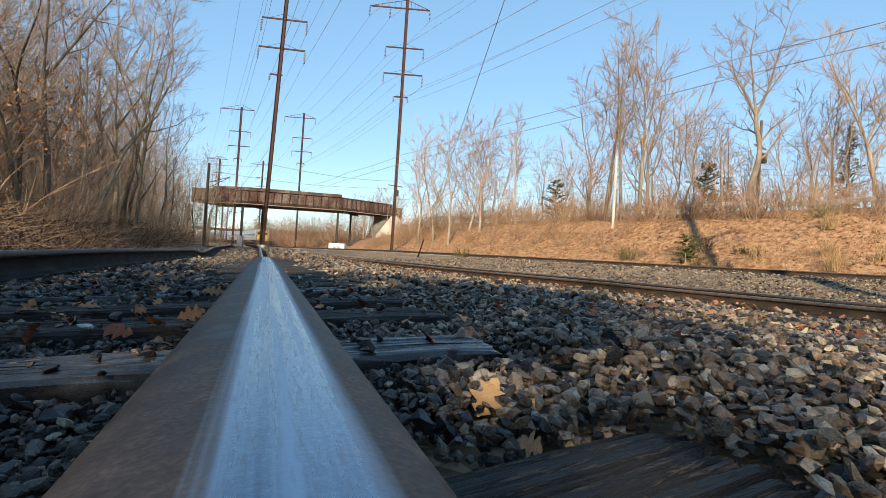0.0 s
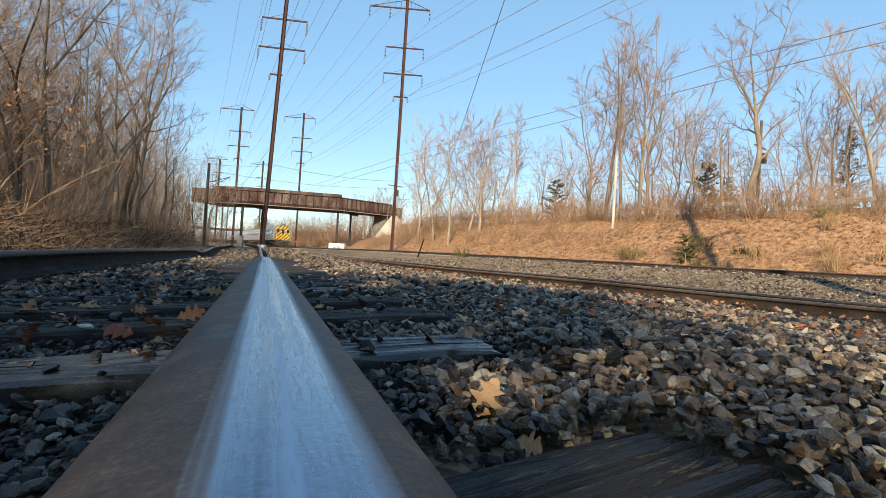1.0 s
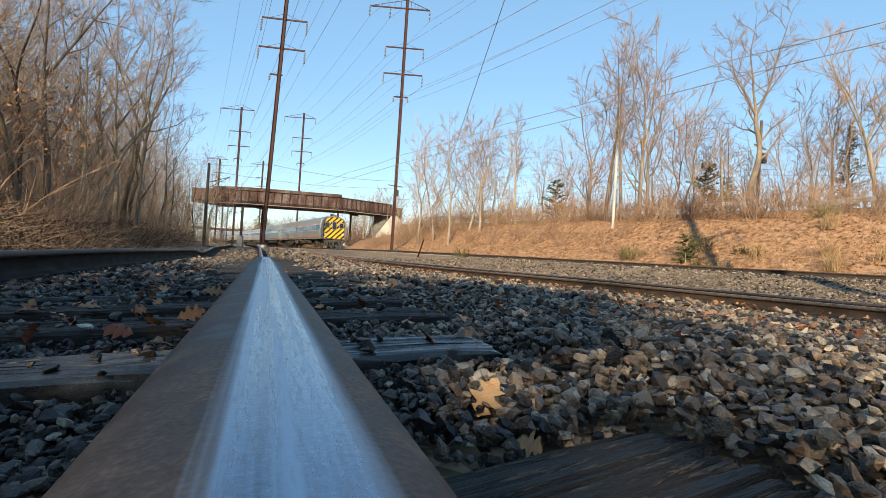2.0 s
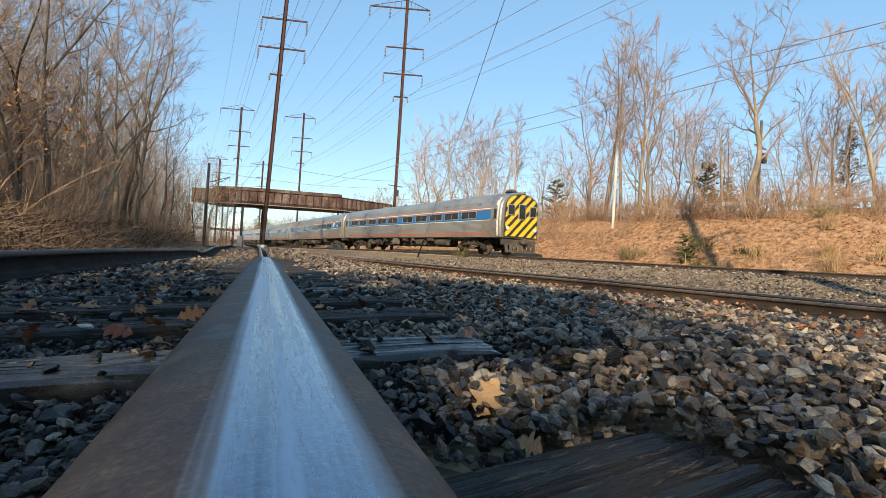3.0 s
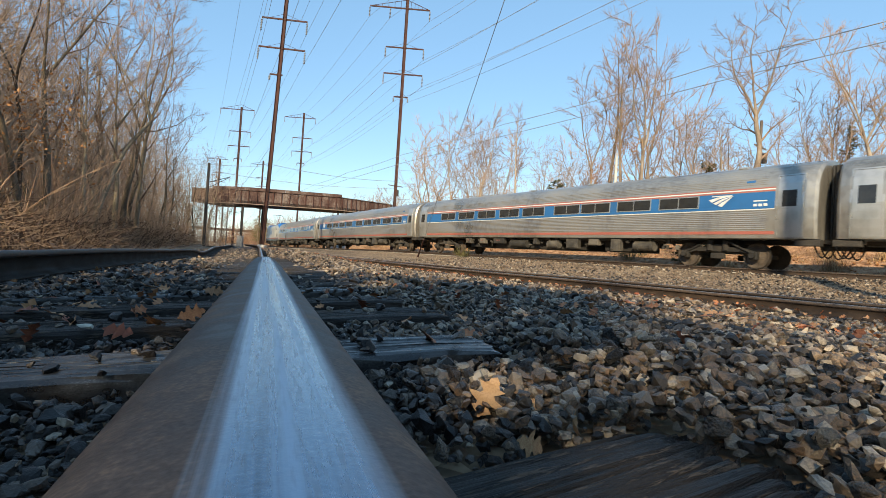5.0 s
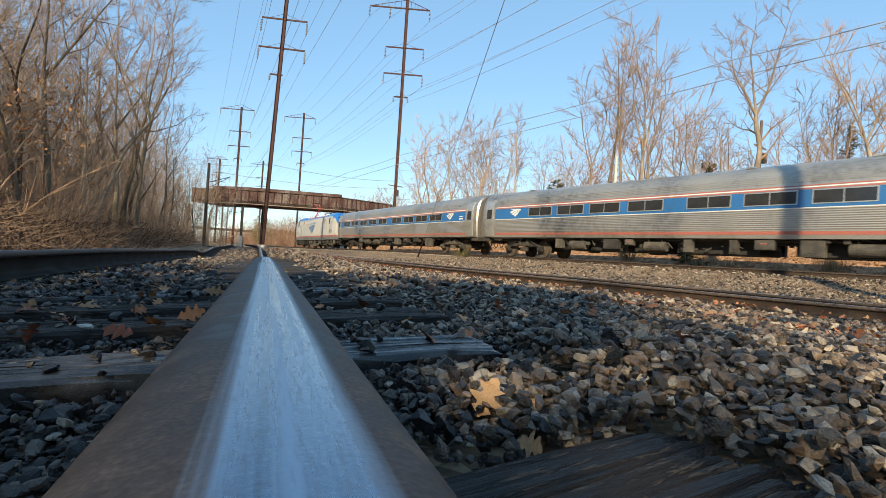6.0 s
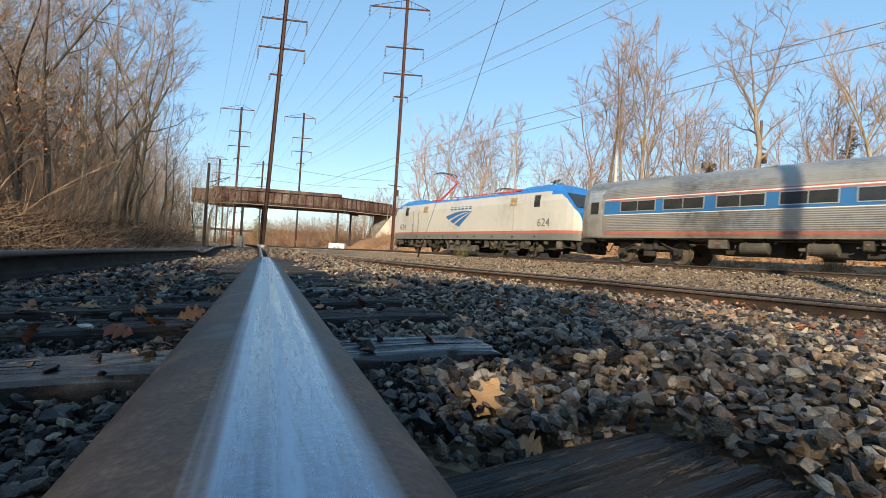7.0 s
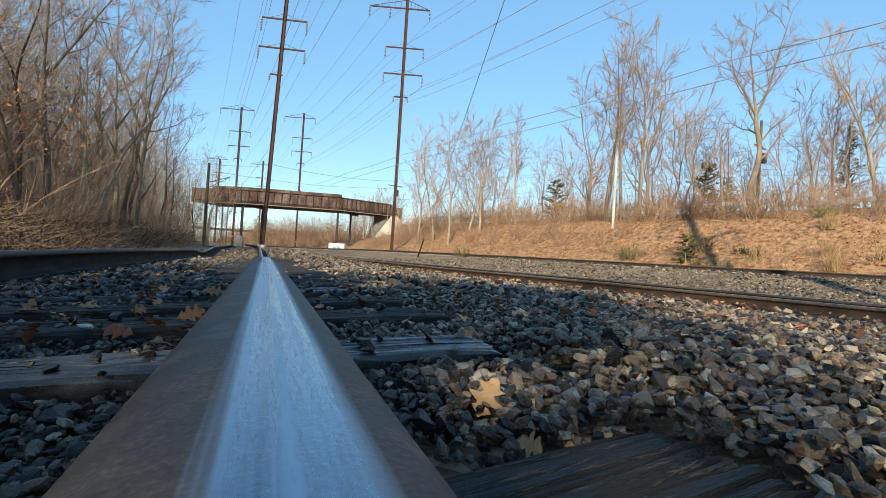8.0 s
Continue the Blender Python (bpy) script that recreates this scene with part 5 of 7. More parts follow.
def locomotive(meshes):
    root = new("electric_locomotive")
    piece("body", loco_body(), root, "silver-grey shell with blue roof and red stripe")
    half = loco_half
    for s in (-1, 1):
        for e in (-1, 1):
            bm = bmesh.new()
            x = e * 7.35
            slab(bm, half, x - 0.23, x + 0.23, 2.70, 3.34, s, 0.010, 0.03, 2)
            w = part("cab_window", bm, M_BLACK, root, "dark cab side window")
            bm = bmesh.new()
            slab(bm, half, x - 0.17, x + 0.17, 2.77, 3.28, s, 0.016, 0.02, 2)
            part("pane", bm, M_GLASS, w)
            for xx in (e * 5.45, e * 6.25):
                bm = bmesh.new()
                rod(bm, (xx, s * (half(2) + 0.05), 1.5), (xx, s * (half(2) + 0.05), 3.0), 0.018, 0.018, 6)
                part("grab_rail", bm, M_STEEL_PLAIN, root)
            bm = bmesh.new()
            ring(bm, half, e * 5.85 - 0.36, e * 5.85 + 0.36, 1.46, 3.1, s, 0.003, 0.012, 0.02)
            part("cab_door", bm, M_SKIRT, root, "cab door outline in the body side")
            bm = bmesh.new()
            slab(bm, half, e * 4.95 + 0.45 - 0.28, e * 4.95 + 0.45 + 0.28, 2.85, 3.32, s, 0.008, 0.02, 2)
            g = part("side_grille", bm, M_TAN, root, "tan ventilation grille")
            bm = bmesh.new()
            for q in range(6):
                slab(bm, half, e * 4.95 + 0.45 - 0.27, e * 4.95 + 0.45 + 0.27, 2.88 + q * 0.072, 2.905 + q * 0.072, s, 0.022, 0.016, 1)
            part("slat", bm, M_TAN, g)
            flip = Matrix.Rotation(math.pi, 4, "Z") if s > 0 else Matrix.Identity(4)
            lettering("624", 0.62, root, Matrix.Translation((e * 7.9, s * (half(1.9) + 0.004), 1.83)) @ flip @ Matrix.Rotation(math.pi / 2, 4, "X"), M_SKIRT)
            bm = bmesh.new()
            m = Matrix.Translation((e * 9.35, s * 0.98, 0.7))
            box(bm, 0, 0, 0.2, 0.6, 0.08, 0.06, m=m)
            box(bm, 0, 0, -0.12, 0.6, 0.3, 0.05, m=m)
            for q in (-0.28, 0.28):
                box(bm, q, 0.0, 0.05, 0.04, 0.3, 0.5, m=m)
            part("steps", bm, M_UNDER, root, "cab access steps")
        bm = bmesh.new()
        x0, x1 = (-1.70, 1.40) if s < 0 else (-1.40, 1.70)
        fan_logo(bm, half, x0, x1, 1.75, 2.72, s, 0.006)
        part("emblem", bm, M_BLUE, root, "blue three-bladed emblem")
        bm = bmesh.new()
        for q in range(6):
            slab(bm, half, -1.10 + q * 0.42, -0.81 + q * 0.42, 2.86, 3.07, s, 0.006, 0.012, 1)
        part("name_bars", bm, M_BLUE, root, "row of plain blue bars")
        bm = bmesh.new()
        for q in range(9):
            rod(bm, (-7.5 + q * 1.85, s * (half(1.1) - 0.01), 1.1), (-7.5 + q * 1.85, s * (half(1.1) + 0.02), 1.1), 0.06, 0.06, 8)
        part("skirt_fittings", bm, M_BLACK, root)
        bm = bmesh.new()
        box(bm, 0, s * 0.80, 0.68, 17.6, 0.12, 0.5, 0.02)
        part("underframe", bm, M_BLACK, root, "dark underframe side")
        rnd = random.Random(5 + s)
        x = -9.2
        while x < 9.0:
            w = rnd.uniform(0.12, 0.5)
            h = rnd.uniform(0.15, 0.42)
            bm = bmesh.new()
            box(bm, x + w / 2, s * rnd.uniform(1.15, 1.35), 0.86 - h / 2, w, 0.2, h, 0.03)
            part("gear_box", bm, M_GEAR, root, "dusty grey box along the underframe")
            if rnd.random() < 0.5:
                bm = bmesh.new()
                rod(bm, (x, s * 1.38, 0.8), (x + rnd.uniform(-0.3, 0.5), s * 1.38, 0.42), 0.03, 0.03, 6)
                part("damper", bm, M_GEAR, root)
            x += w + rnd.uniform(0.15, 0.7)
        for c in (-6.57, -3.82, 3.82, 6.57, -5.75, -4.6, 4.6, 5.75):
            bm = bmesh.new()
            rod(bm, (c, s * 1.3, 0.42), (c, s * 1.3, 0.86), 0.07, 0.07, 8)
            for k in range(6):
                rod(bm, (c, s * 1.3, 0.44 + k * 0.07), (c, s * 1.3, 0.475 + k * 0.07), 0.13, 0.13, 12)
            part("spring", bm, M_GEAR, root, "dusty coil spring")
        for c in (-5.2, 5.2):
            bm = bmesh.new()
            box(bm, c, s * 1.28, 0.40, 1.3, 0.12, 0.14, 0.03)
            part("side_beam", bm, M_GEAR, root)
            bm = bmesh.new()
            rod(bm, (c - 0.6, s * 1.4, 0.62), (c + 0.7, s * 1.4, 0.66), 0.06, 0.06, 10)
            part("damper", bm, M_GEAR, root)
        bm = bmesh.new()
        box(bm, 0, s * 1.12, 0.40, 3.4, 0.3, 0.32, 0.05)
        part("transformer_tank", bm, M_GEAR, root, "dusty grey tank between the trucks")
        bm = bmesh.new()
        box(bm, 0.2, s * 1.3, 0.22, 3.0, 0.1, 0.1, 0.02)
        part("guard_bar", bm, M_GEAR, root)
    for e in (-1, 1):
        bm = bmesh.new()
        vs = [(9.74, -0.98, 2.62), (9.74, 0.98, 2.62), (9.08, 1.05, 3.38), (9.08, -1.05, 3.38)]
        off = Vector((0.75, 0, 0.65)).normalized() * 0.03
        f0 = [bm.verts.new((e * (x + off.x), y, z + off.z)) for x, y, z in vs]
        f1 = [bm.verts.new((e * (x - off.x * 2), y, z - off.z * 2)) for x, y, z in vs]
        bm.faces.new(f0)
        bm.faces.new(f1[::-1])
        for k in range(4):
            bm.faces.new((f0[k], f1[k], f1[(k + 1) % 4], f0[(k + 1) % 4]))
        bmesh.ops.recalc_face_normals(bm, faces=bm.faces)
        part("windscreen", bm, M_GLASS, root, "raked dark windscreen")
        for y in (-0.7, 0.7):
            bm = bmesh.new()
            rod(bm, (e * 10.08, y * 0.9, 1.75), (e * 10.2, y * 0.9, 1.75), 0.12, 0.12, 12)
            part("headlight", bm, M_WHITE, root, "round clear headlight")
        bm = bmesh.new()
        m = Matrix.Translation((e * 9.95, 0, 0.62)) @ Matrix.Rotation(e * -0.2, 4, "Y")
        box(bm, 0, 0, 0, 0.25, 1.9, 0.6, 0.03, m=m)
        rod(bm, (e * 9.8, 0, 0.88), (e * 10.45, 0, 0.88), 0.13, 0.13, 10)
        for q in (-0.6, -0.4, 0.4, 0.6):
            rod(bm, (e * 10.1, q, 0.95), (e * 10.35, q, 0.5), 0.035, 0.035, 6)
            rod(bm, (e * 10.35, q, 0.5), (e * 10.15, q, 0.3), 0.035, 0.035, 6)
        part("pilot", bm, M_UNDER, root, "grimy pilot with coupler and hoses")
    for x in (-5.2, 5.2):
        bogie(root, x, 2.75, True, meshes)
    pantograph(root, -4.5, True)
    pantograph(root, 3.5, False)
    bm = bmesh.new()
    for q in range(10):
        x = -4.6 + q * 0.95
        if abs(x + 4.5) > 1.0:
            rod(bm, (x, -0.55, 3.66), (x, -0.55, 3.88), 0.07, 0.05, 8)
            rod(bm, (x, 0.55, 3.66), (x, 0.55, 3.88), 0.07, 0.05, 8)
    rod(bm, (-2.3, -0.55, 3.9), (3.9, -0.55, 3.9), 0.025, 0.025, 6)
    part("roof_insulators", bm, M_RED_STEEL, root, "row of red-brown roof insulators")
    tagged(root, "silver-grey electric locomotive with blue roof and red stripe", "locomotive", "cars of the train")
    return root


def build_train():
    meshes = {}
    a = [5.22, 7.31, 9.38, 11.5, 14.23, 16.39, 18.53, 20.7, 22.75]
    b = [5.0, 7.1, 9.2, 11.0, 13.4, 15.4, 17.5, 19.6, 21.7]
    c = [3.38, 5.42, 7.5, 9.63, 11.8, 14.5, 16.6, 18.7, 20.8, 22.9]
    text = "stainless steel passenger coach with blue window band on rails"
    made = [(passenger_car(c, True, meshes, 1, False, "stainless steel cab car with yellow and black striped end"), 13.0, 9.4)]
    for i, w in enumerate((b, b, [26.0 - q for q in a], a)):
        made.append((passenger_car(w, False, meshes, 2 + i, i == 2, text), 26.0 * (i + 1) + 13.0, 9.4))
    made.append((locomotive(meshes), 130.0 + 10.3, 5.2))
    return made


TRAIN = build_train()
SPEED = 33.92


def car_pose(mid, half, t):
    u = SPEED * (t - 3.4) - mid
    a, b = main_at(u + half)[0], main_at(u - half)[0]
    a.z, b.z = main_drop(u + half), main_drop(u - half)
    d = (a - b).normalized()
    side = Vector((0, 0, 1)).cross(d).normalized()
    m = Matrix((d, side, d.cross(side))).transposed().to_4x4()
    c = (a + b) / 2
    return Matrix.Translation((c.x, c.y, c.z + MAIN_TOP)) @ m
# ---- road bridge over the line ----
def bar_between(bm, a, b, w, h, slot=0, bevel=0.0):
    a, b = Vector(a), Vector(b)
    d = b - a
    box(bm, 0, 0, 0, d.length, w, h, bevel, m=Matrix.Translation((a + b) / 2) @ d.to_track_quat("X", "Z").to_matrix().to_4x4(), slot=slot)


M_GIRDER = mat("brown_rusted_girder", [(0.3, (0.035, 0.020, 0.017)), (0.46, (0.085, 0.050, 0.042)), (0.56, (0.15, 0.115, 0.10)), (0.72, (0.24, 0.20, 0.18))], scale=0.8, fine=8, rough=0.9, bump=0.3, stretch=(1, 1, 0.4), spec=0.2)
# paler than the girder: the sunlit lower edge is put into the colour
M_FLANGE = mat("sunlit_pale_flange", [(0.3, (0.14, 0.10, 0.08)), (0.7, (0.34, 0.27, 0.21))], scale=1.2, fine=9, rough=0.9, bump=0.2, spec=0.2)
# masonry darkened to hold the shade that the deck throws on the abutment
M_SHADED_MASONRY = mat("shade_dark_masonry", [(0.3, (0.05, 0.048, 0.045)), (0.5, (0.12, 0.115, 0.105)), (0.72, (0.24, 0.23, 0.21))], scale=1.1, fine=9, rough=0.9, bump=0.4)
BRIDGE = [((-42.3, 84.0), 6.50, 8.80), ((-34.4, 86.2), 6.90, 9.25), ((-19.3, 92.0), 7.25, 9.62), ((-10.3, 98.0), 7.22, 9.42)]
BACK = Vector((0.2, 0.98, 0)) * 7.0


def build_bridge():
    root = new("road_bridge")
    for side in (0, 1):
        off = BACK * side
        for (p0, b0, t0), (p1, b1, t1) in zip(BRIDGE, BRIDGE[1:]):
            a, b = Vector((*p0, 0)) + off, Vector((*p1, 0)) + off
            n = 2 if (b - a).length < 10 else 3
            run = b - a
            for k in range(n):
                q0, q1 = a + run * (k / n), a + run * ((k + 1) / n)
                f0, f1 = k / n, (k + 1) / n
                zb0, zb1, zt0, zt1 = b0 + (b1 - b0) * f0, b0 + (b1 - b0) * f1, t0 + (t1 - t0) * f0, t0 + (t1 - t0) * f1
                nrm = Vector((run.y, -run.x, 0)).normalized()
                bm = bmesh.new()
                vs = [bm.verts.new(v) for v in ((q0 + Vector((0, 0, zb0))), (q1 + Vector((0, 0, zb1))), (q1 + Vector((0, 0, zt1))), (q0 + Vector((0, 0, zt0))))]
                bm.faces.new(vs)
                r = bmesh.ops.extrude_face_region(bm, geom=bm.faces[:])
                for v in [g for g in r["geom"] if isinstance(g, bmesh.types.BMVert)]:
                    v.co -= nrm * 0.03
                bar_between(bm, q0 + Vector((0, 0, zt0)), q1 + Vector((0, 0, zt1)), 0.42, 0.07)
                bmesh.ops.recalc_face_normals(bm, faces=bm.faces)
                g = part("girder", bm, M_GIRDER, root, "rusty riveted plate girder")
                bm = bmesh.new()
                bar_between(bm, q0 + Vector((0, 0, zb0)), q1 + Vector((0, 0, zb1)), 0.46, 0.12)
                part("bottom_flange", bm, M_FLANGE, g, "dusty pale bottom flange")
                if side == 0:
                    m = max(4, int((q1 - q0).length / 1.15))
                    for i in range(m):
                        t = (i + 0.5) / m
                        p = q0.lerp(q1, t) + nrm * 0.10
                        bm = bmesh.new()
                        z0, z1 = zb0 + (zb1 - zb0) * t + 0.04, zt0 + (zt1 - zt0) * t - 0.04
                        bar_between(bm, p + Vector((0, 0, z0)), p + Vector((0, 0, z1)), 0.07, 0.14)
                        part("stiffener", bm, M_POLE, g)
    for (p0, b0, t0), (p1, b1, t1) in zip(BRIDGE, BRIDGE[1:]):
        bm = bmesh.new()
        a, b = Vector((*p0, b0)), Vector((*p1, b1))
        vs = [a + Vector((0, 0, 0.08)), b + Vector((0, 0, 0.08)), b + BACK + Vector((0, 0, 0.08)), a + BACK + Vector((0, 0, 0.08))]
        lo = [bm.verts.new(v) for v in vs]
        hi = [bm.verts.new(v + Vector((0, 0, 0.45))) for v in vs]
        bm.faces.new(lo[::-1])
        bm.faces.new(hi)
        for k in range(4):
            bm.faces.new((lo[k], lo[(k + 1) % 4], hi[(k + 1) % 4], hi[k]))
        bmesh.ops.recalc_face_normals(bm, faces=bm.faces)
        part("deck", bm, M_DARK_STEEL, root, "dark bridge deck")
        for i in range(6):
            t = (i + 0.5) / 6
            bm = bmesh.new()
            p = a.lerp(b, t)
            bar_between(bm, p + Vector((0, 0, 0.18)), p + BACK + Vector((0, 0, 0.18)), 0.25, 0.35)
            part("floor_beam", bm, M_DARK_STEEL, root)
    # rust-brown screens on the parapet
    pa = [Vector((-39.3, 85.0, 8.98)), Vector((-34.4, 86.4, 9.27)), Vector((-19.0, 92.3, 9.65))]
    for a, b in zip(pa, pa[1:]):
        m = max(3, int((b - a).length / 3.2))
        for i in range(m):
            bm = bmesh.new()
            q0, q1 = a.lerp(b, i / m), a.lerp(b, (i + 0.995) / m)
            bar_between(bm, q0 + Vector((0, 0, 0.26)), q1 + Vector((0, 0, 0.26)), 0.06, 0.52)
            part("parapet_panel", bm, M_GIRDER, root, "rust-brown parapet screen")
    # columns and caps
    for px, py, top in ((-34.7, 86.3, 6.9), (-19.6, 92.2, 7.2)):
        for k in (0.03, 0.92):
            p = Vector((px, py, 0)) + BACK * k
            bm = bmesh.new()
            g = ground_z(p.x, p.y)
            for q in (-0.14, 0.14):
                box(bm, p.x + q, p.y, (top + g) / 2, 0.05, 0.34, top - g)
            box(bm, p.x, p.y, (top + g) / 2, 0.28, 0.04, top - g)
            box(bm, p.x, p.y, g + 0.15, 0.7, 0.7, 0.5, 0.03)
            part("column", bm, M_DARK_STEEL, root, "dark steel bridge column")
    for x in (-34.35, -18.65):
        bm = bmesh.new()
        y = 86.45 if x < -30 else 92.6
        z = 6.72 if x < -30 else 7.05
        bar_between(bm, (x, y, z), (x + BACK.x, y + BACK.y, z), 0.5, 0.4)
        part("cap_beam", bm, M_DARK_STEEL, root)
    # abutments
    bm = bmesh.new()
    bar_between(bm, (-43.2, 85.2, 3.2), (-43.2 - 4.4, 85.2 + 8.4, 3.2), 0.9, 6.4, bevel=0.04)
    part("abutment", bm, M_CONCRETE, root, "stained concrete abutment")
    bm = bmesh.new()
    bar_between(bm, (-12.6, 98.2, 3.5), (-12.6 + BACK.x * 1.2, 98.2 + BACK.y * 1.2, 3.5), 2.6, 7.2, bevel=0.04)
    part("abutment", bm, M_SHADED_MASONRY, root, "dark stained stone abutment")
    bm = bmesh.new()
    prof = [(-12.9, 0.0), (-12.9, 3.3), (-10.2, 7.2), (-9.2, 7.2), (-6.4, 4.2), (-6.4, 0.0)]
    f = [bm.verts.new((x, 96.8 + (x + 9) * 0.25, z)) for x, z in prof]
    g = [bm.verts.new((x, 97.5 + (x + 9) * 0.25, z)) for x, z in prof]
    bm.faces.new(f)
    bm.faces.new(g[::-1])
    for k in range(len(prof)):
        q = (k + 1) % len(prof)
        bm.faces.new((f[k], g[k], g[q], f[q]))
    bmesh.ops.recalc_face_normals(bm, faces=bm.faces)
    part("wing_wall", bm, M_CONCRETE, root, "pale sloping concrete wing wall")
    tagged(root, "rusty steel girder road bridge on dark columns", "bridge")
    # a plain grey overpass much farther down the line
    far = new("far_overpass")
    bm = bmesh.new()
    bar_between(bm, (-125, 196, 5.6), (-76, 214, 5.4), 6, 0.9)
    part("deck", bm, M_DARK_STEEL, far)
    for x in (-112, -98, -86):
        bm = bmesh.new()
        rod(bm, (x, 201 + (x + 112) * 0.36, -0.5), (x, 201 + (x + 112) * 0.36, 5.2), 0.6, 0.6, 10)
        part("column", bm, M_CONCRETE, far)
    tagged(far, "grey concrete overpass far down the line", "bridge")


# ---- poles, arms, insulators and wires ----
M_INSUL = mat("grey_glazed_insulator", [(0.3, (0.17, 0.17, 0.175)), (0.7, (0.30, 0.30, 0.30))], scale=9, fine=40, rough=0.35, bump=0.0)
M_WIRE = mat("weathered_wire", [(0.3, (0.16, 0.16, 0.16)), (0.7, (0.26, 0.26, 0.25))], scale=2, fine=9, rough=0.6, bump=0.0)
M_POLE = mat("red_oxide_steel", [(0.3, (0.024, 0.011, 0.009)), (0.5, (0.055, 0.023, 0.018)), (0.75, (0.11, 0.05, 0.038))], scale=0.8, fine=9, rough=0.8, bump=0.2, stretch=(1, 1, 0.3), spec=0.3)
WIRES_AT = {}


def catenary_pole(key, x, y, height, width, along, arms, label, lean=0.0):
    """A tall H-section steel pole with cross-arms and hanging insulators; along: the line's way there."""
    root = new("catenary_pole")
    g = ground_z(x, y)
    root.matrix_basis = Matrix.LocRotScale(Vector((x, y, g)), Euler((0, lean, along)), None)
    bm = bmesh.new()
    for s in (-1, 1):
        box(bm, s * width * 0.46, 0, height / 2 - 0.3, width * 0.09, width * 0.9, height + 0.6)
    box(bm, 0, 0, height / 2 - 0.3, width * 0.84, width * 0.08, height + 0.6)
    part("shaft", bm, M_POLE, root, "rusty red steel column")
    bm = bmesh.new()
    box(bm, 0, 0, 0.0, width * 2.2, width * 2.2, 0.5, 0.04)
    part("footing", bm, M_CONCRETE, root)
    ends = []
    for z, lo, hi, drop, truss in arms:
        bm = bmesh.new()
        box(bm, (lo + hi) / 2, 0, z - g, hi - lo, 0.10, 0.14)
        if truss:
            rod(bm, (lo, 0, z - g), (0, 0, z - g + 1.0), 0.035, 0.035, 6)
            rod(bm, (hi, 0, z - g), (0, 0, z - g + 1.0), 0.035, 0.035, 6)
            for k in range(1, 6):
                t = k / 6
                for e in (lo, hi):
                    rod(bm, (e * t, 0, z - g), (e * t, 0, z - g + 1.0 * (1 - t)), 0.025, 0.025, 5)
        else:
            for e in (lo, hi):
                if abs(e) > 0.5:
                    rod(bm, (e * 0.75, 0, z - g), (0, 0, z - g + 0.55), 0.015, 0.015, 5)
        arm = part("cross_arm", bm, M_POLE, root)
        for e in ((lo, hi) if not truss else (lo, lo * 0.45, hi)):
            if abs(e) < 0.4:
                continue
            bm = bmesh.new()
            nd = 7
            for k in range(nd):
                zz = z - g - 0.12 - drop * (k + 0.5) / nd
                rod(bm, (e, 0, zz - 0.05), (e, 0, zz + 0.03), 0.10, 0.05, 8)
            rod(bm, (e, 0, z - g - 0.05), (e, 0, z - g - 0.12 - drop), 0.025, 0.025, 6)
            part("insulator", bm, M_INSUL, arm, "pale hanging insulator string")
            ends.append(root.matrix_basis @ Vector((e, 0, z - g - 0.14 - drop)))
    WIRES_AT[key] = ends
    return tagged(root, label, "pole", "catenary poles")


def wire(a, b, sag, r=0.016, n=14, label="thin grey overhead wire", group="overhead wires"):
    a, b = Vector(a), Vector(b)
    t = Tubes()
    pts = []
    for i in range(n + 1):
        k = i / n
        p = a.lerp(b, k)
        pts.append((p.x, p.y, p.z - 4 * sag * k * (1 - k)))
    t.add(pts, r, r, 5)
    return tagged(new("overhead_wire", t.mesh("overhead_wire", M_WIRE)), label, "wire", group)


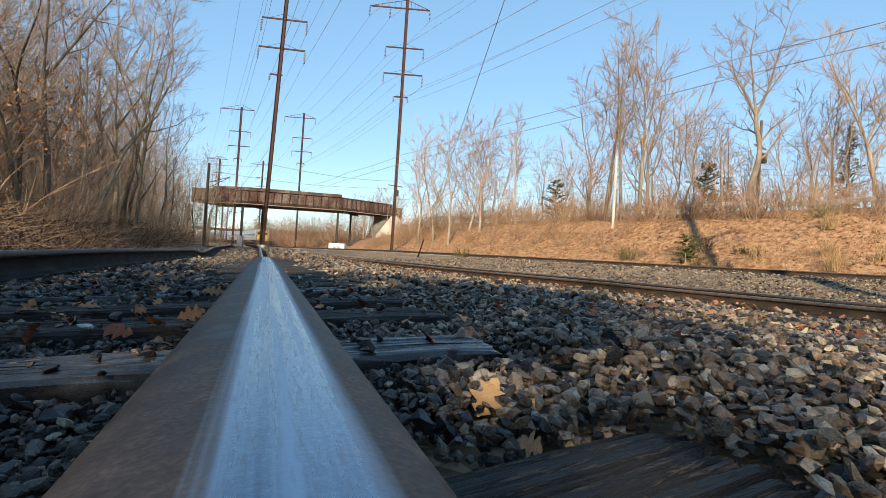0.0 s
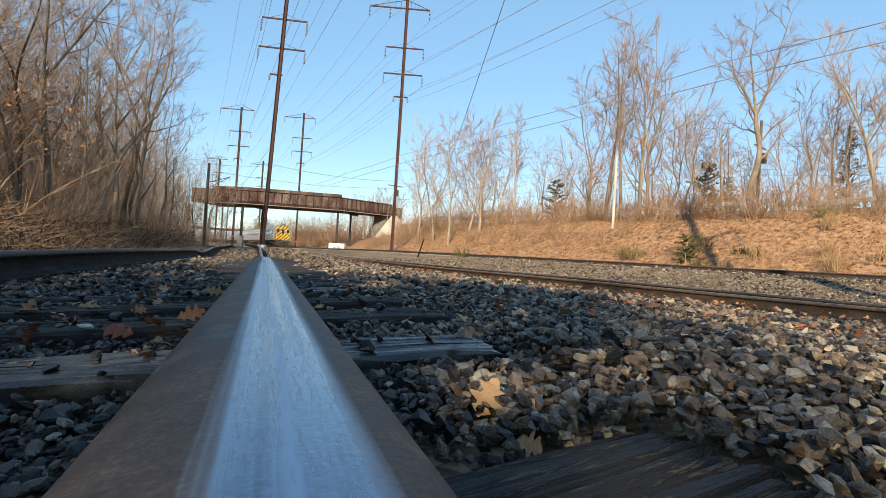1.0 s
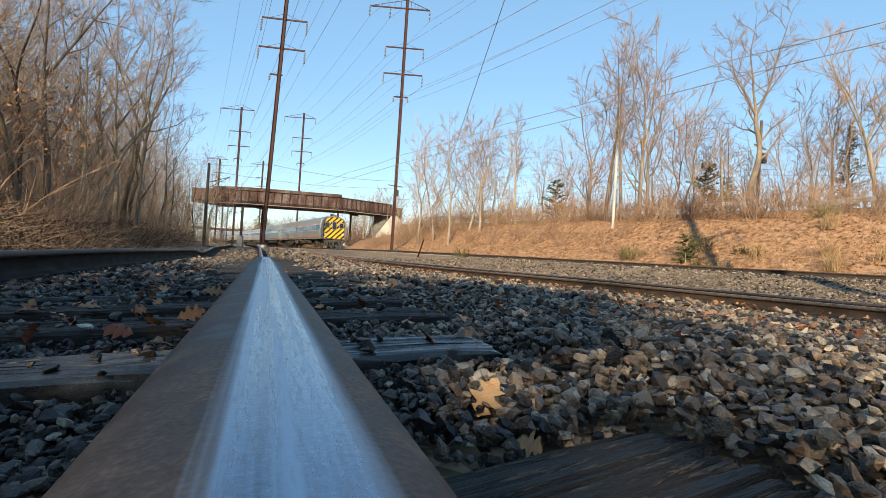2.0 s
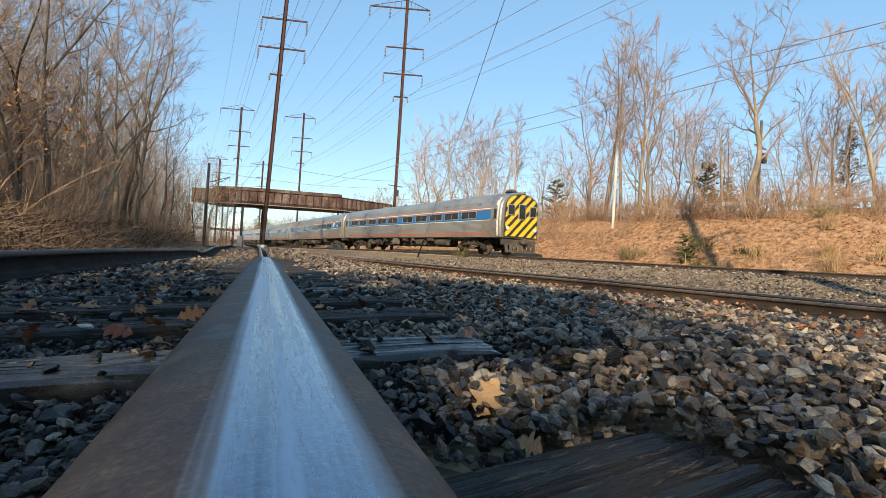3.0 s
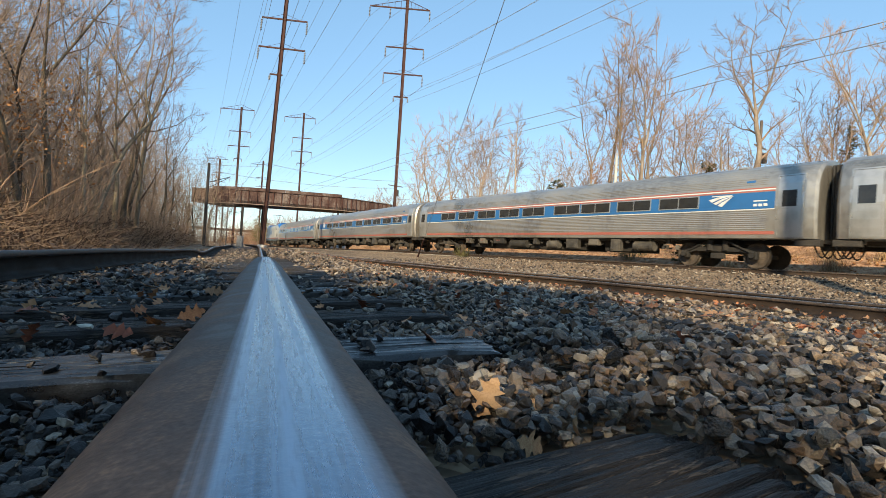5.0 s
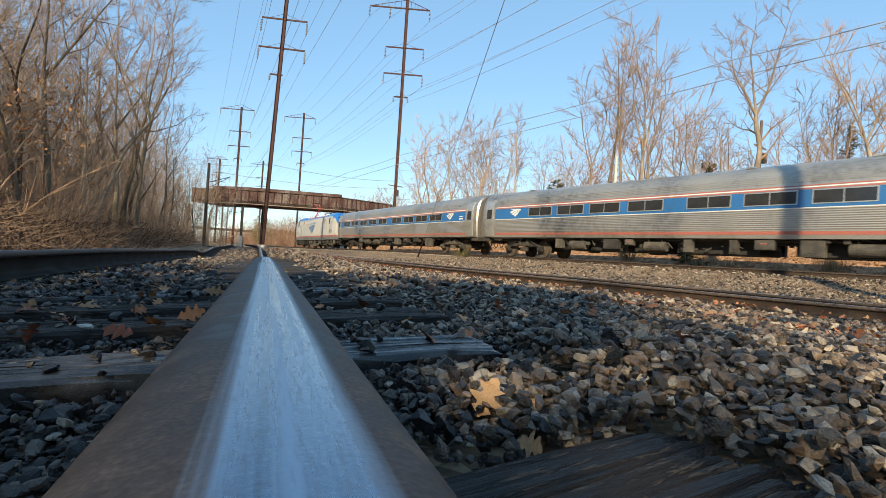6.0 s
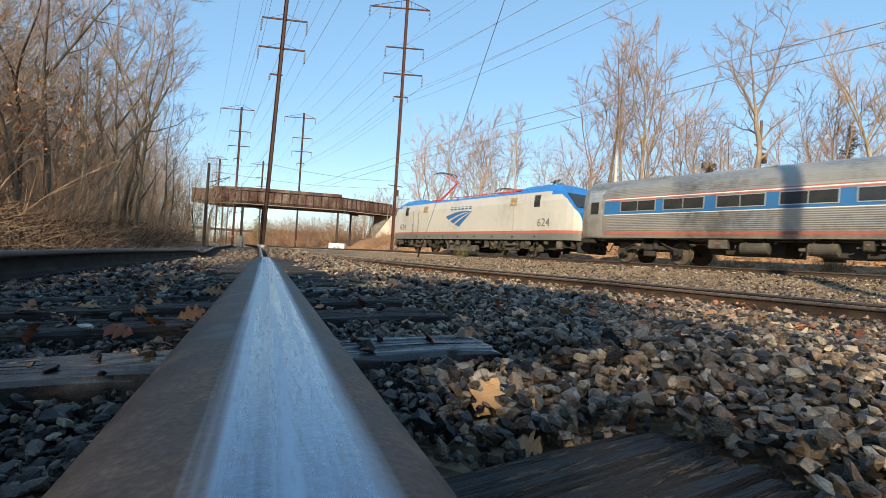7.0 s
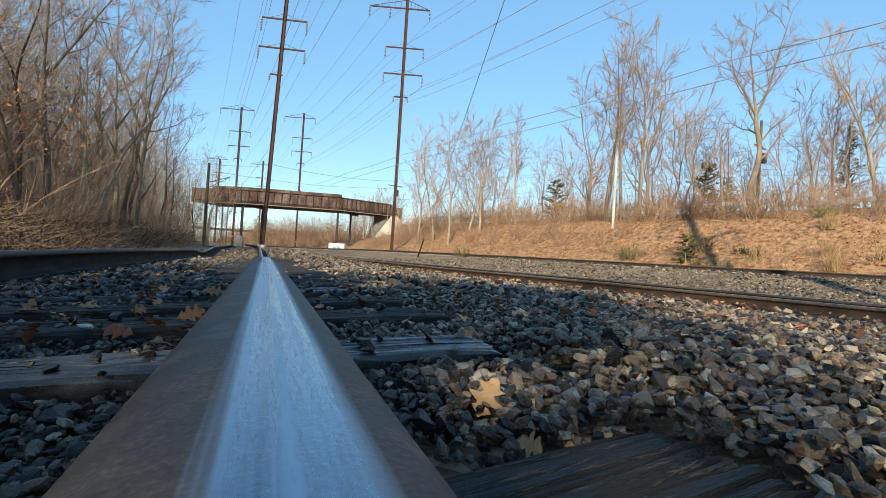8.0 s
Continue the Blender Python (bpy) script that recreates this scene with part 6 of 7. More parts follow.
def build_poles():
    arms = [(27.4, -4.2, 2.6, 1.1, True), (22.9, -2.15, 2.15, 1.1, False), (19.9, -2.2, 2.2, 1.1, False), (17.3, -0.9, 0.7, 0.4, False)]
    low = [(26.2, -4.2, 2.6, 1.1, True), (21.45, -2.15, 2.15, 1.1, False), (18.65, -2.2, 2.2, 1.1, False), (16.1, -0.9, 0.3, 0.4, False)]
    text = "tall rusty red catenary pole with cross-arms and insulators"
    catenary_pole("near_left", -17.16, 48, 27.6, 0.31, 0.05, [(z + 0.25, a, b, c, d) for z, a, b, c, d in low], text, 0.031)
    catenary_pole("near_right", -5.78, 57, 30.0, 0.34, 0.05, [(z + 0.45, a, b, c, d) for z, a, b, c, d in arms], text)
    catenary_pole("far_left", -42.9, 103, 28.6, 0.34, 0.05, arms, text)
    catenary_pole("far_right", -32.7, 112, 30.2, 0.34, 0.05, [(z + 1.4, a, b, c, d) for z, a, b, c, d in arms], text)
    catenary_pole("by_camera", 6.3, -3.0, 27.6, 0.36, 0.3, low, text)
    catenary_pole("behind_right", 24.5, 6.5, 29.0, 0.42, 0.3, arms, text)
    catenary_pole("third_left", -75, 166, 28.0, 0.42, 0.0, arms, text)
    catenary_pole("third_right", -63, 172, 29.0, 0.42, 0.0, arms, text)
    for a, b in (("near_left", "far_left"), ("near_right", "far_right"), ("by_camera", "near_left"), ("behind_right", "near_right"), ("far_left", "third_left"), ("far_right", "third_right")):
        for p, q in zip(WIRES_AT[a], WIRES_AT[b]):
            wire(p, q, 0.9, 0.014)
    # short poles of the side track
    for x, y, h in ((-24.6, 52, 8.7), (-47.5, 108, 9.0), (-58, 122, 9.5), (-65, 140, 9.5), (-55, 128, 10), (-48, 115, 9.5)):
        bm = bmesh.new()
        g = ground_z(x, y)
        rod(bm, (x, y, g - 0.3), (x, y, g + h), 0.16, 0.13, 10)
        root = new("steel_mast")
        part("shaft", bm, M_DARK_STEEL, root)
        bm = bmesh.new()
        rod(bm, (x, y, g + h - 2.0), (x + 2.4, y - 0.2, g + h - 1.3), 0.04, 0.04, 6)
        rod(bm, (x, y, g + h - 2.6), (x + 2.4, y - 0.2, g + h - 1.3), 0.03, 0.03, 6)
        part("bracket", bm, M_DARK_STEEL, root)
        tagged(root, "short dark steel mast with a bracket", "pole", "masts")
    # contact line over the main track
    prev = None
    for k in range(13):
        u = 26 - k * 14
        p = main_at(u, 0.0)[0]
        top, bot = Vector((p.x, p.y, 8.75)), Vector((p.x, p.y, 8.0))
        if prev:
            wire(prev[0], top, 0.12, 0.018)
            wire(prev[1], bot, 0.03, 0.018)
            wire(prev[1] * 0.5 + bot * 0.5, prev[0] * 0.5 + top * 0.5 - Vector((0, 0, 0.12)), 0.0, 0.012, 2, "short dropper between two wires")
        prev = (top, bot)
    # cross wires by the bridge
    for a, b, s in (((-24.6, 52, 8.0), (-17.1, 48, 7.6), 0.1), ((-17.1, 48, 7.8), (-5.78, 57, 8.2), 0.35), ((-24.6, 52, 7.4), (-5.78, 57, 7.4), 0.5), ((-43, 103, 11), (-32.7, 112, 10.6), 0.4), ((-47.5, 108, 9), (-17.1, 48, 9.3), 1.0), ((-24.6, 52, 8.4), (-60, 60, 12), 0.6)):
        wire(a, b, s, 0.02)
    # guy wire with its rusty anchor rod
    foot, top = Vector((-1.65, 33.0, -0.25)), Vector((4.17, -5.0, 14.75))
    root = new("guy_wire")
    way = (top - foot).normalized()
    bm = bmesh.new()
    rod(bm, foot, foot + way * 0.7, 0.07, 0.07, 8)
    rod(bm, foot + way * 0.7, foot + way * 3.4, 0.04, 0.04, 8)
    part("anchor_rod", bm, M_POLE, root, "rusty anchor rod")
    bm = bmesh.new()
    rod(bm, foot + way * 3.3, top, 0.011, 0.011, 6)
    part("stay", bm, M_WIRE, root, "taut steel stay")
    tagged(root, "taut steel guy wire with rusty anchor rod", "guy wire")
    # road poles and lines above the bank
    M_WOOD = mat("weathered_pole_wood", [(0.3, (0.06, 0.045, 0.035)), (0.7, (0.17, 0.135, 0.10))], scale=2, fine=20, rough=0.9, stretch=(1, 1, 0.2))
    tops = []
    for x, y, h in ((45, 42, 11), (28.0, 45.5, 9.4), (-7.5, 74, 10)):
        root = new("utility_pole")
        g = ground_z(x, y)
        bm = bmesh.new()
        rod(bm, (x, y, g - 0.4), (x, y, g + h), 0.17, 0.12, 10)
        part("shaft", bm, M_WOOD, root)
        bm = bmesh.new()
        bar_between(bm, (x - 1.0, y - 0.8, g + h - 2.4), (x + 1.0, y + 0.8, g + h - 2.4), 0.12, 0.12)
        part("cross_arm", bm, M_WOOD, root)
        bm = bmesh.new()
        rod(bm, (x + 0.3, y - 0.2, g + h - 3.9), (x + 0.3, y - 0.2, g + h - 3.0), 0.22, 0.22, 12)
        part("transformer", bm, M_DARK_STEEL, root, "grey pole transformer")
        tagged(root, "weathered wooden utility pole with cross-arm", "pole", "utility poles")
        tops.append(Vector((x, y, g + h)))
    for a, b in zip(tops, tops[1:]):
        for dz in (-0.2, -2.3, -2.6, -4.4, -4.9):
            wire(a + Vector((0, 0, dz)), b + Vector((0, 0, dz)), 0.5, 0.022 if dz < -4 else 0.014)
    root = new("pale_post")
    x, y = 12.3, 37.0
    g = ground_z(x, y)
    bm = bmesh.new()
    rod(bm, (x, y, g - 0.3), (x, y, g + 5.4), 0.11, 0.085, 10)
    part("shaft", bm, M_CONCRETE, root)
    bm = bmesh.new()
    rod(bm, (x, y, g + 5.4), (x, y, g + 5.48), 0.11, 0.06, 10)
    part("cap", bm, M_CONCRETE, root)
    tagged(root, "pale bare post standing on the bank", "pole")


def build_road():
    """Guard rail along the road on top of the bank."""
    M_GALV = mat("galvanised_steel", [(0.3, (0.42, 0.42, 0.41)), (0.7, (0.62, 0.62, 0.6))], scale=3, fine=30, rough=0.5, metal=0.4, bump=0.1)
    root = new("guard_rail")
    prof = [(0, 0.0), (0.05, 0.05), (0.05, 0.11), (0.0, 0.155), (0.05, 0.20), (0.05, 0.26), (0, 0.31), (-0.02, 0.31), (0.03, 0.255), (0.03, 0.205), (-0.02, 0.155), (0.03, 0.105), (0.03, 0.055), (-0.02, 0.0)]
    frames = []
    for i in range(31):
        p, way, far = main_at(12 - i * 2.6, 15.2)
        frames.append((Vector((p.x, p.y, ground_z(p.x, p.y) + 0.42)), -far, Vector((0, 0, 1))))
    v, f = sweep(prof, frames)
    piece("beam", mesh_of("beam", v, f, M_GALV), root, "pale corrugated steel beam")
    for i in range(0, 31):
        p, way, far = main_at(12 - i * 2.6, 15.32)
        bm = bmesh.new()
        box(bm, p.x, p.y, ground_z(p.x, p.y) + 0.3, 0.12, 0.12, 0.95, 0.01)
        part("post", bm, M_GALV, root)
    tagged(root, "pale galvanised guard rail beside the road", "guard rail")


def build_trackside():
    """White barrier block with blue marks and a grey cabinet."""
    root = new("concrete_block")
    x, y = -15.5, 74.0
    g = ground_z(x, y)
    bm = bmesh.new()
    box(bm, x, y, g + 0.6, 2.3, 0.9, 1.25, 0.06)
    part("block", bm, M_PALE_PAINT, root)
    bm = bmesh.new()
    rnd = random.Random(3)
    for k in range(9):
        cx, cz = x - 0.6 + rnd.random() * 1.2, g + 0.35 + rnd.random() * 0.4
        m = Matrix.Translation((cx, y - 0.46, cz)) @ Matrix.Rotation(rnd.uniform(-0.9, 0.9), 4, "Y")
        box(bm, 0, 0, 0, rnd.uniform(0.2, 0.5), 0.012, 0.09, m=m)
    part("paint_marks", bm, M_BLUE, root, "blue sprayed marks")
    tagged(root, "white-painted concrete block with blue sprayed marks", "barrier")
    root = new("signal_cabinet")
    x, y = -24.1, 60.0
    g = ground_z(x, y)
    bm = bmesh.new()
    box(bm, x, y, g + 0.62, 0.62, 0.5, 1.25, 0.03)
    box(bm, x, y, g + 1.28, 0.72, 0.6, 0.08, 0.02)
    part("case", bm, M_INSUL, root)
    bm = bmesh.new()
    box(bm, x, y - 0.262, g + 0.65, 0.5, 0.02, 1.0, 0.008)
    part("cabinet_door", bm, M_INSUL, root)
    tagged(root, "small grey metal signal cabinet by the track", "cabinet")


M_PALE_PAINT = mat("whitewashed_concrete", [(0.3, (0.5, 0.5, 0.5)), (0.7, (0.8, 0.8, 0.79))], scale=2, fine=15, rough=0.85, bump=0.2)
build_bridge()
# ---- bare winter trees, shrubs and grass ----
class Tubes:
    """Gathers many thin tapered tubes into one mesh."""

    def __init__(self):
        self.kept = {}
        self.twigs = []

    def add(self, pts, r0, r1, sides):
        if len(pts) == 2 and sides == 3:      # a fine twig runs out to a point
            self.twigs.append((pts, r0))
            return
        self.kept.setdefault((len(pts), sides), []).append((pts, r0, r1))

    def arrays(self):
        """All tubes of one make worked out together."""
        vs, fs, off = [], [], 0
        for (k, sides), rows in self.kept.items():
            pts = np.array([r[0] for r in rows], dtype=float)
            m = len(rows)
            d = np.empty_like(pts)
            d[:, 1:-1] = pts[:, 2:] - pts[:, :-2]
            d[:, 0], d[:, -1] = pts[:, 1] - pts[:, 0], pts[:, -1] - pts[:, -2]
            d /= np.linalg.norm(d, axis=2, keepdims=True) + 1e-9
            ref = np.where(np.abs(d[:, :1, 2:]) < 0.9, np.array((0.0, 0.0, 1.0)), np.array((1.0, 0.0, 0.0)))
            a = np.cross(d, np.broadcast_to(ref, d.shape))
            a /= np.linalg.norm(a, axis=2, keepdims=True) + 1e-9
            b = np.cross(d, a)
            t = np.linspace(0, 1, k)[None, :]
            r = np.array([q[1] for q in rows])[:, None] * (1 - t) + np.array([q[2] for q in rows])[:, None] * t
            ang = np.arange(sides) * 2 * math.pi / sides
            ring = a[:, :, None, :] * np.cos(ang)[None, None, :, None] + b[:, :, None, :] * np.sin(ang)[None, None, :, None]
            vs.append((pts[:, :, None, :] + ring * r[:, :, None, None]).reshape(-1, 3))
            i = np.arange(k - 1)[:, None] * sides
            j = np.arange(sides)[None, :]
            q = (j + 1) % sides
            one = np.stack([i + j, i + q, i + sides + q, i + sides + j], axis=-1).reshape(-1, 4)
            f = (one[None] + (np.arange(m) * k * sides)[:, None, None] + off).reshape(-1, 4)
            fs += [f[:, (0, 1, 2)], f[:, (0, 2, 3)]]
            off += m * k * sides
        if self.twigs:
            pts = np.array([r[0] for r in self.twigs], dtype=float)
            m = len(pts)
            d = pts[:, 1] - pts[:, 0]
            d /= np.linalg.norm(d, axis=1, keepdims=True) + 1e-9
            ref = np.where(np.abs(d[:, 2:]) < 0.9, np.array((0.0, 0.0, 1.0)), np.array((1.0, 0.0, 0.0)))
            a = np.cross(d, ref)
            a /= np.linalg.norm(a, axis=1, keepdims=True) + 1e-9
            b = np.cross(d, a)
            r = np.array([q[1] for q in self.twigs])[:, None]
            ring = [pts[:, 0] + (a * math.cos(g) + b * math.sin(g)) * r for g in (0.0, 2.094, 4.189)]
            vs.append(np.stack(ring + [pts[:, 1]], axis=1).reshape(-1, 3))
            one = np.array(((0, 1, 3), (1, 2, 3), (2, 0, 3)))
            fs.append((one[None] + (np.arange(m) * 4)[:, None, None] + off).reshape(-1, 3))
        return np.concatenate(vs), np.concatenate(fs)

    def mesh(self, name, material):
        return quads(name, *self.arrays(), material)


def quads(name, v, f, material):
    me = bpy.data.meshes.new(name)
    me.vertices.add(len(v))
    me.vertices.foreach_set("co", v.astype(np.float32).ravel())
    me.loops.add(f.size)
    me.loops.foreach_set("vertex_index", f.astype(np.int32).ravel())
    me.polygons.add(len(f))
    me.polygons.foreach_set("loop_start", np.arange(0, f.size, 3, dtype=np.int32))
    me.polygons.foreach_set("use_smooth", np.ones(len(f), dtype=bool))
    me.update(calc_edges=True)
    me.materials.append(material)
    return me


def grow(rnd, start, way, length, steps, wander, rise):
    """A wandering line of places that bends upwards."""
    p, d = np.array(start, float), np.array(way, float)
    d /= np.linalg.norm(d)
    out = [p.copy()]
    for _ in range(steps):
        d = d + np.array((rnd.gauss(0, wander), rnd.gauss(0, wander), rnd.gauss(0, wander) + rise))
        d /= np.linalg.norm(d)
        p = p + d * (length / steps)
        out.append(p.copy())
    return out


def side_way(rnd, d, angle):
    d = d / (np.linalg.norm(d) + 1e-9)
    r = np.array((rnd.gauss(0, 1), rnd.gauss(0, 1), rnd.gauss(0, 0.6)))
    r -= d * r.dot(d)
    r /= np.linalg.norm(r) + 1e-9
    return d * math.cos(angle) + r * math.sin(angle)


def bare_tree(seed, height, radius, first=0.3, fork=0, limbs=12, spread=0.3, dense=1.0, lean=0.0, wander=0.05, fine=0.005, open_=0.75, split=0.5, sub=2):
    """Trunk and crown meshes of a leafless tree: trunk, limbs, branches, shoots and fine twigs, each thinner than what bears it."""
    rnd = random.Random(seed)
    trunk, crown = Tubes(), Tubes()

    def along(line, t):
        x = min(len(line) - 1.001, t * (len(line) - 1))
        j = int(x)
        return line[j] + (line[j + 1] - line[j]) * (x - j), line[j + 1] - line[j]

    def shoot(p, d, length):
        tip = grow(rnd, p, d, length, 1, 0.15, 0.12)
        crown.add(tip, fine, 0.002, 3)
        for _ in range(sub):
            q, way = along(tip, rnd.uniform(0.25, 0.9))
            crown.add(grow(rnd, q, side_way(rnd, way, rnd.uniform(0.35, 0.8)), length * rnd.uniform(0.3, 0.65), 1, 0.1, 0.15), fine * 0.7, 0.001, 3)

    def branch(p, d, length, r):
        line = grow(rnd, p, d, length, 4, 0.17, 0.06)
        crown.add(line, r, fine, 3)
        n = int((2.5 + length * 4.2) * dense)
        for i in range(n):
            q, way = along(line, 0.15 + 0.85 * (i + rnd.random()) / n)
            shoot(q, side_way(rnd, way, rnd.uniform(0.35, 0.85)), rnd.uniform(0.3, 0.8) * (0.6 + 0.25 * length))
        shoot(line[-1], line[-1] - line[-2], rnd.uniform(0.3, 0.7))

    def limb(p, d, length, r):
        line = grow(rnd, p, d, length, 7, 0.13, 0.055)
        crown.add(line, r, fine * 1.4, 5)
        n = max(4, int(length * 2.1))
        for i in range(n):
            t = 0.18 + 0.8 * (i + rnd.random()) / n
            q, way = along(line, t)
            branch(q, side_way(rnd, way, rnd.uniform(0.4, 0.95)), length * rnd.uniform(0.22, 0.46) * (1.2 - 0.6 * t), max(fine * 1.3, r * (1 - 0.8 * t) * 0.5))
        branch(line[-1], line[-1] - line[-2], length * 0.25, fine * 1.6)

    stems = []
    base = height * (split if fork else 0.95)
    main = grow(rnd, (0, 0, -0.3), (rnd.uniform(-0.05, 0.05) + lean, rnd.uniform(-0.05, 0.05), 1), base, 14, wander, 0.04)
    r_top = radius * (0.7 if fork else 0.07)
    trunk.add(main, radius * 1.2, r_top, 9)
    stems.append((main, radius * 1.1, r_top, first, 0.97 if not fork else 0.98, limbs if not fork else max(2, limbs // 4)))
    turn = rnd.uniform(0, 6.283)
    for k in range(fork):
        a = turn + k * 6.283 / fork + rnd.uniform(-0.4, 0.4)
        tilt = rnd.uniform(0.25, 0.5)
        line = grow(rnd, main[-1], (math.cos(a) * tilt, math.sin(a) * tilt, 1), (height - base) * rnd.uniform(0.85, 1.05), 10, wander * 1.7, 0.07)
        ra = r_top * rnd.uniform(0.6, 0.8)
        trunk.add(line, ra, radius * 0.06, 7)
        stems.append((line, ra, radius * 0.06, 0.12, 0.97, int(limbs * 0.62)))
    for line, ra, rb, t0, t1, count in stems:
        for i in range(count):
            t = t0 + (t1 - t0) * (i + rnd.random()) / count
            p, way = along(line, t)
            up = (p[2] / height)
            ln = height * spread * (1.25 - 0.95 * up) * rnd.uniform(0.6, 1.2)
            limb(p, side_way(rnd, way, open_ * rnd.uniform(0.65, 1.2)), max(0.7, ln), max(fine * 2, (ra + (rb - ra) * t) * rnd.uniform(0.4, 0.6)))
        branch(line[-1], line[-1] - line[-2], 1.0, max(fine, rb))
    return trunk, crown


def variants(specs, bark=None, twig=None):
    out = []
    for kw in specs:
        tr, cr = bare_tree(**kw)
        out.append((tr.mesh("trunk", bark or M_BARK), cr.mesh("crown", twig or M_TWIG)))
    return out


def build_trees():
    rnd = random.Random(9)
    woods = variants([dict(seed=q, height=16.5, radius=r, first=f, limbs=l, spread=sp, dense=1.2, lean=ln, wander=w, fork=fk, split=0.45, open_=op, sub=2, fine=0.0078) for q, r, f, l, sp, ln, w, fk, op in
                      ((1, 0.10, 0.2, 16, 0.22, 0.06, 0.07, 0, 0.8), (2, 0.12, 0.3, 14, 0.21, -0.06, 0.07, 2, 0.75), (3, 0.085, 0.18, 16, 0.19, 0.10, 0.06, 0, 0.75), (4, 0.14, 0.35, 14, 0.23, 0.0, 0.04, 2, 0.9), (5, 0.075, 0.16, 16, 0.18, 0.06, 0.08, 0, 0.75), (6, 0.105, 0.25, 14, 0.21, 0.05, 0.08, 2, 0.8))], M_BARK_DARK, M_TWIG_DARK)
    far = variants([dict(seed=31, height=13, radius=0.14, fork=2, limbs=9, spread=0.28, dense=0.6, fine=0.015, sub=1, open_=0.9), dict(seed=32, height=12, radius=0.12, first=0.3, limbs=9, spread=0.27, dense=0.6, fine=0.015, sub=1, open_=0.9), dict(seed=33, height=12, radius=0.12, fork=3, limbs=7, spread=0.28, dense=0.6, fine=0.015, sub=1, open_=0.9)])
    bank = variants([dict(seed=17, height=14.7, radius=0.20, fork=3, split=0.5, limbs=17, spread=0.24, dense=1.15, wander=0.07, open_=1.05, fine=0.011, sub=2, first=0.5), dict(seed=12, height=14.5, radius=0.15, fork=3, split=0.38, limbs=17, spread=0.29, dense=1.1, wander=0.05, fine=0.011, open_=0.85, sub=2),
                     dict(seed=13, height=14.3, radius=0.13, first=0.35, limbs=21, spread=0.25, dense=1.1, wander=0.05, fine=0.011, open_=0.75, sub=2), dict(seed=14, height=13, radius=0.12, fork=2, split=0.36, limbs=17, spread=0.28, dense=1.1, fine=0.011, open_=0.85, sub=2), dict(seed=15, height=11, radius=0.10, fork=3, split=0.3, limbs=14, spread=0.30, dense=1.05, wander=0.06, fine=0.011, open_=0.9, sub=2)])
    BANK_HEIGHT = (14.7, 14.5, 14.3, 13, 11)

    def put(protos, k, x, y, size, rz, label, group, name="bare_tree", sink=0.0):
        ob = new(name)
        ob.matrix_basis = Matrix.LocRotScale(Vector((x, y, ground_z(x, y) - sink)), Euler((0, 0, rz)), (size, size, size))
        piece("trunk", protos[k][0], ob)
        piece("crown", protos[k][1], ob)
        return tagged(ob, label, "tree", group)

    # the wood beside the near track: a front row and a few rows behind it
    y = 8.5
    while y < 84:
        th = OWN_A + OWN_K * min(y, 60)
        p = own_at(min(70, y / math.cos(0.4)), 0)[0]
        for row in range(2 if y > 40 else 3):
            off = (8.2 + row * 4.0 + rnd.uniform(-1.4, 1.4)) + (0.0 if y < 50 else (y - 50) * 0.05) + 0.9 * soft(18, 40, y)
            yy = y + rnd.uniform(-1.2, 1.2)
            px = own_at(max(0, min(70, yy / 0.93)))[0].x - off / math.cos(th)
            k = rnd.randrange(6)
            put(woods, k, px, yy, rnd.uniform(0.60, 0.80) + 0.26 * soft(12, 34, yy), rnd.uniform(0, 6.28), "slender bare grey-brown tree at the wood's edge", "trees of the wood")
        y += 2.3 if y < 30 else 3.6
    # trees behind the camera, whose shade lies over the tracks
    for x, y in ((-6.1, -12), (-9, -12), (-6.2, -18.5), (-13, -13), (0.4, -19), (-0.7, -13.6), (1.2, -12.8), (-1.6, -16.2)):
        put(woods, rnd.randrange(6), x, y, rnd.uniform(0.74, 0.92), rnd.uniform(0, 6.28), "slender bare grey-brown tree at the wood's edge", "trees of the wood")
    # three leaning trees that stand out at the wood's edge
    for x, y, size, k, rz in ((-14.6, 18.5, 0.82, 3, 0.3), (-14.9, 21.5, 0.85, 1, 3.4), (-17.3, 28.5, 0.98, 5, 0.2)):
        put(woods, k, x, y, size, rz, "dark leaning bare tree at the wood's edge", "trees of the wood")
    # single trees along the top of the bank: place, height, kind
    for i, (x, y, h, k) in enumerate(((21.6, 36, 14.7, 0), (14.5, 38, 14.8, 1), (13.6, 39, 14.4, 2), (12.6, 40, 14.8, 2), (16.3, 41, 14.2, 3), (19.5, 42, 11.0, 4), (22.5, 44, 10.0, 4), (12.0, 42, 13.1, 3), (11.7, 52, 9.4, 4), (10.5, 55, 9.6, 3), (7.0, 50, 12.1, 2), (5.2, 52, 10.7, 4), (3.5, 50, 12.9, 3), (2.6, 53, 12.2, 4), (0.4, 52, 14.1, 3),
                                      (-1.1, 56, 13.1, 4), (-2.9, 58, 13.2, 3), (-14.0, 122, 14.0, 4), (-22.0, 128, 13.5, 3), (-17.0, 136, 14.0, 4), (28.0, 41, 9.5, 4), (28.0, 39, 11.5, 3), (30.5, 40, 11.8, 2), (29.7, 38, 9.7, 4), (29.6, 35, 14.4, 1), (29.3, 33, 13.1, 2), (20.1, 46, 12.0, 4), (26.0, 48, 9.9, 3))):
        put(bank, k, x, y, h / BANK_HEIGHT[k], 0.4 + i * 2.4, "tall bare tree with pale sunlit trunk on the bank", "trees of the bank")
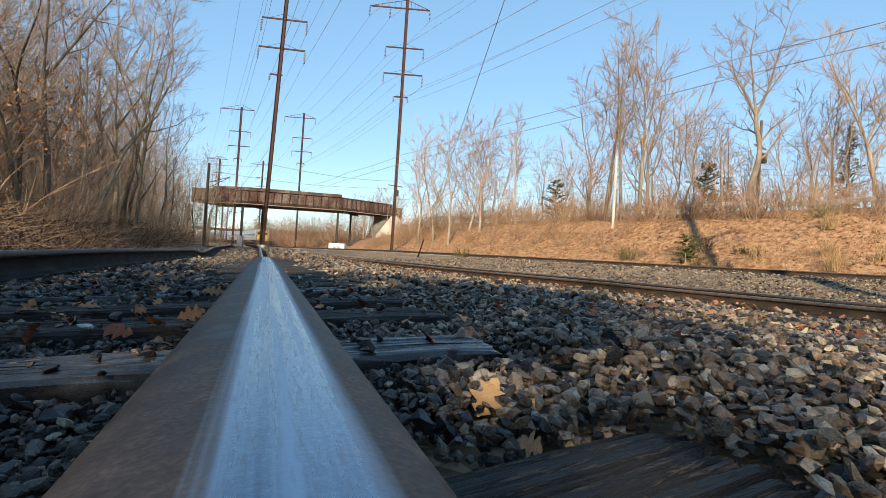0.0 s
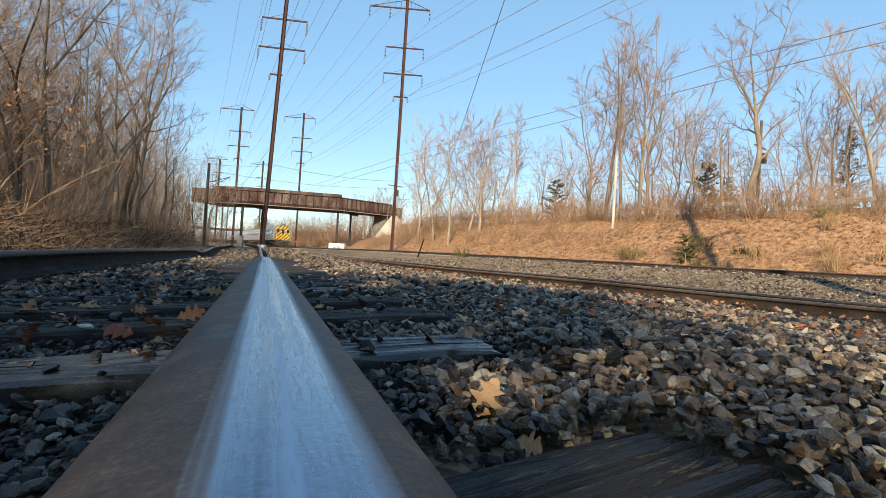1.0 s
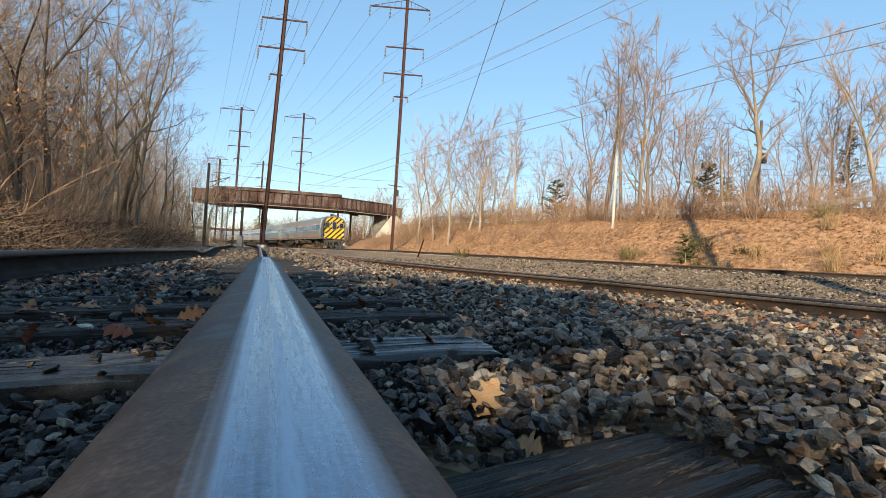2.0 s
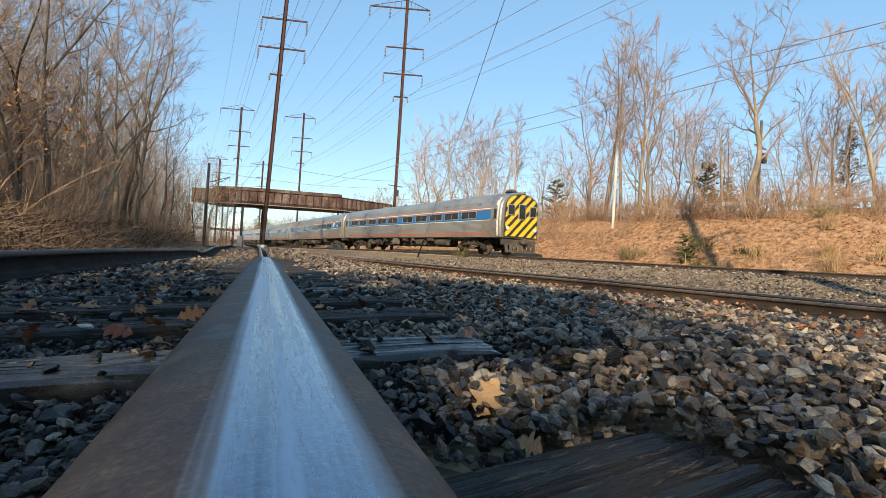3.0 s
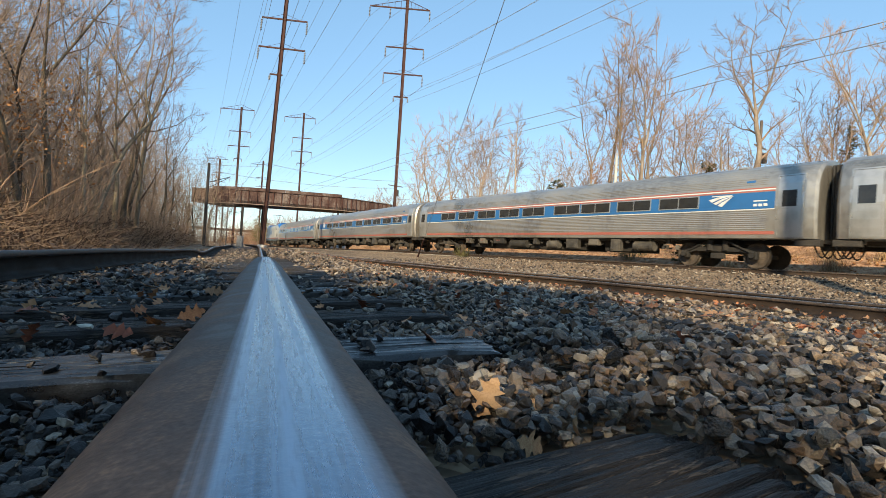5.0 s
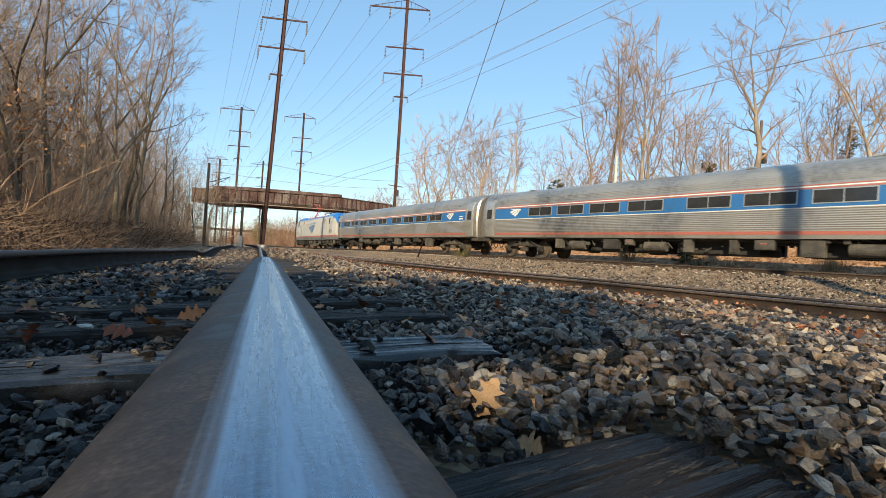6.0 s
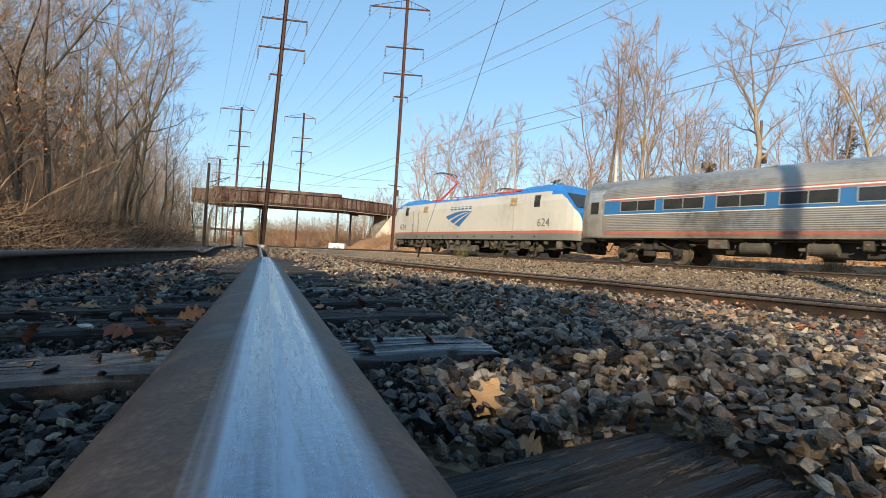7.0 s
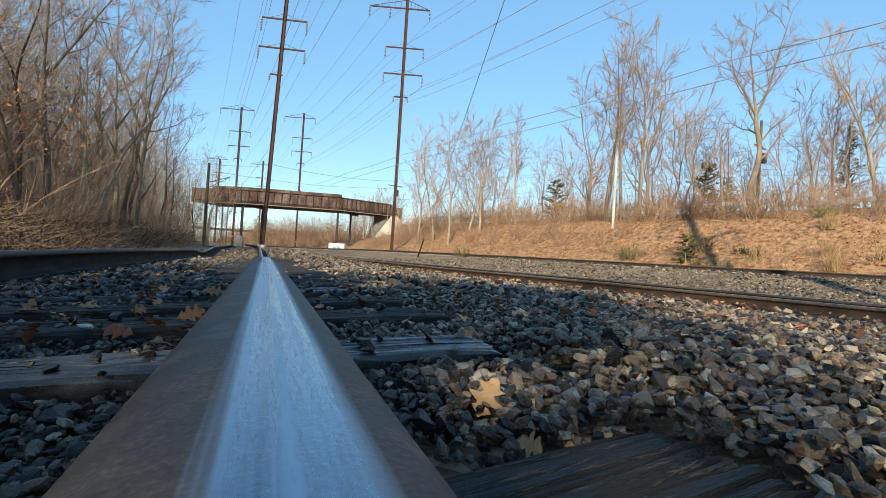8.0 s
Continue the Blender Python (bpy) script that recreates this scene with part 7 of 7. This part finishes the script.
    # farther trees past the road
    for _ in range(95):
        e = 17.5 + 30 * rnd.random() ** 1.4
        p = main_at(rnd.uniform(-105, 6), e)[0]
        put(far, rnd.randrange(3), p.x, p.y, rnd.uniform(0.45, 0.75), rnd.uniform(0, 6.28), "distant bare tree beyond the road", "distant trees")
    # trees beyond the bridge
    for _ in range(26):
        p = main_at(rnd.uniform(-260, -100), rnd.uniform(6, 26))[0]
        put(far, rnd.randrange(3), p.x, p.y, rnd.uniform(0.5, 0.8), rnd.uniform(0, 6.28), "distant bare tree beyond the bridge", "distant trees")


build_trees()
# ---- shrubs, brush and dry grass ----
M_SHRUB = mat("reddish_brush", [(0.3, (0.17, 0.10, 0.065)), (0.55, (0.34, 0.22, 0.145)), (0.75, (0.48, 0.33, 0.22))], scale=0.8, fine=8, rough=0.95, bump=0.0, spec=0.1, object_random=0.5)
M_DRYGRASS = mat("dry_grass", [(0.3, (0.22, 0.135, 0.07)), (0.5, (0.38, 0.25, 0.13)), (0.75, (0.52, 0.37, 0.21))], scale=0.9, fine=8, rough=0.95, bump=0.0, spec=0.1, island_random=0.5)
M_CANE = mat("dead_canes", [(0.25, (0.05, 0.032, 0.022)), (0.45, (0.17, 0.105, 0.068)), (0.72, (0.36, 0.25, 0.165))], scale=0.9, fine=8, rough=0.9, bump=0.0, spec=0.1, island_random=0.7)
M_NEEDLE = mat("dull_green_needles", [(0.3, (0.055, 0.052, 0.022)), (0.55, (0.13, 0.115, 0.05)), (0.75, (0.23, 0.185, 0.09))], scale=1.2, fine=9, rough=0.9, bump=0.0, spec=0.15, object_random=0.4)
M_RUSSET = mat("clinging_dead_leaves", [(0.3, (0.22, 0.10, 0.04)), (0.6, (0.40, 0.20, 0.09)), (0.8, (0.50, 0.29, 0.14))], scale=2, fine=10, rough=0.9, bump=0.0, spec=0.1, island_random=0.6)


def shrub(seed, stems, height, twigs):
    rnd = random.Random(seed)
    t = Tubes()
    for _ in range(stems):
        a = rnd.uniform(0, 6.283)
        r = rnd.uniform(0, 0.5)
        line = grow(rnd, (r * math.cos(a), r * math.sin(a), -0.1), (0.45 * math.cos(a) + rnd.gauss(0, 0.2), 0.45 * math.sin(a) + rnd.gauss(0, 0.2), 1), height * rnd.uniform(0.6, 1.1), 4, 0.12, 0.02)
        t.add(line, 0.012, 0.005, 3)
        for k in range(twigs):
            x = rnd.uniform(0.8, 3.999)
            j = int(x)
            p = line[j] + (line[j + 1] - line[j]) * (x - j)
            tw = grow(rnd, p, side_way(rnd, line[j + 1] - line[j], rnd.uniform(0.4, 1.0)), height * rnd.uniform(0.15, 0.4), 1, 0.2, 0.05)
            t.add(tw, 0.009, 0.003, 3)
    return t


def conifer(seed, height, width, shape, lush=1.0, bare=0.12):
    """A rough evergreen: trunk and a crown of many short drooping sprays."""
    rnd = random.Random(seed)
    trunk, crown = Tubes(), Tubes()
    line = grow(rnd, (0, 0, -0.2), (rnd.uniform(-0.04, 0.04), 0, 1), height, 8, 0.03, 0.03)
    trunk.add(line, height * 0.013 + 0.02, 0.015, 7)
    n = int(36 * height ** 0.5)
    for i in range(n):
        t = bare + (0.98 - bare) * (i + rnd.random()) / n
        j = min(7, int(t * 8))
        p = line[j] + (line[j + 1] - line[j]) * (t * 8 - j)
        r = width * (1 - t) ** shape * rnd.uniform(0.5, 1.15) + 0.08
        a = rnd.uniform(0, 6.283)
        br = grow(rnd, p, (math.cos(a), math.sin(a), rnd.uniform(0.0, 0.5)), r, 3, 0.12, 0.03)
        crown.add(br, 0.015, 0.006, 3)
        for _ in range(int(6 + r * 11)):
            x = rnd.uniform(0.5, 2.999)
            q = int(x)
            pp = br[q] + (br[q + 1] - br[q]) * (x - q)
            crown.add(grow(rnd, pp, side_way(rnd, br[q + 1] - br[q], rnd.uniform(0.3, 1.1)), rnd.uniform(0.12, 0.32), 1, 0.2, 0.0), 0.024 * lush, 0.007 * lush, 3)
    return trunk, crown


def build_brush():
    rnd = random.Random(14)
    clumps = [shrub(40 + k, 14, 2.4, 6) for k in range(5)]
    forms = [c.mesh("shrub", M_SHRUB) for c in clumps]
    arrays = [c.arrays() for c in clumps]

    def thicket(name, spots, label):
        """Many far shrubs joined into one mesh."""
        vs, fs, off = [], [], 0
        for x, y, s in spots:
            v, f = arrays[rnd.randrange(5)]
            a = rnd.uniform(0, 6.283)
            m = np.array(((math.cos(a), -math.sin(a), 0), (math.sin(a), math.cos(a), 0), (0, 0, 1)))
            vs.append(v @ m * s + np.array((x, y, ground_z(x, y))))
            fs.append(f + off)
            off += len(v)
        tagged(new(name, quads(name, np.concatenate(vs), np.concatenate(fs), M_SHRUB)), label, "brush", kind="stuff")

    def put(me, name, x, y, sz, sh, label, cat_, group):
        if -18 < x < -3 and 76 < y < 100:      # the ground before the wing wall is bare
            return None
        ob = new(name, me)
        ob.matrix_basis = Matrix.LocRotScale(Vector((x, y, ground_z(x, y))), Euler((0, 0, rnd.uniform(0, 6.283))), (sz, sz, sh))
        return tagged(ob, label, cat_, group)
    slope = []
    for i in range(340):
        u = -88 * rnd.random() ** 1.15 + 9
        e = min(16.5, max(8.5, rnd.gauss(12.6, 1.7)))
        if u > -34 and e < 10.5:
            e += 2.0
        p = main_at(u, e)[0]
        s = rnd.uniform(0.55, 1.05)
        if i < 225:
            put(rnd.choice(forms), "bare_shrub", p.x, p.y, s * 1.15, s, "leafless reddish-brown shrub on the sunny bank", "shrub", "shrubs of the bank")
        else:
            slope.append((p.x, p.y, s))
    for _ in range(170):
        p = main_at(rnd.uniform(-72, -12), rnd.uniform(7.5, 13.5))[0]
        slope.append((p.x, p.y, rnd.uniform(0.5, 0.9)))
    thicket("slope_brush", [q for q in slope if not (-18 < q[0] < -3 and 76 < q[1] < 100)], "leafless reddish-brown brush on the sunny bank")
    for _ in range(40):
        p = main_at(rnd.uniform(-30, 6), rnd.uniform(5.2, 9.5))[0]
        s = rnd.uniform(0.22, 0.42)
        put(rnd.choice(forms), "bare_shrub", p.x, p.y, s * 1.3, s, "leafless reddish-brown shrub on the sunny bank", "shrub", "shrubs of the bank")
    spots = []
    for _ in range(60):
        p = main_at(rnd.uniform(-240, -92), rnd.uniform(4, 16))[0]
        spots.append((p.x, p.y, rnd.uniform(0.9, 1.7)))
    thicket("far_brush", spots, "leafless brown brush beyond the bridge")
    spots = []
    # undergrowth of the wood
    for _ in range(90):
        y = rnd.uniform(6, 80)
        off = rnd.uniform(6.4, 15)
        x = own_at(min(70, y / 0.93))[0].x - off
        s = rnd.uniform(0.7, 1.5)
        spots.append((x, y, s))
    thicket("undergrowth", spots, "leafless brown undergrowth of the wood")
    # dead canes tumbling over at the wood's edge
    t = Tubes()
    for _ in range(4600):
        y = 6.5 + 42 * rnd.random() ** 1.5
        x = own_at(min(70, y / 0.93))[0].x - rnd.uniform(5.0, 9.0) * (1 + 0.15 * rnd.random())
        a = rnd.uniform(0, 6.283)
        k = rnd.uniform(0.8, 2.3)
        line = grow(rnd, (x, y, ground_z(x, y) - 0.05), (math.cos(a) * 0.7, math.sin(a) * 0.7, 0.9), k, 5, 0.25, -0.17)
        t.add(line, 0.013, 0.005, 3)
    tagged(new("dead_canes", t.mesh("dead_canes", M_CANE)), "tangle of pale dead canes and dry stalks", "brush", kind="stuff")
    # distant woods along the skyline and beyond the bridge
    t = Tubes()
    for _ in range(5200):
        a = rnd.uniform(-0.345, 0.95)
        d = rnd.uniform(230, 400)
        x, y = d * math.sin(a), d * math.cos(a)
        u, e = main_coords(x, y)
        if -30 < e < 4:
            continue
        hgt = rnd.uniform(7, 15) * (0.75 + 0.5 * noise.noise(Vector((a * 9, 0, 0))))
        t.add(grow(rnd, (x, y, ground_z(x, y) - 0.5), (rnd.gauss(0, 0.25), rnd.gauss(0, 0.25), 1), hgt, 2, 0.15, 0.0), 0.16, 0.05, 3)
    for _ in range(5200):
        u, e = rnd.uniform(-235, -103), 5 + 24 * rnd.random() ** 1.3
        p = main_at(u, e)[0]
        t.add(grow(rnd, (p.x, p.y, ground_z(p.x, p.y) - 0.2), (rnd.gauss(0, 0.6), rnd.gauss(0, 0.6), 1), rnd.uniform(4.0, 10.5) * (0.75 + 0.02 * e), 2, 0.5, 0.04), 0.035, 0.012, 3)
    tagged(new("distant_woods", t.mesh("distant_woods", M_SHRUB)), "hazy brown leafless woods in the distance", "woods", kind="stuff")
    # saplings that fill the wood, the far side of the road and the ground behind
    def saplings(name, spots, lo, hi, twigs, material, label):
        t = Tubes()
        for x, y in spots:
            h = rnd.uniform(lo, hi)
            line = grow(rnd, (x, y, ground_z(x, y) - 0.2), (rnd.gauss(0, 0.12), rnd.gauss(0, 0.12), 1), h, 4, 0.17, 0.05)
            t.add(line, 0.034, 0.008, 3)
            for _ in range(twigs):
                q = rnd.uniform(0.8, 3.999)
                j = int(q)
                p = line[j] + (line[j + 1] - line[j]) * (q - j)
                t.add(grow(rnd, p, side_way(rnd, line[j + 1] - line[j], rnd.uniform(0.4, 1.1)), h * rnd.uniform(0.10, 0.28), 1, 0.2, 0.0), 0.013, 0.005, 3)
        tagged(new(name, t.mesh(name, material)), label, "woods", kind="stuff")
    spots = []
    for _ in range(2000):
        y = 8 + 77 * rnd.random() ** 1.2
        spots.append((own_at(min(70, y / 0.93))[0].x - 9.5 - 0.9 * soft(18, 40, y) - 22 * rnd.random() ** 1.3, y))
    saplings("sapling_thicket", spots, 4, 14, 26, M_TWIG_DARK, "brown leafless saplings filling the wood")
    spots = []
    for _ in range(620):
        p = main_at(-100 * rnd.random() + 10, rnd.uniform(18, 40))[0]
        spots.append((p.x, p.y))
    saplings("roadside_saplings", spots, 2.5, 7.5, 16, M_TWIG, "pale leafless saplings beyond the road")
    spots = [(rnd.uniform(-45, 30), rnd.uniform(-48, -31)) for _ in range(420)] + [(rnd.uniform(-34, -13), rnd.uniform(-32, 3)) for _ in range(260)]
    saplings("rear_wood", spots, 6, 12, 12, M_TWIG_DARK, "brown leafless wood behind the tracks")
    # grass of the bank
    t = Tubes()
    for _ in range(3600):
        u = -95 * rnd.random() ** 1.5 + 8
        e = 3.4 + 9.5 * rnd.random() ** 1.2
        p = main_at(u, e)[0]
        z = ground_z(p.x, p.y)
        tall = rnd.uniform(0.10, 0.34) * (1.6 if rnd.random() < 0.06 else 1)
        for _ in range(5):
            t.add(grow(rnd, (p.x + rnd.gauss(0, 0.12), p.y + rnd.gauss(0, 0.12), z - 0.02), (rnd.gauss(0, 0.5), rnd.gauss(0, 0.5), 1), tall * rnd.uniform(0.6, 1.2), 1, 0.1, -0.1), 0.012, 0.003, 3)
    tagged(new("dry_grass", t.mesh("dry_grass", M_DRYGRASS)), "short dry orange-tan grass on the bank", "grass", kind="stuff")
    # leaf litter of the bank
    flat = [(np.array([(-0.5, 0, 0), (0, 0.3, b), (0.5, 0, 0.1), (0, -0.3, b * 0.5)]), np.array([(0, 1, 2), (0, 2, 3)])) for b in (0.1, 0.2, 0.35, -0.1)]
    picks = []
    for _ in range(9000):
        p = main_at(-80 * rnd.random() ** 1.5 + 9, 3.0 + 9.5 * rnd.random())[0]
        picks.append((rnd.randrange(4), any_turn(rnd, 0.4), rnd.uniform(0.09, 0.2), np.array((p.x, p.y, ground_z(p.x, p.y) + 0.03))))
    tagged(new("bank_litter", joined("bank_litter", flat, picks, M_RUSSET)), "fallen leaves strewn over the grassy bank", "leaves", kind="stuff")
    # tall tufts
    for tx, ty in ((15.6, 25.2), (13.6, 24.0), (19.4, 25.5), (18.1, 23.8), (17.0, 22.0), (18.9, 21.5)):
        q = Tubes()
        for _ in range(140):
            q.add(grow(rnd, (rnd.gauss(0, 0.16), rnd.gauss(0, 0.16), -0.05), (rnd.gauss(0, 0.28), rnd.gauss(0, 0.28), 1), rnd.uniform(0.5, 1.0), 3, 0.08, -0.06), 0.010, 0.003, 3)
        ob = new("grass_tuft", q.mesh("grass_tuft", M_DRYGRASS))
        ob.location = (tx, ty, ground_z(tx, ty))
        tagged(ob, "tall dry grass tuft at the foot of the bank", "grass tuft", "grass tufts")
    # evergreens; those with y below 0 are unseen, added to shade the foreground
    for k, (tx, ty, h, w, sh) in enumerate(((32.5, 41.0, 8.6, 1.9, 0.8), (22.0, 43, 5.2, 2.2, 0.5), (24.3, 44, 4.2, 1.7, 0.5), (10.7, 49.0, 4.0, 1.9, 0.6), (13.25, 27.6, 1.7, 0.6, 0.35), (14.6, 28.4, 1.2, 0.4, 0.35), (1.25, 31.8, 0.8, 0.4, 0.3), (13.4, 26.3, 0.8, 0.5, 0.25), (15.9, 26.4, 0.7, 0.6, 0.25), (19.9, 26.6, 0.9, 0.6, 0.25), (11.4, 30.6, 1.0, 0.6, 0.3), (-47, 128, 8, 2.6, 0.6), (-52, 150, 9, 3, 0.6), (-1.2, -12.8, 9.4, 1.2, 0.3), (-0.4, -14.0, 9.8, 1.7, 0.3), (-3.0, -11.5, 8.6, 1.7, 0.25), (-4.85, -11.9, 7.5, 1.65, 0.25), (-5.1, -12.6, 7.6, 1.7, 0.25), (-6.4, -13.2, 8.2, 2.4, 0.25), (-7.9, -12.6, 8.4, 2.4, 0.3), (-9.9, -13.0, 9.4, 2.6, 0.3), (-12.3, -13.6, 9.8, 2.6, 0.3), (-6.4, -17.2, 10.8, 2.4, 0.3), (-9.0, -16.8, 10.4, 2.6, 0.3), (-11.6, -17.3, 10.6, 2.6, 0.3))):
        if h < 1.6:
            ob = put(shrub(60 + k, 34, h * 0.9, 12).mesh("evergreen_bush", M_NEEDLE), "evergreen_bush", tx, ty, 1.2 * w + 0.4, 1.0, "low dull olive-green bush on the bank", "shrub", "evergreen bushes")
            continue
        # unseen shade casters get thicker sprays; one is bare below to pass sun
        tr, cr = conifer(60 + k, h, w, sh, 1.7 if ty > 0 else 4.6 if tx < -3.2 else 1.8 if tx < -2 else 2.2, 0.76 if ty < 0 and -3.2 < tx < -2 else 0.12)
        root = new("evergreen")
        root.location = (tx, ty, ground_z(tx, ty))
        piece("trunk", tr.mesh("trunk", M_BARK), root)
        piece("crown", cr.mesh("crown", M_NEEDLE), root)
        tagged(root, "dull green conifer on the bank" if h > 3 else "small dull green cedar bush on the bank", "evergreen", "evergreens")
    # clinging russet leaves in some bank trees
    shapes = []
    for k in range(4):
        b = rnd.uniform(0.1, 0.4)
        shapes.append((np.array([(-0.5, 0, 0), (0, 0.3, b), (0.5, 0, 0.1), (0, -0.3, b * 0.5)]), np.array([(0, 1, 2), (0, 2, 3)])))
    picks = []
    for cx, cy, cz, r, n in ((-13.2, 16.0, 3.9, 1.7, 420), (-15.0, 18.0, 3.2, 1.5, 200), (11.3, 38.5, 7.2, 1.3, 420), (12.0, 39.2, 5.6, 1.4, 380), (27.8, 36, 6.0, 1.2, 260), (26.6, 35, 5.4, 1.2, 240), (6.2, 45, 7.0, 0.7, 120), (13.8, 38, 9.2, 1.0, 160)):
        for _ in range(n):
            p = np.array((cx + rnd.gauss(0, r * 0.55), cy + rnd.gauss(0, r * 0.5), cz + rnd.gauss(0, r * 0.45)))
            picks.append((rnd.randrange(4), any_turn(rnd, 0.9), rnd.uniform(0.10, 0.17), p))
    tagged(new("dead_foliage", joined("dead_foliage", shapes, picks, M_RUSSET)), "russet dead leaves clinging to bare branches", "leaves", kind="stuff")


build_poles()
build_road()
build_trackside()
build_brush()


def motions():
    for car, mid, half in TRAIN:
        walk(car, [(i * 0.25, car_pose(mid, half, i * 0.25)) for i in range(33)])


motions()
